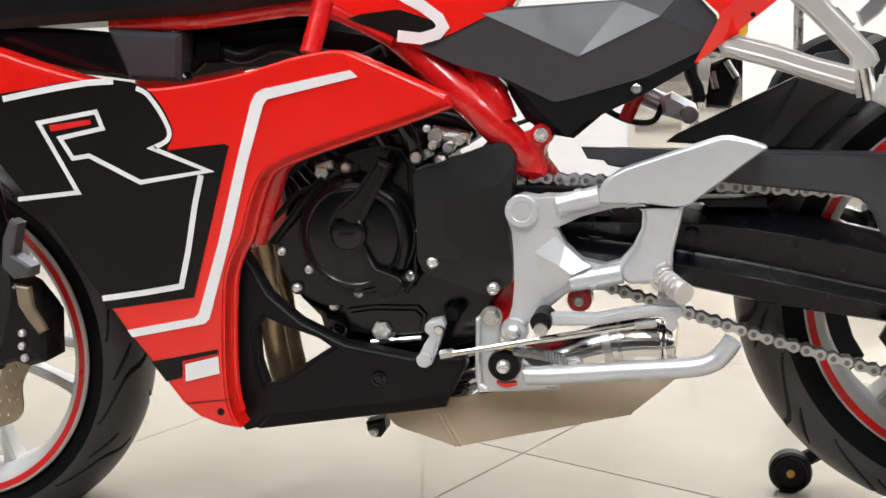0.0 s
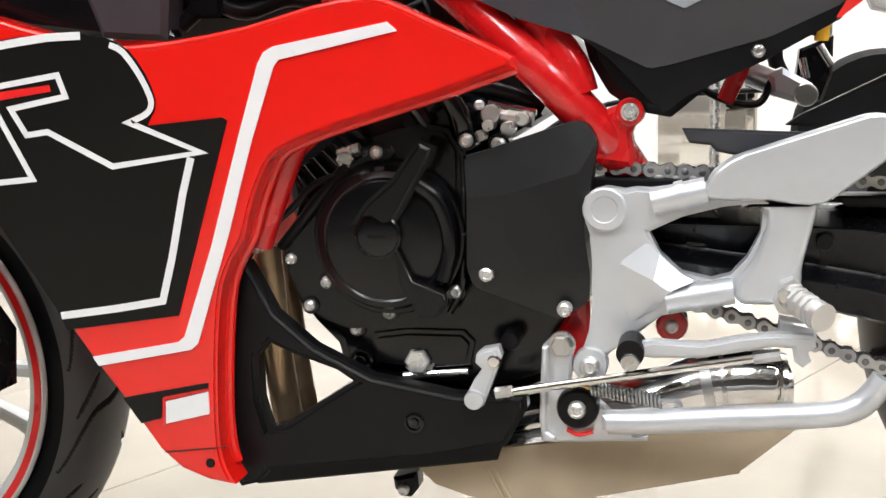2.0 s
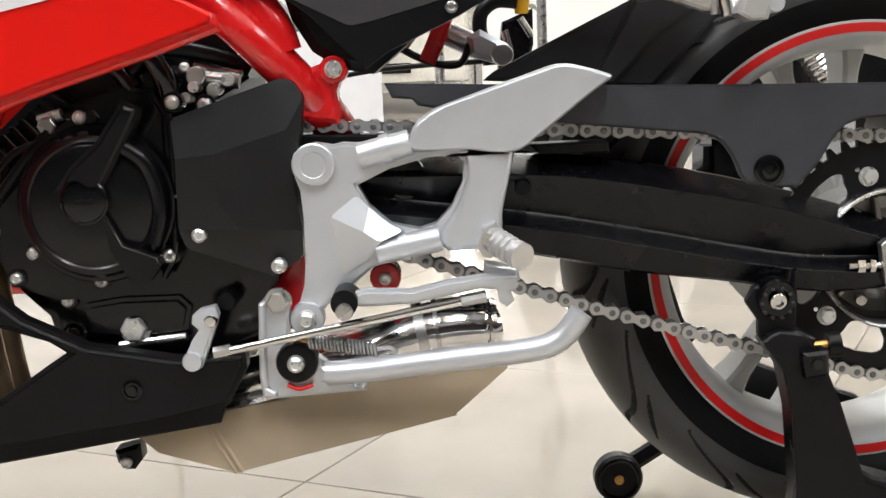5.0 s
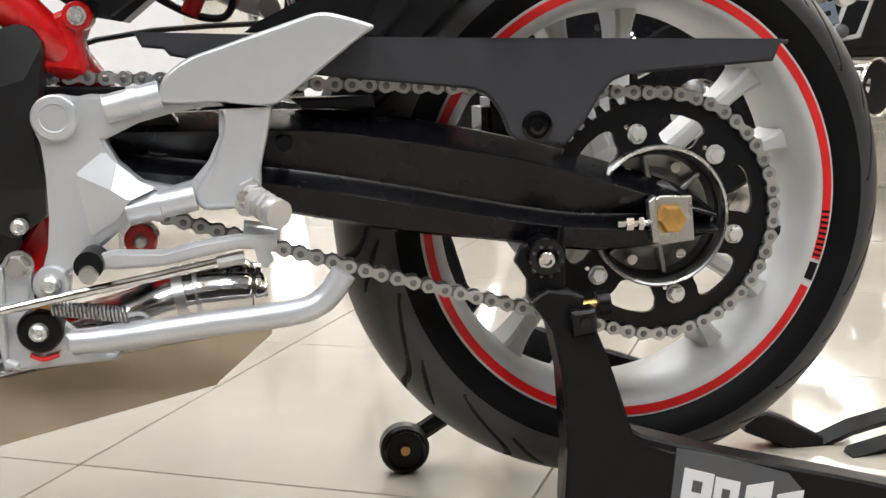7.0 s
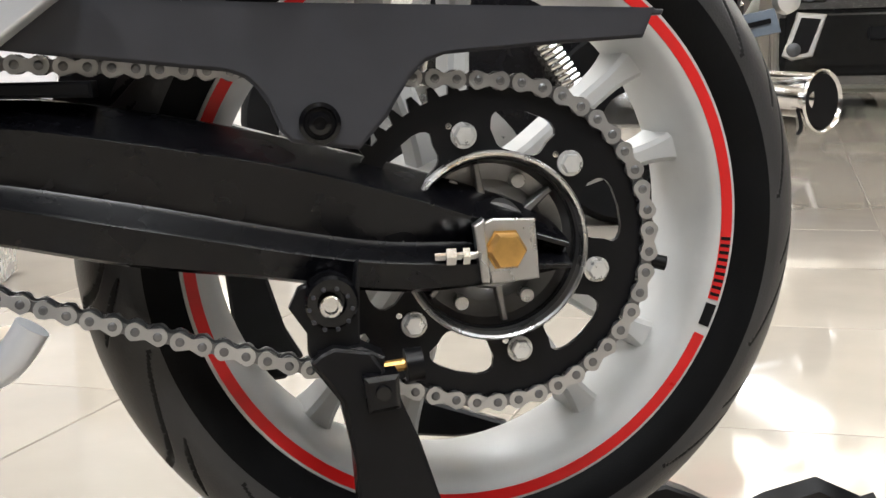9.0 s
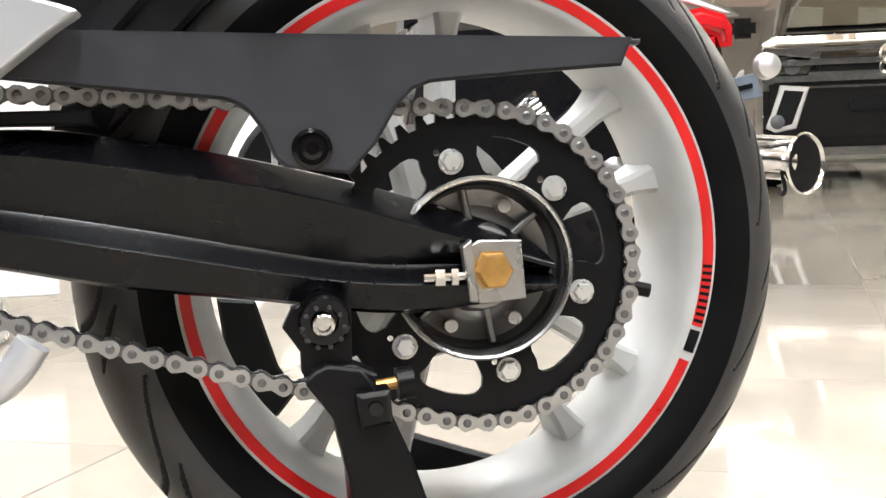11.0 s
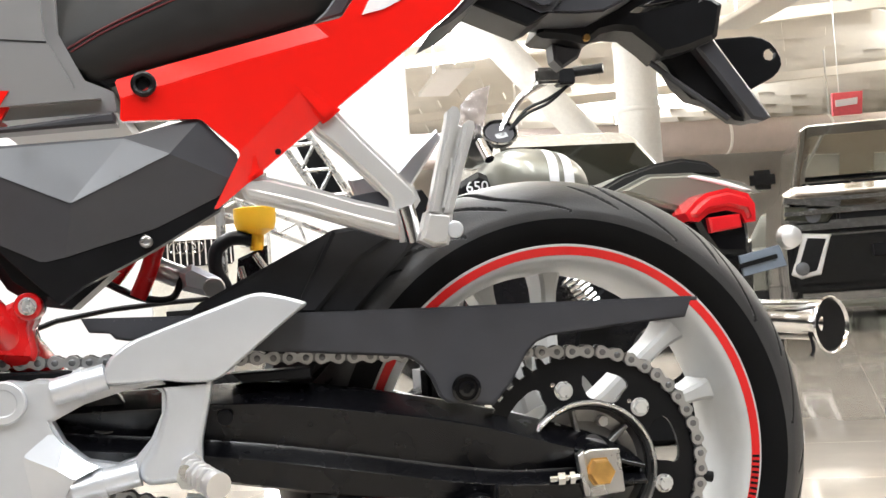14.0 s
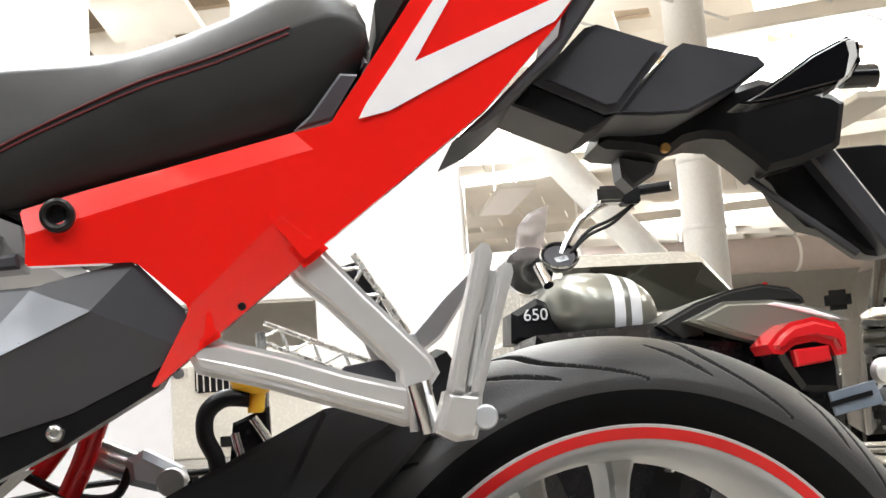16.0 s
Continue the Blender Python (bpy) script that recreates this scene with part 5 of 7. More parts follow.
tk = part("tank_side", plate([(-0.878, 0.786), (-0.524, 0.769), (-0.564, 0.708), (-0.632, 0.678), (-0.67, 0.667), (-0.707, 0.684), (-0.755, 0.706), (-0.779, 0.72), (-0.81, 0.728), (-0.883, 0.72)], -0.152, -0.11, 0.006, (), 2), RED, bike, "glossy red tank side with a white chevron")
part("chevron_field", plate([(-0.759, 0.706), (-0.74, 0.711), (-0.695, 0.715), (-0.647, 0.698), (-0.643, 0.686), (-0.7, 0.681), (-0.706, 0.686)], -0.1532, -0.1515, 0), DECAL, tk)
part("chevron", ribbon([(-0.731, 0.753), (-0.697, 0.735), (-0.665, 0.717), (-0.647, 0.703), (-0.642, 0.693), (-0.649, 0.685), (-0.669, 0.68), (-0.697, 0.684)], -0.1538, 0.0135), WHITE, tk)


# ---- seat, tank end and tail
seat_top = [(-0.497, 0.866), (-0.460, 0.874), (-0.401, 0.877), (-0.361, 0.884), (-0.304, 0.903), (-0.257, 0.923), (-0.222, 0.928), (-0.196, 0.914)]
seat_seam = [(-0.489, 0.806), (-0.447, 0.823), (-0.392, 0.847), (-0.352, 0.863), (-0.306, 0.878), (-0.248, 0.898), (-0.215, 0.906), (-0.192, 0.896)]
seat_low = [(-0.471, 0.776), (-0.452, 0.770), (-0.392, 0.784), (-0.325, 0.802), (-0.270, 0.816), (-0.240, 0.826), (-0.214, 0.843), (-0.190, 0.874)]
half = [(seat_top, 0.080, 0.024), (seat_top, 0.132, 0.012), (seat_top, 0.150, 0.001)]
seat_mid = [((a + c) / 2, (b + d) / 2) for (a, b), (c, d) in zip(seat_seam, seat_low)]
half += [(seat_seam, 0.1645, 0.004), (seat_seam, 0.1660, -0.001), (seat_mid, 0.1670, 0.0), (seat_low, 0.1630, 0.008), (seat_low, 0.152, 0.001), (seat_low, 0.120, -0.001)]
lines = [[(x, MID - y, z + up_) for x, z in line_] for line_, y, up_ in half] + [[(x, MID + y, z + up_) for x, z in line_] for line_, y, up_ in half[::-1]]
seat = part("seat", strips(lines, 48), SEAT, bike, "black vinyl rider seat with red stitching", 70)
part("stitching", tube([(-0.482, -0.1365, 0.804), (-0.447, -0.1365, 0.823), (-0.392, -0.1365, 0.848), (-0.352, -0.1365, 0.864), (-0.306, -0.1365, 0.878), (-0.248, -0.1365, 0.899)], 0.0010, 6, 6), STITCH, seat)
part("stitching", tube([(-0.479, -0.1365, 0.801), (-0.445, -0.1365, 0.82), (-0.39, -0.1365, 0.844), (-0.349, -0.1365, 0.86), (-0.303, -0.1365, 0.874), (-0.249, -0.1365, 0.894)], 0.0009, 6, 6), STITCH, seat)
part("seat_base", plate([(-0.465, 0.778), (-0.22, 0.848), (-0.209, 0.858), (-0.2, 0.842), (-0.243, 0.823), (-0.401, 0.782), (-0.446, 0.767)], -0.128, 0.18, 0.003), BLACK, seat)
part("tank_cover", plate([(-0.552, 0.927), (-0.505, 0.916), (-0.492, 0.87), (-0.49, 0.819), (-0.468, 0.773), (-0.442, 0.761), (-0.44, 0.742), (-0.559, 0.737)], -0.150, 0.2, 0.012, (), 4), TANK_SILVER, bike, "silver painted tank end")
# Surface ribbon coloured as the shade between tank end parts.
part("cover_gap_shade", ribbon([(-0.544, 0.812), (-0.499, 0.808)], -0.1505, 0.0016), GROOVE_SHADE, bike)
part("cover_lower", plate([(-0.557, 0.729), (-0.52, 0.732), (-0.442, 0.74), (-0.44, 0.735), (-0.44, 0.729), (-0.557, 0.724)], -0.152, -0.12, 0.003), GREY_PLASTIC, bike)
tail = part("tail_panel", facets([
    [(-0.439, -0.153, 0.769), (-0.393, -0.154, 0.781), (-0.312, -0.155, 0.8), (-0.249, -0.156, 0.815), (-0.236, -0.162, 0.801), (-0.321, -0.16, 0.781), (-0.434, -0.158, 0.751)],
    [(-0.434, -0.158, 0.751), (-0.321, -0.16, 0.781), (-0.236, -0.162, 0.801), (-0.261, -0.163, 0.755), (-0.327, -0.156, 0.696), (-0.362, -0.154, 0.729), (-0.436, -0.154, 0.73)],
    [(-0.236, -0.162, 0.801), (-0.249, -0.156, 0.815), (-0.223, -0.162, 0.819), (-0.163, -0.163, 0.904), (-0.127, -0.163, 0.953), (-0.02, -0.163, 0.934), (-0.056, -0.163, 0.884), (-0.112, -0.163, 0.824), (-0.233, -0.157, 0.733), (-0.261, -0.163, 0.755)],
    [(-0.261, -0.163, 0.755), (-0.233, -0.157, 0.733), (-0.352, -0.151, 0.642), (-0.355, -0.151, 0.642), (-0.328, -0.156, 0.69), (-0.327, -0.156, 0.696)],
], 0.012), RED, bike, "glossy red tail panel", 6)
part("tail_mark", plate([(-0.203, 0.821), (-0.197, 0.832), (-0.175, 0.862), (-0.141, 0.911), (-0.134, 0.922), (-0.123, 0.921), (-0.13, 0.911), (-0.161, 0.861), (-0.048, 0.908), (-0.035, 0.912), (-0.044, 0.902), (-0.056, 0.888), (-0.181, 0.826)], -0.1646, -0.1625, 0), WHITE, tail, "white angular tail graphic")
part("tail_edge", plate([(-0.044, 0.913), (-0.016, 0.929), (-0.003, 0.933), (-0.018, 0.912), (-0.054, 0.864), (-0.102, 0.822), (-0.115, 0.813), (-0.137, 0.803), (-0.11, 0.825), (-0.053, 0.879)], -0.158, -0.05, 0.004), GREY_PLASTIC, tail)
part("tail_insert", plate([(-0.249, 0.818), (-0.237, 0.829), (-0.214, 0.859), (-0.2, 0.858), (-0.196, 0.871), (-0.193, 0.866), (-0.22, 0.825)], -0.150, -0.11, 0.004), GREY_PLASTIC, tail)
x, z = (-0.412, 0.763)
part("tail_grommet", lathe([(0.0118, -0.15), (0.0118, -0.1635), (0.0095, -0.1652), (0.0072, -0.1640), (0.0055, -0.158), (0.001, -0.158)], 26, (x, 0, z)), BLACK, tail)
x, z = (-0.291, 0.694)
part("tail_screw", disc(x, z, -0.156, -0.14, 0.003, 0.001, 12), BLACK, tail)
part("passenger_seat", plate([(-0.193, 0.872), (-0.183, 0.898), (-0.183, 0.925), (-0.171, 0.951), (-0.071, 0.984), (-0.074, 0.948), (-0.155, 0.928), (-0.174, 0.898)], -0.11, 0.17, 0.015), SEAT, bike)

# passenger footrest hanger
hang = part("passenger_hanger", plate([(-0.263, 0.727), (-0.247, 0.737), (-0.231, 0.730), (-0.206, 0.701), (-0.180, 0.673), (-0.160, 0.651), (-0.156, 0.640), (-0.166, 0.626), (-0.180, 0.622), (-0.187, 0.631), (-0.187, 0.642), (-0.208, 0.666), (-0.231, 0.690), (-0.254, 0.711)], -0.152, -0.130, 0.005, (), 3), SATIN_ALLOY, bike, "cast silver passenger footrest hanger")
part("lower_arm", plate([(-0.330, 0.663), (-0.322, 0.672), (-0.306, 0.672), (-0.264, 0.660), (-0.219, 0.644), (-0.187, 0.635), (-0.164, 0.630), (-0.160, 0.616), (-0.166, 0.604), (-0.184, 0.604), (-0.229, 0.620), (-0.275, 0.636), (-0.324, 0.650)], -0.153, -0.130, 0.005, (), 3), SATIN_ALLOY, hang)
part("hanger_ridge", tube([(-0.322, -0.151, 0.659), (-0.275, -0.1525, 0.6455), (-0.229, -0.1525, 0.630), (-0.184, -0.1525, 0.6155)], 0.0025, 10, 4), SATIN_ALLOY, hang)
part("hanger_gusset", plate([(-0.236, 0.637), (-0.222, 0.649), (-0.198, 0.652), (-0.182, 0.648), (-0.182, 0.632), (-0.205, 0.630)], -0.140, -0.134, 0.001), GREY_PLASTIC, hang)
for k in range(3):
    kx = -0.181 + 0.0065 * k
    part("knuckle_rib", plate([(kx, 0.630), (kx + 0.005, 0.6305), (kx + 0.006, 0.600), (kx + 0.001, 0.600)], -0.160 - 0.001 * (k % 2), -0.150, 0.0015), SATIN_ALLOY, hang)
part("hanger_flange", plate([(-0.277, 0.757), (-0.268, 0.764), (-0.229, 0.731), (-0.240, 0.722), (-0.247, 0.718)], -0.1625, -0.15, 0.004, (), 2), RED, tail)
part("hanger_flange", plate([(-0.318, 0.692), (-0.310, 0.697), (-0.306, 0.674), (-0.322, 0.665)], -0.1565, -0.15, 0.003, (), 2), RED, tail)
hx, hz = (-0.168, 0.617)
part("hinge", tube([(hx - 0.006, -0.168, hz + 0.016), (hx + 0.002, -0.168, hz - 0.018)], 0.0085, 14, 1), CHROME, hang)
pg = part("passenger_peg", plate([(-0.158, 0.626), (-0.134, 0.622), (-0.136, 0.606), (-0.140, 0.593), (-0.154, 0.592), (-0.167, 0.599)], -0.203, -0.168, 0.004, (), 3), SATIN_ALLOY, bike, "bright alloy folded passenger footpeg")
part("peg_flange", plate([(-0.157, 0.622), (-0.147, 0.622), (-0.1375, 0.660), (-0.1215, 0.709), (-0.120, 0.715), (-0.1225, 0.722), (-0.127, 0.7235), (-0.132, 0.719), (-0.133, 0.712), (-0.145, 0.668)], -0.202, -0.176, 0.003, (), 2), SATIN_ALLOY, pg)
part("peg_flange", plate([(-0.143, 0.621), (-0.134, 0.622), (-0.121, 0.662), (-0.107, 0.702), (-0.108, 0.708), (-0.113, 0.7095), (-0.117, 0.706), (-0.1295, 0.663)], -0.202, -0.176, 0.003, (), 2), SATIN_ALLOY, pg)
part("peg_web", plate([(-0.150, 0.622), (-0.138, 0.622), (-0.115, 0.704), (-0.124, 0.708)], -0.190, -0.180, 0.001), SATIN_ALLOY, pg)
part("peg_strut", tube([(-0.142, -0.194, 0.628), (-0.1345, -0.194, 0.655), (-0.1325, -0.194, 0.675)], 0.0024, 8, 4), SATIN_ALLOY, pg)
part("peg_end", disc(-0.133, 0.607, -0.201, -0.170, 0.0085, 0.003, 18), SILVER, pg)
part("passenger_peg_far", plate([(-0.144, 0.693), (-0.11, 0.729), (-0.077, 0.759), (-0.07, 0.748), (-0.113, 0.688), (-0.135, 0.672)], 0.215, 0.235, 0.003), SILVER, bike)
part("hanger_far", plate([(-0.196, 0.698), (-0.169, 0.703), (-0.147, 0.678), (-0.155, 0.661), (-0.185, 0.666)], 0.195, 0.21, 0.003), SILVER, bike)

# tail end, number plate holder and indicator
tl = part("tail_base", plate([(-0.071, 0.85), (-0.028, 0.891), (-0.018, 0.894), (0.036, 0.875), (-0.006, 0.826), (-0.018, 0.824)], -0.140, -0.040, 0.006, (), 2), GREY_PLASTIC, bike, "charcoal tail underside")
part("tail_under", plate([(-0.09, 0.836), (-0.071, 0.851), (-0.016, 0.824), (-0.006, 0.826), (-0.021, 0.816), (-0.033, 0.811)], -0.132, -0.060, 0.003), BLACK, tl)
part("tail_cowl", plate([(-0.015, 0.825), (-0.003, 0.829), (0.039, 0.873), (0.05, 0.879), (0.078, 0.873), (0.108, 0.866), (0.114, 0.859), (0.087, 0.842), (0.049, 0.824), (0.022, 0.823)], -0.130, -0.040, 0.008, (), 2), GREY_PLASTIC, tl)
part("holder_arm", plate([(-0.005, 0.819), (0.003, 0.838), (0.019, 0.849), (0.055, 0.849), (0.082, 0.845), (0.111, 0.861), (0.136, 0.868), (0.197, 0.853), (0.208, 0.845), (0.2, 0.81), (0.194, 0.805), (0.161, 0.794), (0.135, 0.789), (0.124, 0.8), (0.102, 0.818), (0.083, 0.82), (0.067, 0.817), (0.051, 0.806), (0.027, 0.812), (0.001, 0.815)], -0.060, 0.000, 0.006), BLACK, tl)
part("holder_tab", plate([(0.019, 0.814), (0.053, 0.808), (0.048, 0.797), (0.029, 0.786), (0.02, 0.796)], -0.030, 0.000, 0.003), GREY_PLASTIC, tl)
part("holder_plate", plate([(0.13, 0.804), (0.17, 0.816), (0.177, 0.822), (0.264, 0.728), (0.27, 0.721), (0.244, 0.717), (0.227, 0.72), (0.201, 0.74), (0.177, 0.747), (0.162, 0.763), (0.151, 0.785)], -0.025, 0.005, 0.004), BLACK, tl)
part("holder_rail", plate([(0.172, 0.858), (0.189, 0.86), (0.2, 0.81), (0.261, 0.719), (0.251, 0.715), (0.238, 0.718), (0.175, 0.805)], -0.045, -0.020, 0.003), GREY_PLASTIC, tl)
part("plate_flap", plate([(0.199, 0.816), (0.235, 0.818), (0.262, 0.819), (0.275, 0.8165), (0.285, 0.811), (0.292, 0.803), (0.2965, 0.793), (0.297, 0.784), (0.293, 0.777), (0.285, 0.770), (0.253, 0.755), (0.227, 0.773)], -0.003, 0.003, 0.001, [[(0.277, 0.8), (0.281, 0.8035), (0.286, 0.804), (0.2905, 0.799), (0.289, 0.793), (0.284, 0.790), (0.278, 0.7915), (0.276, 0.795)]]), BLACK, tl)
part("holder_lip", tube([(0.129, -0.03, 0.788), (0.158, -0.03, 0.765), (0.193, -0.03, 0.739), (0.216, -0.03, 0.721)], 0.0035, 8, 4), GREY_PLASTIC, tl)
part("indicator", plate([(0.06, 0.811), (0.075, 0.818), (0.095, 0.83), (0.117, 0.844), (0.145, 0.857), (0.153, 0.852), (0.153, 0.838), (0.142, 0.824), (0.113, 0.818), (0.086, 0.812), (0.069, 0.81)], -0.205, -0.178, 0.008, (), 3), BLACK_GLOSS, tl)
part("indicator_lens", plate([(0.14, 0.854), (0.151, 0.856), (0.152, 0.841), (0.144, 0.827), (0.131, 0.818), (0.138, 0.83), (0.142, 0.843)], -0.206, -0.180, 0.003), RIM_WHITE, tl, "clear indicator lens")
part("indicator_stub", tube([(0.233, 0.0, 0.882), (0.265, 0.0, 0.882)], 0.011, 12, 1), BLACK_GLOSS, tl)
x, z = (0.049, 0.812)
part("holder_screw", disc(x, z, -0.064, -0.058, 0.004, 0.001, 12), GOLD, tl)

# rear shock, linkage and brake reservoir behind the arm
part("shock_spring", tube([(-0.413, 0.02, 0.644), (-0.422, 0.02, 0.621), (-0.433, 0.02, 0.591), (-0.445, 0.02, 0.566)], 0.0095, 16, 4), RED_FRAME, bike, "red shock spring")
part("shock_spring", tube([(-0.444, 0.04, 0.624), (-0.457, 0.04, 0.604), (-0.476, 0.04, 0.581)], 0.0085, 16, 4), RED_FRAME, bike)
part("shock_body", tube([(-0.419, 0.06, 0.664), (-0.435, 0.06, 0.624)], 0.016, 18, 1), BLACK, bike)
part("brake_line", tube([(-0.48, 0.02, 0.586), (-0.442, 0.02, 0.566), (-0.41, 0.03, 0.563), (-0.398, 0.04, 0.586)], 0.004, 8, 5), BLACK, bike)
part("reservoir_mount", plate([(-0.401, 0.592), (-0.387, 0.599), (-0.357, 0.582), (-0.353, 0.57), (-0.365, 0.56), (-0.399, 0.571)], 0.03, 0.07, 0.006), SILVER, bike)
part("link_rod", tube([(-0.438, 0.05, 0.603), (-0.388, 0.05, 0.58)], 0.013, 14, 1), ALLOY, bike)

x, z = (-0.364, 0.571)
part("mount_bolt", disc(x, z, 0.02, 0.04, 0.012, 0.003, 18), ALLOY, bike)

# ---------------------------------------------------------------- rear stand
stand = thing("paddock_stand", "black steel rear paddock stand with castor wheels", "stand")
up = part("upright", plate([(-0.136, 0.293), (-0.129, 0.299), (-0.12, 0.303), (-0.096, 0.299), (-0.081, 0.279), (-0.071, 0.254), (-0.063, 0.235), (-0.037, 0.153), (-0.006, 0.14), (0.052, 0.123), (0.052, 0.07), (-0.107, 0.083), (-0.103, 0.147), (-0.108, 0.224), (-0.115, 0.266)], -0.172, -0.160, 0.002), BLACK, stand)
part("upright_edge", plate([(-0.135, 0.29), (-0.129, 0.297), (-0.121, 0.298), (-0.104, 0.231), (-0.098, 0.145), (-0.101, 0.081), (-0.106, 0.081), (-0.103, 0.145), (-0.108, 0.222), (-0.117, 0.265)], -0.170, -0.135, 0.001), BLACK_SATIN, stand)
part("spool_fork", plate([(-0.149, 0.329), (-0.142, 0.343), (-0.136, 0.345), (-0.13, 0.324), (-0.119, 0.318), (-0.107, 0.323), (-0.103, 0.357), (-0.1, 0.36), (-0.101, 0.302), (-0.095, 0.294), (-0.099, 0.283), (-0.129, 0.282), (-0.137, 0.297), (-0.137, 0.311)], -0.158, -0.148, 0.002), BLACK, stand)
x, z = (-0.12, 0.333)
part("spool", lathe([(0.010, -0.125), (0.010, -0.138), (0.0185, -0.139), (0.0195, -0.143), (0.0185, -0.147), (0.0125, -0.148), (0.0125, -0.158), (0.0175, -0.159), (0.0185, -0.163), (0.0165, -0.166), (0.010, -0.166), (0.009, -0.160), (0.001, -0.160)], 30, (x, 0, z)), BLACK_GLOSS, bike, "black swingarm spool")
x, z = (-0.121, 0.331)
part("spool_bolt", lathe([(0.0078, -0.155), (0.0078, -0.1695), (0.0068, -0.1705), (0.005, -0.1705), (0.0045, -0.166), (0.001, -0.166)], 18, (x, 0, z)), CHROME, bike)
for k in range(10):
    a = 2 * math.pi * k / 10
    part("spool_notch", disc(x + 0.0145 * math.cos(a), z - 0.002 + 0.0145 * math.sin(a), -0.1675, -0.16, 0.0016, 0.0004, 8), GREY_PLASTIC, bike)
part("collar", plate([(-0.131, 0.299), (-0.101, 0.302), (-0.085, 0.294), (-0.087, 0.28), (-0.12, 0.277)], -0.168, -0.14, 0.002), BLACK, stand)
pad = [(-0.102, 0.284), (-0.078, 0.286), (-0.077, 0.262), (-0.099, 0.259)]
part("stop_pad", plate(pad, -0.186, -0.16, 0.003), BLACK_SATIN, stand)
x, z = (-0.089, 0.274)
part("stop_bolt", disc(x, z, -0.188, -0.18, 0.0055, 0.001, 14), BLACK_GLOSS, stand)
part("adjust_rod", tube([(-0.086, -0.15, 0.282), (-0.069, -0.15, 0.284)], 0.0045, 10, 1), GOLD, stand)
part("adjust_knob", tube([(-0.069, -0.15, 0.283), (-0.057, -0.15, 0.284)], 0.012, 14, 1), BLACK, stand)
part("side_bar", plate([(-0.04, 0.163), (-0.028, 0.156), (0.048, 0.132), (0.177, 0.099), (0.282, 0.07), (0.344, 0.045), (0.345, 0.027), (0.165, 0.048), (-0.084, 0.065)], -0.170, -0.135, 0.003), BLACK, stand)
lab = part("label_sheet", plate([(0.004, 0.142), (0.050, 0.130), (0.118, 0.108), (0.131, 0.092), (0.133, 0.059), (-0.004, 0.071)], -0.1728, -0.1715, 0), GREY_LIGHT, stand, "worn printed label with blocky white shapes")
for k, wide in enumerate((0.030, 0.025, 0.026, 0.026)):
    x0 = 0.006 + 0.0315 * k
    z0 = 0.122 - 0.0115 * k
    lean = lambda a, b: (x0 + a * wide + b * 0.006, z0 - 0.040 + b * 0.040 - a * wide * 0.30)
    hole_ = [lean(0.32, 0.45), lean(0.66, 0.45), lean(0.66, 0.75), lean(0.32, 0.75)]
    part("label_shape", plate([lean(0, 0.0 if k else -0.3), lean(0.3, 0.0 if k else -0.3), lean(0.3, 0.2), lean(1, 0.2 if k == 0 else 0.0), lean(1, 1 if k < 2 else 1.25), lean(0, 1)], -0.1738, -0.1729, 0, [hole_]), WHITE, lab)
for k in range(3):
    part("label_shape", box(0.030 + 0.022 * k, 0.046 + 0.022 * k, -0.1738, -0.1729, 0.068 - 0.003 * k, 0.074 - 0.003 * k), WHITE, lab)
part("side_bar_far", plate([(0.219, 0.047), (0.249, 0.05), (0.28, 0.037), (0.358, -0.008), (0.496, -0.078), (0.497, -0.099), (0.359, -0.037), (0.22, 0.025)], 0.19, 0.22, 0.003), BLACK, stand)
part("handle", tube([(0.326, 0.2, 0.003), (0.365, 0.2, 0.019), (0.418, 0.2, 0.031), (0.46, 0.2, 0.009), (0.526, 0.2, -0.027), (0.511, 0.1, -0.014)], 0.013, 4, 1), BLACK, stand)
part("handle", tube([(0.341, 0.15, 0.0), (0.402, 0.15, 0.014), (0.462, 0.15, 0.028)], 0.013, 4, 1), BLACK, stand)
part("upright_far", plate([(-0.197, 0.310), (-0.160, 0.306), (-0.140, 0.240), (-0.124, 0.212), (-0.142, 0.190), (-0.168, 0.187), (-0.182, 0.203), (-0.190, 0.245)], 0.192, 0.206, 0.003), BLACK, stand)
part("crossbar_far", plate([(-0.079, 0.185), (-0.055, 0.181), (0.007, 0.156), (0.08, 0.13), (0.081, 0.122), (0.024, 0.119), (-0.036, 0.126), (-0.071, 0.141)], 0.19, 0.205, 0.003), BLACK, stand)
part("leg_far", plate([(-0.135, 0.079), (-0.107, 0.107), (-0.071, 0.148), (-0.036, 0.131), (-0.072, 0.08), (-0.115, 0.036)], 0.185, 0.2, 0.003), BLACK, stand)
for cx, yy in ((-0.222, 0.208), (-0.01, -0.15)):
    wheel_ = part("castor", lathe([(0.012, -0.012), (0.028, -0.013), (0.031, -0.009), (0.031, 0.009), (0.028, 0.013), (0.012, 0.012)], 30, (cx, yy, 0.031)), BLACK, stand, "black castor wheel")
    part("castor_hub", lathe([(0.006, -0.016), (0.006, 0.016)], 12, (cx, yy, 0.031)), GOLD, wheel_)
    part("castor_ring", lathe([(0.0225, -0.0135), (0.0245, -0.0145), (0.0255, -0.0135), (0.0225, -0.0130)], 30, (cx, yy, 0.031), closed=True), BLACK_GLOSS, wheel_)
    part("castor_arm", tube([(cx, yy + 0.018, 0.031), (cx + 0.05, yy + 0.018, 0.06), (cx + 0.1, yy + 0.01, 0.10)], 0.012, 10, 3), BLACK, stand)

# ---------------------------------------------------------------- motorcycle behind
cr = thing("cruiser_motorcycle", "grey cruiser motorcycle with white tank stripes and red tail lamp", "motorcycle")
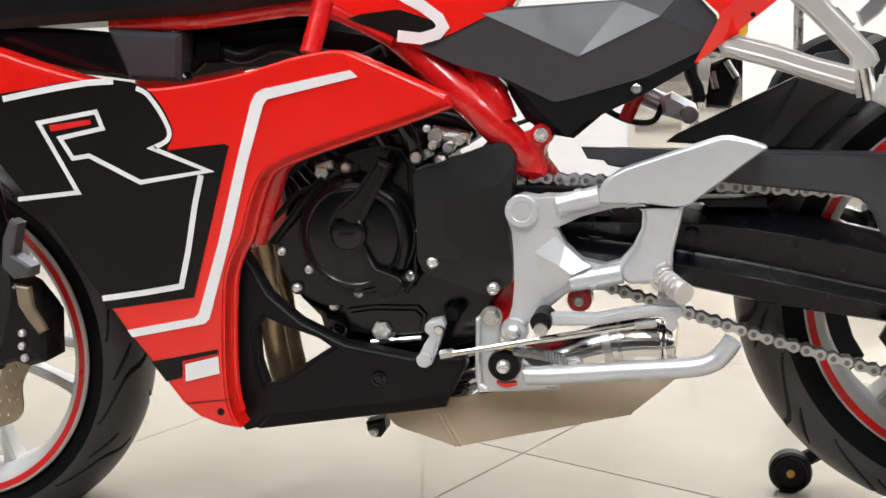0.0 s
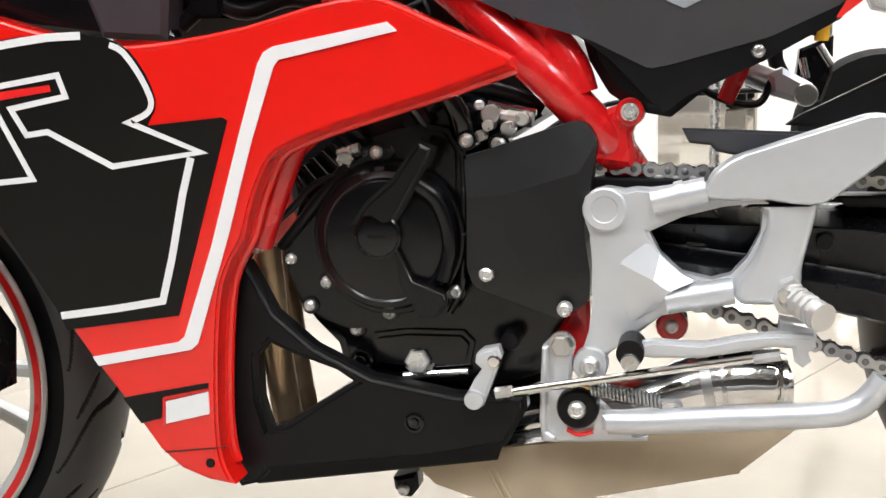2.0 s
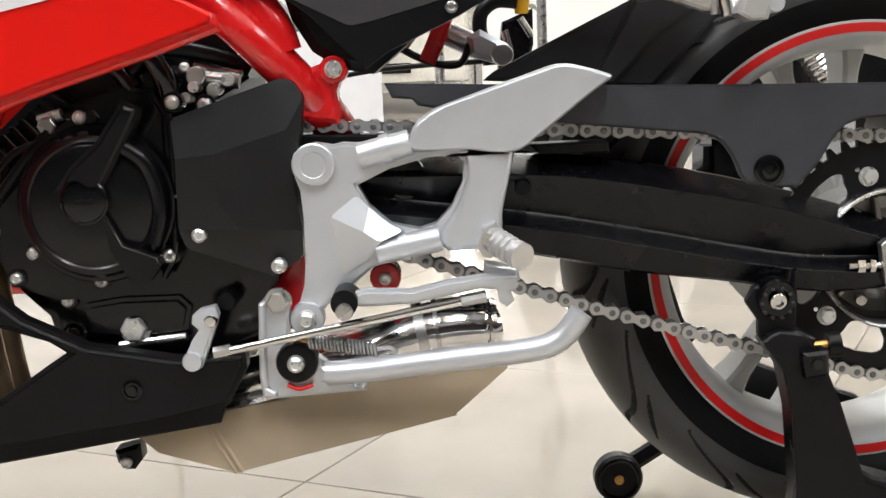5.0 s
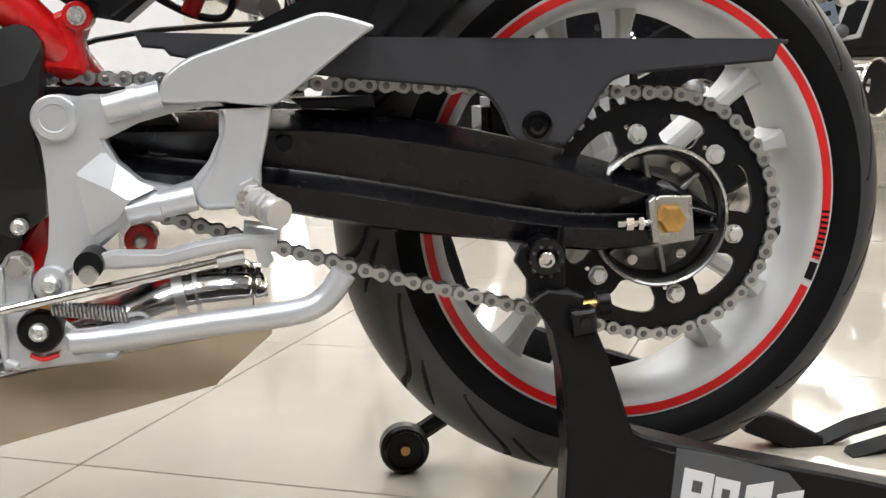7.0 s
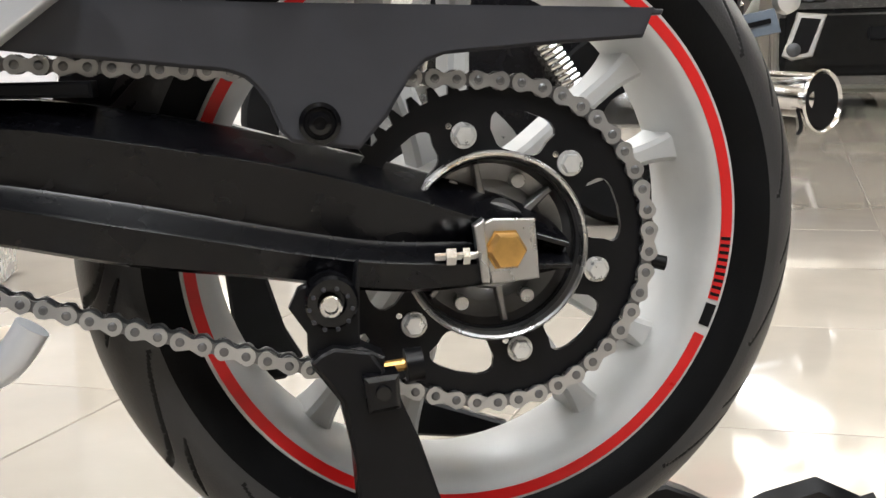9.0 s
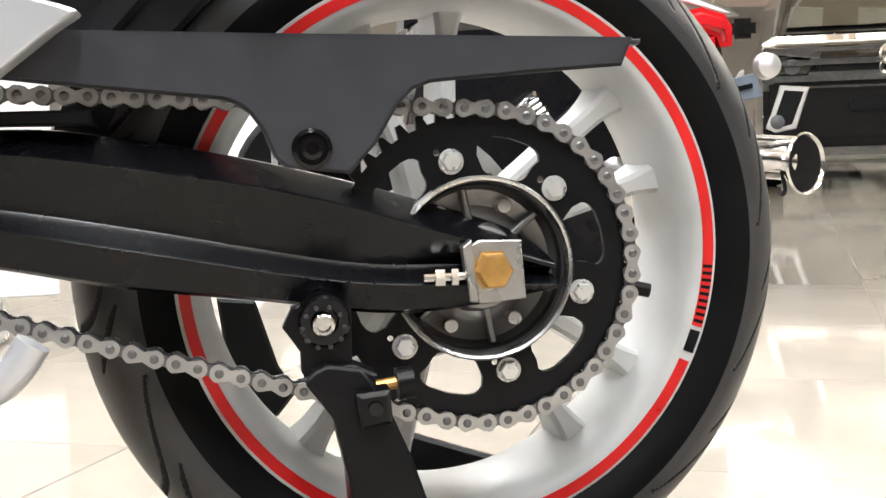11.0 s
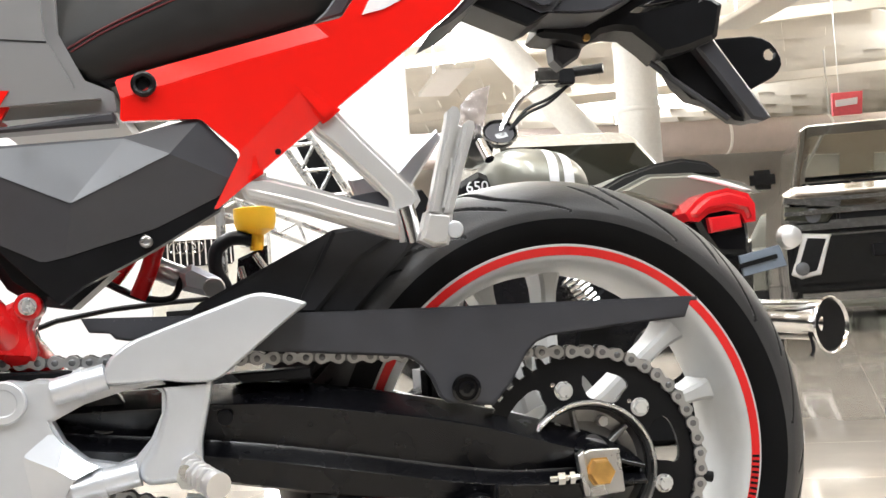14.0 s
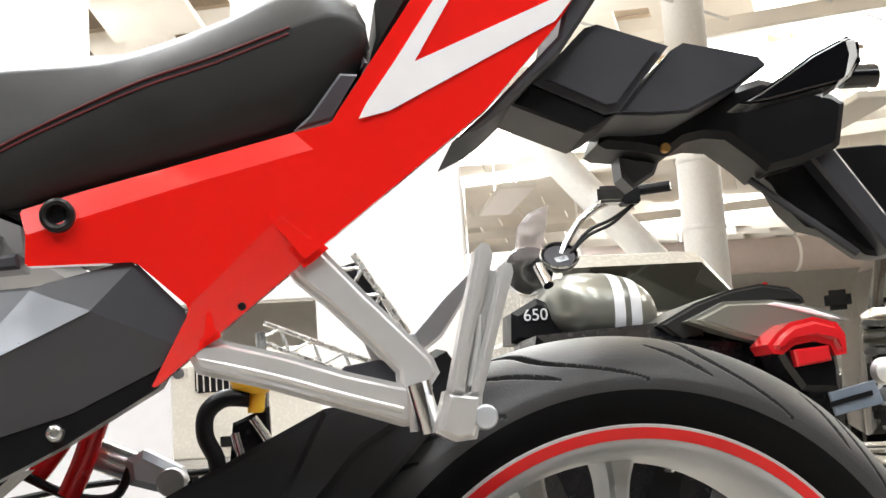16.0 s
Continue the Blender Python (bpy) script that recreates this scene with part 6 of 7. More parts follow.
part("tail_lamp", plate([(1.020, 0.742), (1.055, 0.776), (1.091, 0.800), (1.161, 0.812), (1.229, 0.792), (1.250, 0.758), (1.249, 0.703), (1.214, 0.700), (1.203, 0.730), (1.156, 0.743), (1.098, 0.736), (1.062, 0.712), (1.034, 0.716)], 2.26, 2.42, 0.022, (), 3), TAILRED, cr, "red tail lamp lens")
part("reflector", plate([(1.091, 0.723), (1.195, 0.730), (1.200, 0.687), (1.099, 0.675)], 2.27, 2.30, 0.006), TAILRED, cr)
part("lamp_bucket", plate([(1.050, 0.742), (1.098, 0.785), (1.165, 0.795), (1.225, 0.770), (1.235, 0.660), (1.230, 0.600), (1.120, 0.610), (1.075, 0.680)], 2.30, 2.46, 0.015), BLACK_GLOSS, cr)
part("tail_cowl", plate([(0.848, 0.832), (0.964, 0.882), (1.113, 0.879), (1.279, 0.838), (1.343, 0.805), (1.239, 0.811), (1.162, 0.794), (1.097, 0.744), (0.991, 0.778)], 2.42, 2.66, 0.04, (), 3), CRUISER, cr)
part("cowl_stripe", plate([(1.11, 0.87), (1.211, 0.846), (1.306, 0.81), (1.274, 0.812), (1.173, 0.841), (1.082, 0.865)], 2.415, 2.44, 0.003), WHITE, cr)
part("cruiser_seat", plate([(0.779, 0.831), (0.899, 0.889), (1.008, 0.922), (1.106, 0.935), (1.193, 0.919), (1.233, 0.888), (1.239, 0.869), (1.15, 0.876), (1.071, 0.869), (0.97, 0.819), (0.85, 0.771)], 2.50, 2.85, 0.04, (), 3), SEAT, cr)


def tank_skin(grow, low, high):
    """The rounded tank shell, or a band of it between two places across its width."""
    bm = bmesh.new()
    rows = []
    n, m = 28, 40
    for i in range(n + 1):
        u = low + (high - low) * i / n
        w = math.sqrt(max(0.0, 1 - abs(u) ** 2.6))
        ring = []
        for k in range(m):
            a = 2 * math.pi * k / m
            c, d = math.cos(a), math.sin(a)
            ring.append(bm.verts.new((0.715 + 0.195 * u, 3.0 + (0.24 + grow) * w * math.copysign(abs(c) ** 0.8, c), 0.915 + (0.125 + grow) * w * math.copysign(abs(d) ** 0.8, d) - 0.03 * u)))
        rows.append(ring)
    for a, b in zip(rows, rows[1:]):
        for k in range(m):
            bm.faces.new((a[k], a[(k + 1) % m], b[(k + 1) % m], b[k]))
    bmesh.ops.remove_doubles(bm, verts=bm.verts[:], dist=0.0005)
    return bm


part("tank", tank_skin(0.0, -1, 1), CRUISER, cr, "grey metallic fuel tank", 60)
for low, high in ((0.02, 0.20), (0.30, 0.50)):
    part("tank_stripe", tank_skin(0.003, low, high), WHITE, cr, "white tank stripe", 60)
part("side_cover", plate([(0.413, 0.924), (0.498, 0.969), (0.566, 0.935), (0.676, 0.908), (0.668, 0.808), (0.406, 0.825)], 2.9, 3.1, 0.02), BLACK, cr)
tx, tz = (0.417, 0.894)
curve = bpy.data.curves.new("model_number", "FONT")
curve.body, curve.size, curve.extrude = "650", 0.055, 0.002
word = new("model_number", curve)
word.matrix_world = pose(tx + 0.03, 2.89, tz, 90, 0, 0)
bpy.context.view_layer.update()
deps = bpy.context.evaluated_depsgraph_get()
num = new("model_number", bpy.data.meshes.new_from_object(word.evaluated_get(deps)))
num.matrix_world = word.matrix_world.copy()
num.data.materials.append(WHITE)
bpy.data.objects.remove(word)
num.parent = cr
gauge = part("gauge", lathe([(0.015, 0.05), (0.056, 0.015), (0.066, -0.008), (0.060, -0.018), (0.054, -0.010), (0.004, -0.010)], 36), BLACK_GLOSS, cr, "round black gauge with a chrome rim")
part("gauge_face", lathe([(0.053, -0.008), (0.053, -0.012)], 30), GREY_PLASTIC, gauge)
part("gauge_screen", box(-0.022, 0.022, -0.0135, -0.0115, -0.030, -0.004, 0.002), LABEL, gauge)
part("gauge_rim", lathe([(0.060, -0.016), (0.064, -0.020), (0.068, -0.014), (0.063, -0.008)], 36, closed=True), CHROME, gauge)
gauge.matrix_world = pose(0.605, 3.0, 1.105, -42, -12, 8)
part("windscreen", plate([(0.47, 1.122), (0.487, 1.236), (0.533, 1.286), (0.604, 1.307), (0.581, 1.199), (0.558, 1.127)], 3.1, 3.106, 0.001), SCREEN, cr, "tinted clear fly screen")
part("headlamp", lathe([(0.02, 0.1), (0.07, 0.06), (0.09, 0.0), (0.085, -0.03)], 28, (0.531, 3.2, 1.09)), CHROME, cr)
part("handlebar", tube([(0.586, 3.0, 1.061), (0.64, 3.02, 1.163), (0.703, 3.04, 1.242), (0.785, 3.06, 1.291), (0.903, 3.05, 1.332), (1.014, 3.0, 1.336)], 0.0125, 12, 6), CHROME, cr)
part("hand_grip", tube([(0.914, 3.05, 1.334), (1.014, 3.0, 1.336)], 0.019, 14, 1), BLACK, cr)
part("brake_reservoir", box(0.757, 0.855, 3.0, 3.08, 1.289, 1.348, 0.01), CHROME, cr)
part("switch_box", box(0.842, 0.906, 3.0, 3.08, 1.282, 1.341, 0.006), BLACK, cr)
for drop in (0.0, 0.03):
    p = [(0.883, 3.03, 1.281), (0.797, 3.0, 1.23), (0.711, 3.0, 1.193), (0.642, 3.0, 1.119)]
    part("cable", tube([(a, b, c - drop * (0.5 if i in (1, 2) else 0)) for i, (a, b, c) in enumerate(p)], 0.006, 8, 5), BLACK, cr)
part("hand_grip", tube([(0.493, 2.8, 1.06), (0.511, 2.75, 0.991)], 0.018, 14, 1), CHROME, cr)
part("silencer", tube([(1.087, 2.32, 0.415), (1.302, 2.31, 0.385), (1.440, 2.30, 0.366)], 0.034, 20, 1), CHROME, cr, "chrome silencer")
part("silencer_bar", tube([(1.060, 2.34, 0.462), (1.290, 2.33, 0.438), (1.500, 2.33, 0.424)], 0.016, 14, 1), CHROME, cr)
part("silencer_stay", tube([(1.405, 2.30, 0.340), (1.412, 2.29, 0.290), (1.400, 2.29, 0.268)], 0.006, 8, 3), BLACK, cr)
cone = part("silencer_cone", lathe([(0.040, -0.26), (0.046, -0.10), (0.052, -0.04), (0.088, 0.0), (0.092, 0.006), (0.088, 0.012), (0.082, 0.006), (0.05, -0.05), (0.001, -0.06)], 36, (0, 0, 0), "X"), CHROME, cr, "chrome trumpet silencer end")
# Flat black disc stands for the shaded hollow of the silencer end.
mouth = part("silencer_mouth_shade", lathe([(0.080, 0.002), (0.078, 0.004)], 30, (0, 0, 0), "X"), BLACK, cr)
cone.matrix_world = mouth.matrix_world = pose(1.475, 2.3, 0.362, 0, 0, -62)
part("number_plate", plate([(1.184, 0.598), (1.32, 0.625), (1.342, 0.558), (1.197, 0.533)], 2.28, 2.29, 0.002), PLATE_BLUE, cr, "small grey-blue plate with an unreadable line")
part("plate_bar", plate([(1.181, 0.572), (1.307, 0.597), (1.309, 0.583), (1.183, 0.558)], 2.275, 2.2795, 0), BLACK, cr)
part("indicator", lathe([(0.01, -0.04), (0.035, -0.03), (0.04, 0.0), (0.03, 0.02)], 22, (1.382, 2.35, 0.648)), SATIN_ALLOY, cr, "clear indicator")
part("engine_mass", plate([(0.421, 0.824), (0.788, 0.839), (1.179, 0.796), (1.346, 0.651), (1.333, 0.307), (1.107, 0.025), (0.53, 0.04), (0.358, 0.494)], 2.5, 2.95, 0.05), BLACK_SATIN, cr)
sp0, sp1 = [(0.68, 2.44, 0.568), (0.781, 2.44, 0.42)]
turns = []
for k in range(81):
    p = Vector(sp0).lerp(Vector(sp1), k / 80)
    turns.append((p.x + 0.03 * math.cos(k * math.pi / 4), p.y + 0.03 * math.sin(k * math.pi / 4), p.z + 0.02 * math.cos(k * math.pi / 4)))
part("shock_spring", tube(turns, 0.008, 8, 1), CHROME, cr, "chrome coil spring")
part("shock_rod", tube([(0.358, 2.46, 0.565), (0.319, 2.46, 0.395)], 0.03, 12, 1), CHROME, cr)
part("cooling_fins", plate([(0.691, 0.55), (0.746, 0.552), (0.794, 0.463), (0.719, 0.45)], 2.44, 2.52, 0.004), CHROME, cr)
for px, yy, rr in ((0.98, 2.55, 0.30), (0.15, 3.3, 0.31)):
    part("wheel", lathe([(0.19, -0.05), (rr - 0.02, -0.065), (rr, -0.03), (rr, 0.03), (rr - 0.02, 0.065), (0.19, 0.05)], 40, (px, yy, rr), closed=True), RUBBER, cr)
    part("hub", lathe([(0.05, -0.07), (0.19, -0.01), (0.19, 0.01), (0.05, 0.07)], 30, (px, yy, rr)), CHROME, cr)


# ---------------------------------------------------------------- cars
def make_car(name, label, x, y, width, length, high, paint, glass, turn=0.0, bars=False, nose=0.0, cowl=0.0, fog=False, back=1.05, glass_half=0.80):
    """A parked car whose nose points to -y before it is turned."""
    car = thing(name, label, "car")
    w, h = width / 2, high
    nose = nose or h * 0.56
    waist = cowl or nose + h * 0.04

    def slab(sections):
        bm = bmesh.new()
        rows = []
        for yy, zz0, zz1, half in sections:
            ring = [(-half, zz0), (-half * 1.0, zz0 + (zz1 - zz0) * 0.55), (-half * 0.96, zz1 - 0.05), (-half * 0.86, zz1), (half * 0.86, zz1), (half * 0.96, zz1 - 0.05), (half, zz0 + (zz1 - zz0) * 0.55), (half, zz0)]
            rows.append([bm.verts.new((a, yy, b)) for a, b in ring])
        for a, b in zip(rows, rows[1:]):
            for k in range(8):
                bm.faces.new((a[k], a[(k + 1) % 8], b[(k + 1) % 8], b[k]))
        bm.faces.new(rows[0][::-1]), bm.faces.new(rows[-1])
        return bm

    part("body", slab([(0, 0.34, nose - 0.12, w * 0.90), (0.12, 0.24, nose - 0.02, w * 0.97), (back * 0.48, 0.22, nose + 0.03 + (waist - nose) * 0.5, w), (back + 0.05, 0.22, waist, w), (length - 0.6, 0.22, waist + 0.02, w), (length - 0.05, 0.30, waist - 0.03, w * 0.94)]), paint, car)
    part("cabin", slab([(back, waist - 0.1, waist + 0.02, w * (glass_half + 0.14)), (back + 0.7, waist - 0.1, h - 0.06, w * glass_half), (back + 1.05, waist - 0.1, h, w * (glass_half - 0.02)), (length - 0.7, waist - 0.1, h - 0.02, w * 0.78), (length - 0.2, waist - 0.1, waist + 0.05, w * 0.84)]), paint, car)
    bm = bmesh.new()
    slope = [(back + 0.7 * u, waist + 0.02 + u * (h - 0.08 - waist)) for u in (0.08, 0.80)]
    quad = [(-w * glass_half, *slope[0]), (w * glass_half, *slope[0]), (w * (glass_half - 0.12), *slope[1]), (-w * (glass_half - 0.12), *slope[1])]
    bm.faces.new([bm.verts.new((a, b - 0.025, c + 0.012)) for a, b, c in quad])
    got = bmesh.ops.extrude_face_region(bm, geom=bm.faces[:])
    bmesh.ops.translate(bm, verts=[v for v in got["geom"] if isinstance(v, bmesh.types.BMVert)], vec=(0, 0.01, -0.006))
    part("windscreen", bm, glass, car, "dark reflective windscreen")
    grille = part("grille", box(-w * 0.55, w * 0.55, -0.03, 0.05, nose - 0.40, nose - 0.12, 0.02), BLACK, car)
    if bars:
        for k in range(15):
            bx = -w * 0.52 + w * 1.04 * k / 14
            part("grille_bar", box(bx - 0.008, bx + 0.008, -0.045, -0.02, nose - 0.39, nose - 0.13, 0.002), CHROME, grille)
        for k in range(4):
            part("badge_ring", lathe([(0.056, -0.066), (0.060, -0.070), (0.064, -0.066), (0.060, -0.060)], 28, (-0.12 + 0.08 * k, 0, nose - 0.20), closed=True), CHROME, grille)
    else:
        for k in range(3):
            part("grille_bar", box(-w * 0.62, w * 0.62, -0.05, 0.0, nose - 0.36 + 0.10 * k, nose - 0.325 + 0.10 * k, 0.01), CHROME, grille)
        part("badge", lathe([(0.055, -0.075), (0.075, -0.085), (0.085, -0.075), (0.075, -0.06)], 30, (0, 0, nose - 0.2), closed=True), CHROME, grille)
    for s in (-1, 1):
        hl = part("headlamp", box(*sorted((s * w * 0.60, s * w * 0.93)), -0.01, 0.16, nose - 0.26, nose - 0.10, 0.03), CHROME, car, "clear headlamp")
        part("headlamp_core", lathe([(0.055, 0.0), (0.06, -0.02), (0.02, -0.025)], 20, (s * w * 0.74, -0.01, nose - 0.18)), GREY_LIGHT, hl)
        part("fog_lamp", lathe([(0.045, 0.02), (0.05, -0.02), (0.02, -0.03)], 18, (s * w * 0.72, 0.02, 0.42)), CHROME, car)
        part("mirror", box(*sorted((s * w * 0.98, s * (w + 0.2))), back + 0.2, back + 0.35, waist + 0.02, waist + 0.19, 0.04), paint, car)
        if fog:
            def side(points, y0, y1, bevel):
                return plate([(s * a, b) for a, b in (points if s > 0 else points[::-1])], y0, y1, bevel)
            rim_ = part("fog_lamp_frame", side([(0.60, 0.80), (0.82, 0.82), (0.93, 0.49), (0.86, 0.45), (0.70, 0.48)], -0.10, 0.05, 0.012), SATIN_ALLOY, car, "chrome fog lamp frame")
            part("fog_lamp_panel", side([(0.645, 0.765), (0.79, 0.78), (0.885, 0.51), (0.845, 0.49), (0.735, 0.515)], -0.108, -0.09, 0.003), BLACK, rim_)
            part("fog_lamp_lens", lathe([(0.05, 0.02), (0.055, -0.01), (0.02, -0.02)], 20, (s * 0.845, -0.11, 0.535)), GREY_LIGHT, rim_)
            part("headlamp_brow", side([(0.50, 1.06), (0.95, 1.13), (0.96, 1.07), (0.52, 1.01)], -0.07, 0.1, 0.01), CHROME, car)
            part("headlamp_lens", side([(0.54, 0.995), (0.94, 1.05), (0.955, 0.94), (0.62, 0.90)], -0.03, 0.1, 0.02), CAR_GLASS, car, "clear headlamp lens")
        for yy in (0.85, length - 0.9):
            part("wheel", lathe([(0.20, -0.11), (0.33, -0.11), (0.345, -0.07), (0.345, 0.07), (0.33, 0.11), (0.20, 0.11)], 36, (s * (w - 0.11), yy, 0.345), "X"), RUBBER, car)
    part("bumper", box(-w * 0.96, w * 0.96, -0.06, 0.2, 0.30, 0.50, 0.05), paint, car)
    part("lower_trim", box(-w * 0.9, w * 0.9, -0.075, 0.15, 0.24, 0.33, 0.03), CHROME, car)
    if fog:
        for zz, hh in ((0.865, 0.025), (0.985, 0.018), (1.085, 0.016)):
            part("chrome_strip", box(-w * 0.98, w * 0.98, -0.085, 0.0, zz - hh, zz + hh, 0.012), CHROME, car)
        part("emblem", lathe([(0.045, -0.10), (0.075, -0.115), (0.09, -0.10), (0.075, -0.08)], 30, (0, 0, 1.03), closed=True), CHROME, car)
        part("skid_plate", box(-w * 0.62, w * 0.62, -0.07, 0.2, 0.20, 0.29, 0.03), CRUISER, car)
        part("bumper_slot", box(-0.30, 0.30, -0.115, -0.05, 0.60, 0.70, 0.01), BLACK, car)
        part("bumper_face", box(-w * 0.97, w * 0.97, -0.09, 0.1, 0.36, 0.83, 0.05), paint, car)
        for k in range(5):
            gx_ = -0.72 + 0.36 * k
            part("bonnet_crease", tube([(gx_ * 0.9, 0.25, nose + 0.035), (gx_, back - 0.05, waist + 0.005)], 0.01, 6, 1), paint, car)
    part("plate_blank", box(-0.25, 0.25, -0.075, -0.05, 0.44, 0.55, 0.004), BLACK, car)
    car.matrix_world = pose(x, y, 0, 0, 0, turn)
    return car


make_car("sport_utility_car", "black sport utility car with chrome grille facing the aisle", 4.90, 7.70, 1.96, 4.6, 1.88, CAR_BLACK, CAR_GLASS, -22, False, 1.14, 1.24, True, 0.55, 0.74)
make_car("white_car", "tall white car with a dark windscreen", 2.42, 6.9, 1.70, 4.2, 1.84, CAR_WHITE, DARK_GLASS, 4, False, 0.95, 1.20, back=0.9)
ax_ = -0.963
make_car("saloon_car", "white car with a wide chrome-barred grille", ax_, 12.0, 1.8, 4.5, 1.55, CAR_WHITE, CAR_GLASS, -4, True, 1.155 + 0.26)
make_car("silver_car", "silver car parked behind the aisle", 9.2, 14.0, 1.8, 4.4, 1.5, CRUISER, CAR_GLASS, 8)

# ---------------------------------------------------------------- display truss, funnel, panel
def lattice(a, b, wide, r, parent, n):
    a, b = Vector(a), Vector(b)
    d = (b - a).normalized()
    side = d.cross(Vector((0, 1, 0))).normalized() * wide / 2
    for s in (-1, 1):
        part("chord", tube([a + side * s, b + side * s], r, 10, 1), ALLOY, parent)
    for k in range(n):
        p, q = a.lerp(b, k / n), a.lerp(b, (k + 1) / n)
        s = 1 if k % 2 else -1
        part("web_bar", tube([p + side * s, q - side * s], r * 0.65, 8, 1), ALLOY, parent)


truss = thing("display_truss", "silver lattice display truss", "truss")
ends = [(-0.11, 3.6, 1.211), (0.083, 3.6, 0.894), (-0.425, 3.6, 0.966), (-0.015, 3.6, 0.787)]
lattice(ends[0], ends[1], 0.11, 0.013, truss, 6)
lattice(ends[2], ends[3], 0.07, 0.010, truss, 7)
part("post", tube([(ends[3][0], 3.6, ends[3][2]), (ends[3][0], 3.6, 0.0)], 0.02, 12, 1), ALLOY, truss)
part("post", tube([(ends[2][0], 3.6, ends[2][2]), (ends[2][0], 3.6, 0.0)], 0.02, 12, 1), ALLOY, truss)
part("dark_panel", plate([(-0.109, 1.203), (-0.046, 1.218), (0.096, 0.948), (0.004, 0.944)], 3.655, 3.665, 0), BLACK, truss)

fun = thing("oil_funnel_stand", "yellow plastic funnel with a black hose on a service stand", "funnel")
part("funnel", lathe([(0.0285, 0.690), (0.0305, 0.689), (0.0300, 0.668), (0.0265, 0.658), (0.0120, 0.650), (0.0095, 0.628), (0.0080, 0.628)], 28, (-0.3125, 0.455, 0.0), "Z"), YELLOW, fun, "translucent yellow funnel")
part("hose", tube([(-0.319, 0.45, 0.645), (-0.348, 0.45, 0.647), (-0.369, 0.45, 0.632), (-0.372, 0.45, 0.605), (-0.361, 0.45, 0.579), (-0.359, 0.45, 0.558)], 0.0105, 16, 6), BLACK, fun)
part("pump_body", plate([(-0.34, 0.618), (-0.297, 0.635), (-0.297, 0.584), (-0.31, 0.546), (-0.348, 0.549)], 0.45, 0.49, 0.004), BLACK_SATIN, fun)
part("pump_fitting", tube([(-0.316, 0.445, 0.622), (-0.3, 0.445, 0.596)], 0.006, 12, 1), CHROME, fun)
part("pump_fitting", tube([(-0.337, 0.445, 0.606), (-0.331, 0.445, 0.579)], 0.006, 12, 1), CHROME, fun)
px_, pz_ = (-0.332, 0.556)
part("post", tube([(-0.84, 0.47, 0.004), (-0.84, 0.47, 0.30), (-0.66, 0.47, pz_ - 0.03), (px_, 0.47, pz_ + 0.01)], 0.004, 10, 5), BLACK, fun)
part("foot", lathe([(0.014, 0.0), (0.014, 0.004), (0.006, 0.012)], 24, (-0.84, 0.47, 0.0), "Z"), BLACK, fun)

board = thing("display_board", "low white display board standing on two feet", "board")
part("panel", box(-1.62, -0.585, 2.0, 2.03, 0.12, 0.76, 0.004), WHITE, board)
for bx in (-1.45, -0.75):
    part("foot", box(bx - 0.02, bx + 0.02, 1.88, 2.15, 0.001, 0.13, 0.006), ALLOY, board)
edge = 0.558
left = -0.204
tagged(part("partition", box(left, edge, 5.0, 5.08, 0.0, 3.6, 0.01), WALL), "bright white display partition panel", "wall", kind="structure")
tagged(part("partition_head", box(left - 0.35, left, 5.0, 5.08, 1.22, 3.6, 0.01), WALL), "bright white display partition panel over an opening", "wall", kind="structure")
tagged(part("partition_head", box(left - 1.06, left - 0.35, 5.0, 5.08, 1.22, 2.50, 0.01), WALL), "lower bright white partition panel", "wall", kind="structure")
tagged(part("partition_head", box(left - 1.5, left - 1.06, 5.0, 5.08, 1.22, 3.6, 0.01), WALL), "bright white display partition panel over an opening", "wall", kind="structure")
tagged(part("partition_west", box(-12.0, left - 1.5, 5.0, 5.15, 0.0, 3.6, 0.01), WALL), "bright white display partition wall", "wall", kind="structure")

# ---------------------------------------------------------------- columns, ducts and roof
col = 3.844
pillar = thing("column", "round white steel column with a slanted brace", "column")
part("shaft", lathe([(0.22, 0.0), (0.22, 5.0)], 32, (col, 11.0, 0.0), "Z"), WHITE_STEEL, pillar)
for zz in (1.6, 2.3, 3.0):
    part("collar", lathe([(0.222, zz), (0.229, zz + 0.01), (0.229, zz + 0.04), (0.222, zz + 0.05)], 32, (col, 11.0, 0.0), "Z"), WHITE_STEEL, pillar)
part("brace", tube([(col - 0.1, 11.0, 1.5), (col - 1.3, 11.0, 2.9), (col - 2.2, 11.0, 4.0)], 0.16, 20, 2), WHITE_STEEL, pillar)
part("red_dot", lathe([(0.03, -0.01), (0.028, -0.016)], 14, (4.337, 10.785, 1.686)), RED_LINE, pillar)

duct = thing("duct", "long pinkish-grey round air duct", "duct")
dz = 3.063
part("pipe", tube([(2.0, 20.0, dz), (18.0, 20.0, dz)], 0.32, 24, 1), DUCT, duct)
for k in range(8):
    part("band", lathe([(0.325, 0.0), (0.335, 0.02), (0.325, 0.06)], 24, (2.5 + 2 * k, 20.0, dz), "X"), WHITE_STEEL, duct)
    part("hanger", tube([(2.6 + 2 * k, 20.0, dz + 0.3), (2.6 + 2 * k, 20.0, 4.6)], 0.02, 8, 1), WHITE_STEEL, duct)

sgn = thing("hanging_sign", "small red and white hanging sign", "sign")
q = [(6.813, 2.637), (7.217, 2.652), (7.188, 2.375), (6.805, 2.36)]
part("board", plate(q, 12.48, 12.52, 0.004), SIGN_RED, sgn)
part("sign_bar", plate([(6.839, 2.547), (7.134, 2.574), (7.125, 2.492), (6.845, 2.464)], 12.465, 12.478, 0), WHITE, sgn)
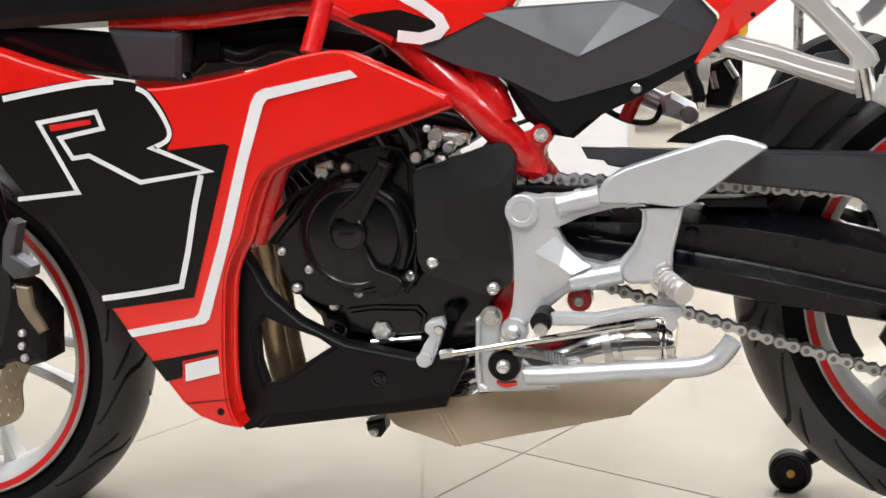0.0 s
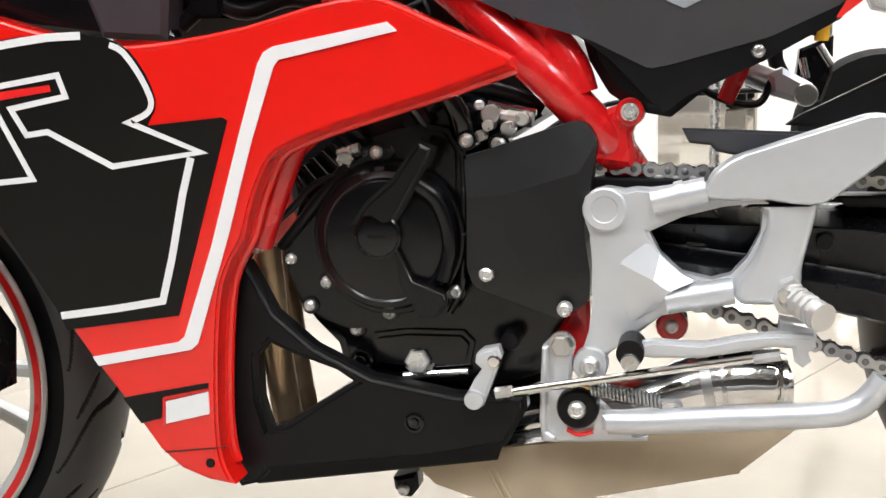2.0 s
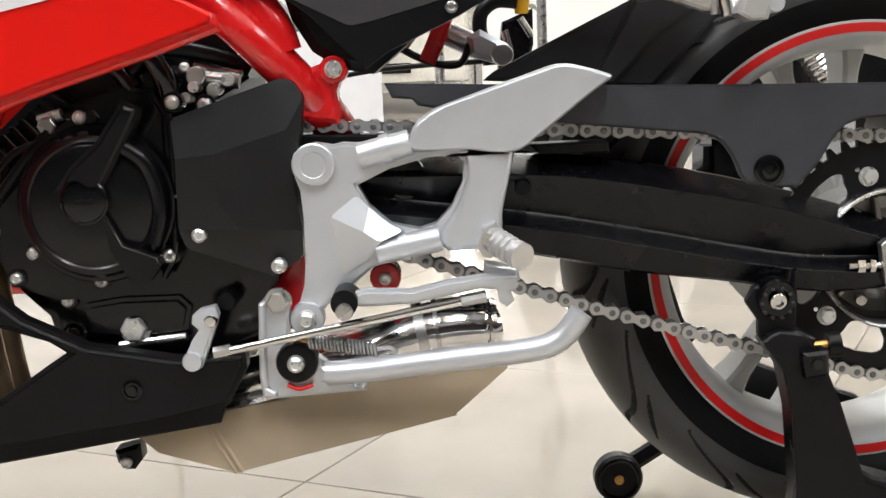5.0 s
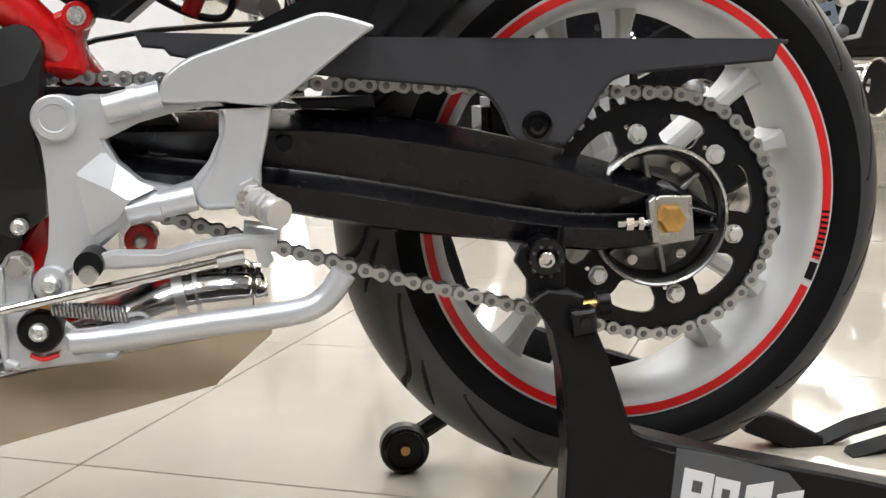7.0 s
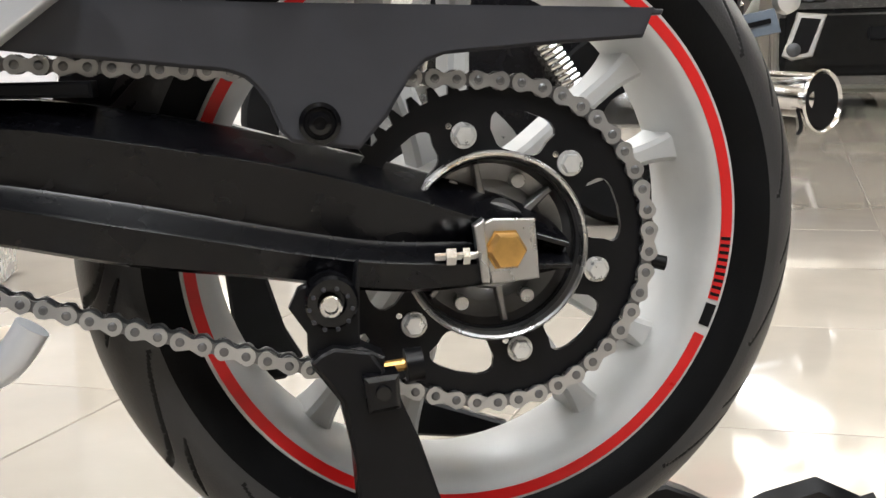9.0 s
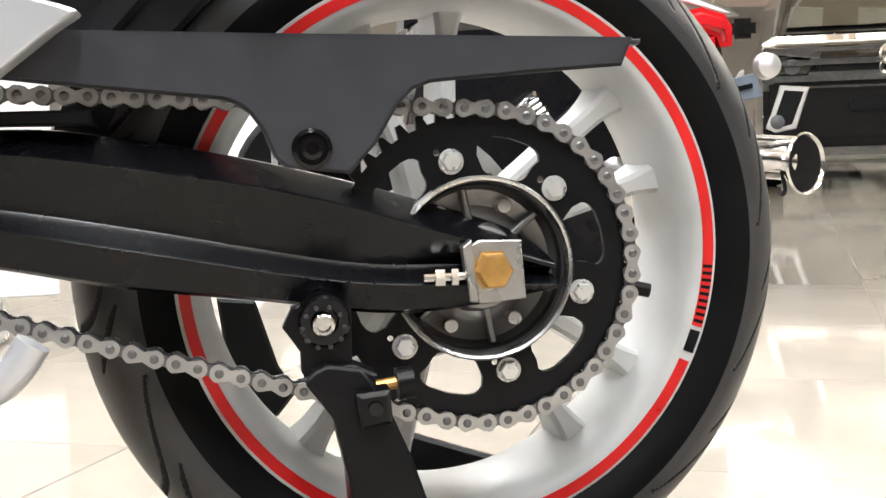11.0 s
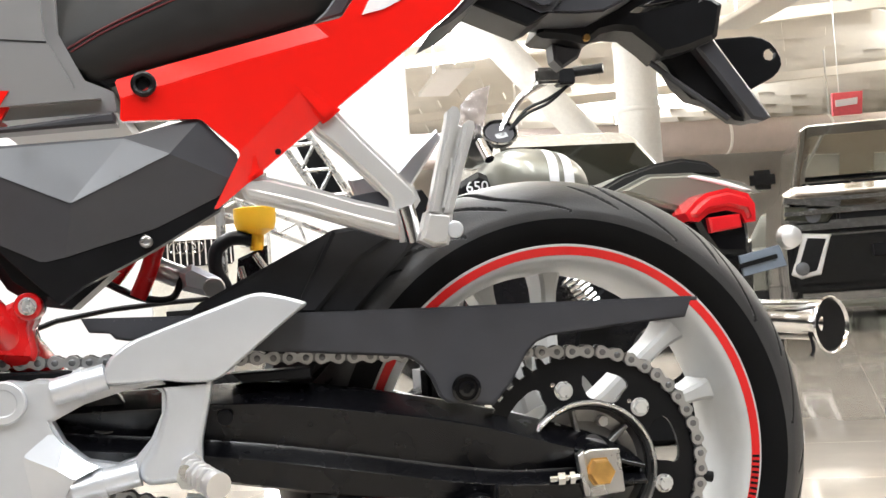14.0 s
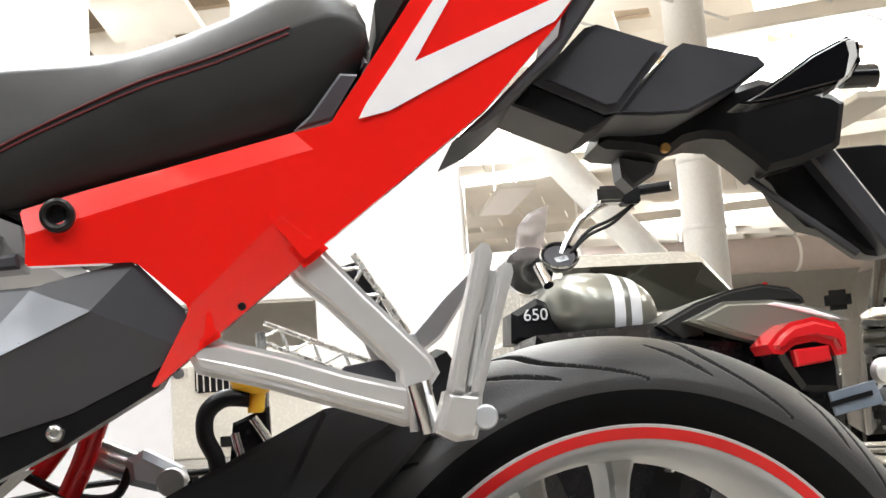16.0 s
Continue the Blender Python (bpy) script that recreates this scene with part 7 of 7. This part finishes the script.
part("sign_wire", tube([(q[0][0] + 0.1, 12.5, q[0][1]), (q[0][0] + 0.1, 12.5, 5.62)], 0.006, 6, 1), WHITE_STEEL, sgn)

# roof: rows of slanted cream panels hung under a shadow-toned deck, with beams and rods
rng = random.Random(11)
tagged(part("gap_shade_deck", box(X0 - 0.2, X1 + 0.2, Y0 - 0.2, Y1 + 0.2, HIGH + 1.0, HIGH + 1.2), DECK_SHADE), "roof deck over the hung panels, coloured as the shadow in their gaps", "roof", kind="structure")
bm = bmesh.new()
rc, rs = math.cos(TURN), math.sin(TURN)
for i in range(-34, 40):
    for j in range(-30, 60):
        u, v = (i + 0.5 * (j % 2)) * 1.55, j * 0.98
        cx_, cy_ = u * rc - v * rs + 2.0, u * rs + v * rc
        if not (X0 + 0.9 < cx_ < X1 - 0.9 and Y0 + 0.9 < cy_ < Y1 - 0.9):
            continue
        got = bmesh.ops.create_cube(bm, size=1.0) if not bm.verts else None
        m = Matrix.Translation((cx_, cy_, HIGH + 0.45 + rng.uniform(-0.03, 0.03))) @ Matrix.Rotation(TURN, 4, "Z") @ Matrix.Rotation(radians(-27 + rng.uniform(-3, 3)), 4, "X") @ Matrix.Rotation(radians(5), 4, "Y") @ Matrix.Diagonal((1.16, 0.66, 0.06, 1))
        if got:
            bmesh.ops.transform(bm, matrix=m, verts=got["verts"])
            continue
        vs = [bm.verts.new(m @ Vector((a, b, c))) for a in (-0.5, 0.5) for b in (-0.5, 0.5) for c in (-0.5, 0.5)]
        for q in ((0, 1, 3, 2), (4, 6, 7, 5), (0, 4, 5, 1), (2, 3, 7, 6), (0, 2, 6, 4), (1, 5, 7, 3)):
            bm.faces.new([vs[k] for k in q])
tagged(part("ceiling", bm, CEILING), "cream roof of slanted panels", "ceiling", kind="structure")
for k in range(5):
    by = -2.0 + k * 7.4
    beam = tagged(part("roof_beam", box(-14.0, 14.0, -0.08, 0.08, HIGH - 0.05, HIGH + 0.14, 0.02), CEILING), "long cream steel roof beam", "beam", "roof beams")
    beam.matrix_world = pose(2.0, by, 0, 0, 0, math.degrees(TURN))
for k in range(6):
    rod_ = tagged(part("roof_rod", tube([(-12.0, 0.0, HIGH + 0.1), (12.0, 0.0, HIGH + 0.1)], 0.018, 8, 1), WHITE_STEEL), "thin white steel roof rod", "rod", "roof rods")
    rod_.matrix_world = pose(1.0 + 1.6 * k, 10.0, 0, 0, 0, 38)
for lx, ly in ((-2.6, -2.8), (0.0, -3.2), (2.6, -2.8), (-2.0, 0.4), (0.3, 0.4), (2.8, 0.4), (-1.4, 3.0), (0.5, 5.4), (8.6, 4.6), (-4.5, 10.5), (1.0, 11.0), (6.5, 13.4), (-5.0, 18.0), (3.0, 18.0), (14.0, 18.0), (0.0, 27.0), (9.0, 27.0)):
    fix = thing("ceiling_light", "long white ceiling light fitting", "lamp", "ceiling lights")
    part("housing", box(lx - 0.27, lx + 0.27, ly - 1.25, ly + 1.25, 3.92, 4.0, 0.01), WHITE_STEEL, fix)
    part("rod", tube([(lx, ly - 1.0, 4.0), (lx, ly - 1.0, 5.62)], 0.01, 6, 1), WHITE_STEEL, fix)
    part("rod", tube([(lx, ly + 1.0, 4.0), (lx, ly + 1.0, 5.62)], 0.01, 6, 1), WHITE_STEEL, fix)

# ---------------------------------------------------------------- floor tiles
ca, sa = math.cos(TURN), math.sin(TURN)
shared = {}


def tile_data(key, w, d):
    if key not in shared:
        b = box(0.0012, w - 0.0012, 0.0012, d - 0.0012, -0.008, 0.0, 0.0)
        top = [e for e in b.edges if all(v.co.z > -0.001 for v in e.verts)]
        bmesh.ops.bevel(b, geom=top, offset=0.0012, segments=1, affect="EDGES")
        me = bpy.data.meshes.new("tile")
        b.to_mesh(me)
        b.free()
        me.materials.append(TILE)
        shared[key] = me
    return shared[key]


rest = bmesh.new()
near = 0
for i in range(-26, 40):
    for j in range(-14, 56):
        px, py = TILE_AT[0] + i * TU * ca - j * TV * sa, TILE_AT[1] + i * TU * sa + j * TV * ca
        if not (X0 < px < X1 - 1 and Y0 + 0.8 < py < Y1 - 1):
            continue
        if -3.2 < px < 3.6 and -1.5 < py < 5.5 and near < 300:
            ob = new("tile", tile_data("full", TU, TV))
            ob.matrix_world = Matrix.Translation((px, py, 0)) @ Matrix.Rotation(TURN, 4, "Z")
            ob.parent = floor
            near += 1
        else:
            cs = [(0.0012, 0.0012), (TU - 0.0012, 0.0012), (TU - 0.0012, TV - 0.0012), (0.0012, TV - 0.0012)]
            vs = [rest.verts.new((px + a * ca - b * sa, py + a * sa + b * ca, 0.0)) for a, b in cs]
            lo = [rest.verts.new((v.co.x, v.co.y, -0.008)) for v in vs]
            rest.faces.new(vs)
            for k in range(4):
                rest.faces.new((vs[k], lo[k], lo[(k + 1) % 4], vs[(k + 1) % 4]))
far_tiles = part("far_tiles", rest, TILE, floor, "beige polished tiles farther off")
tagged(far_tiles, kind="stuff")
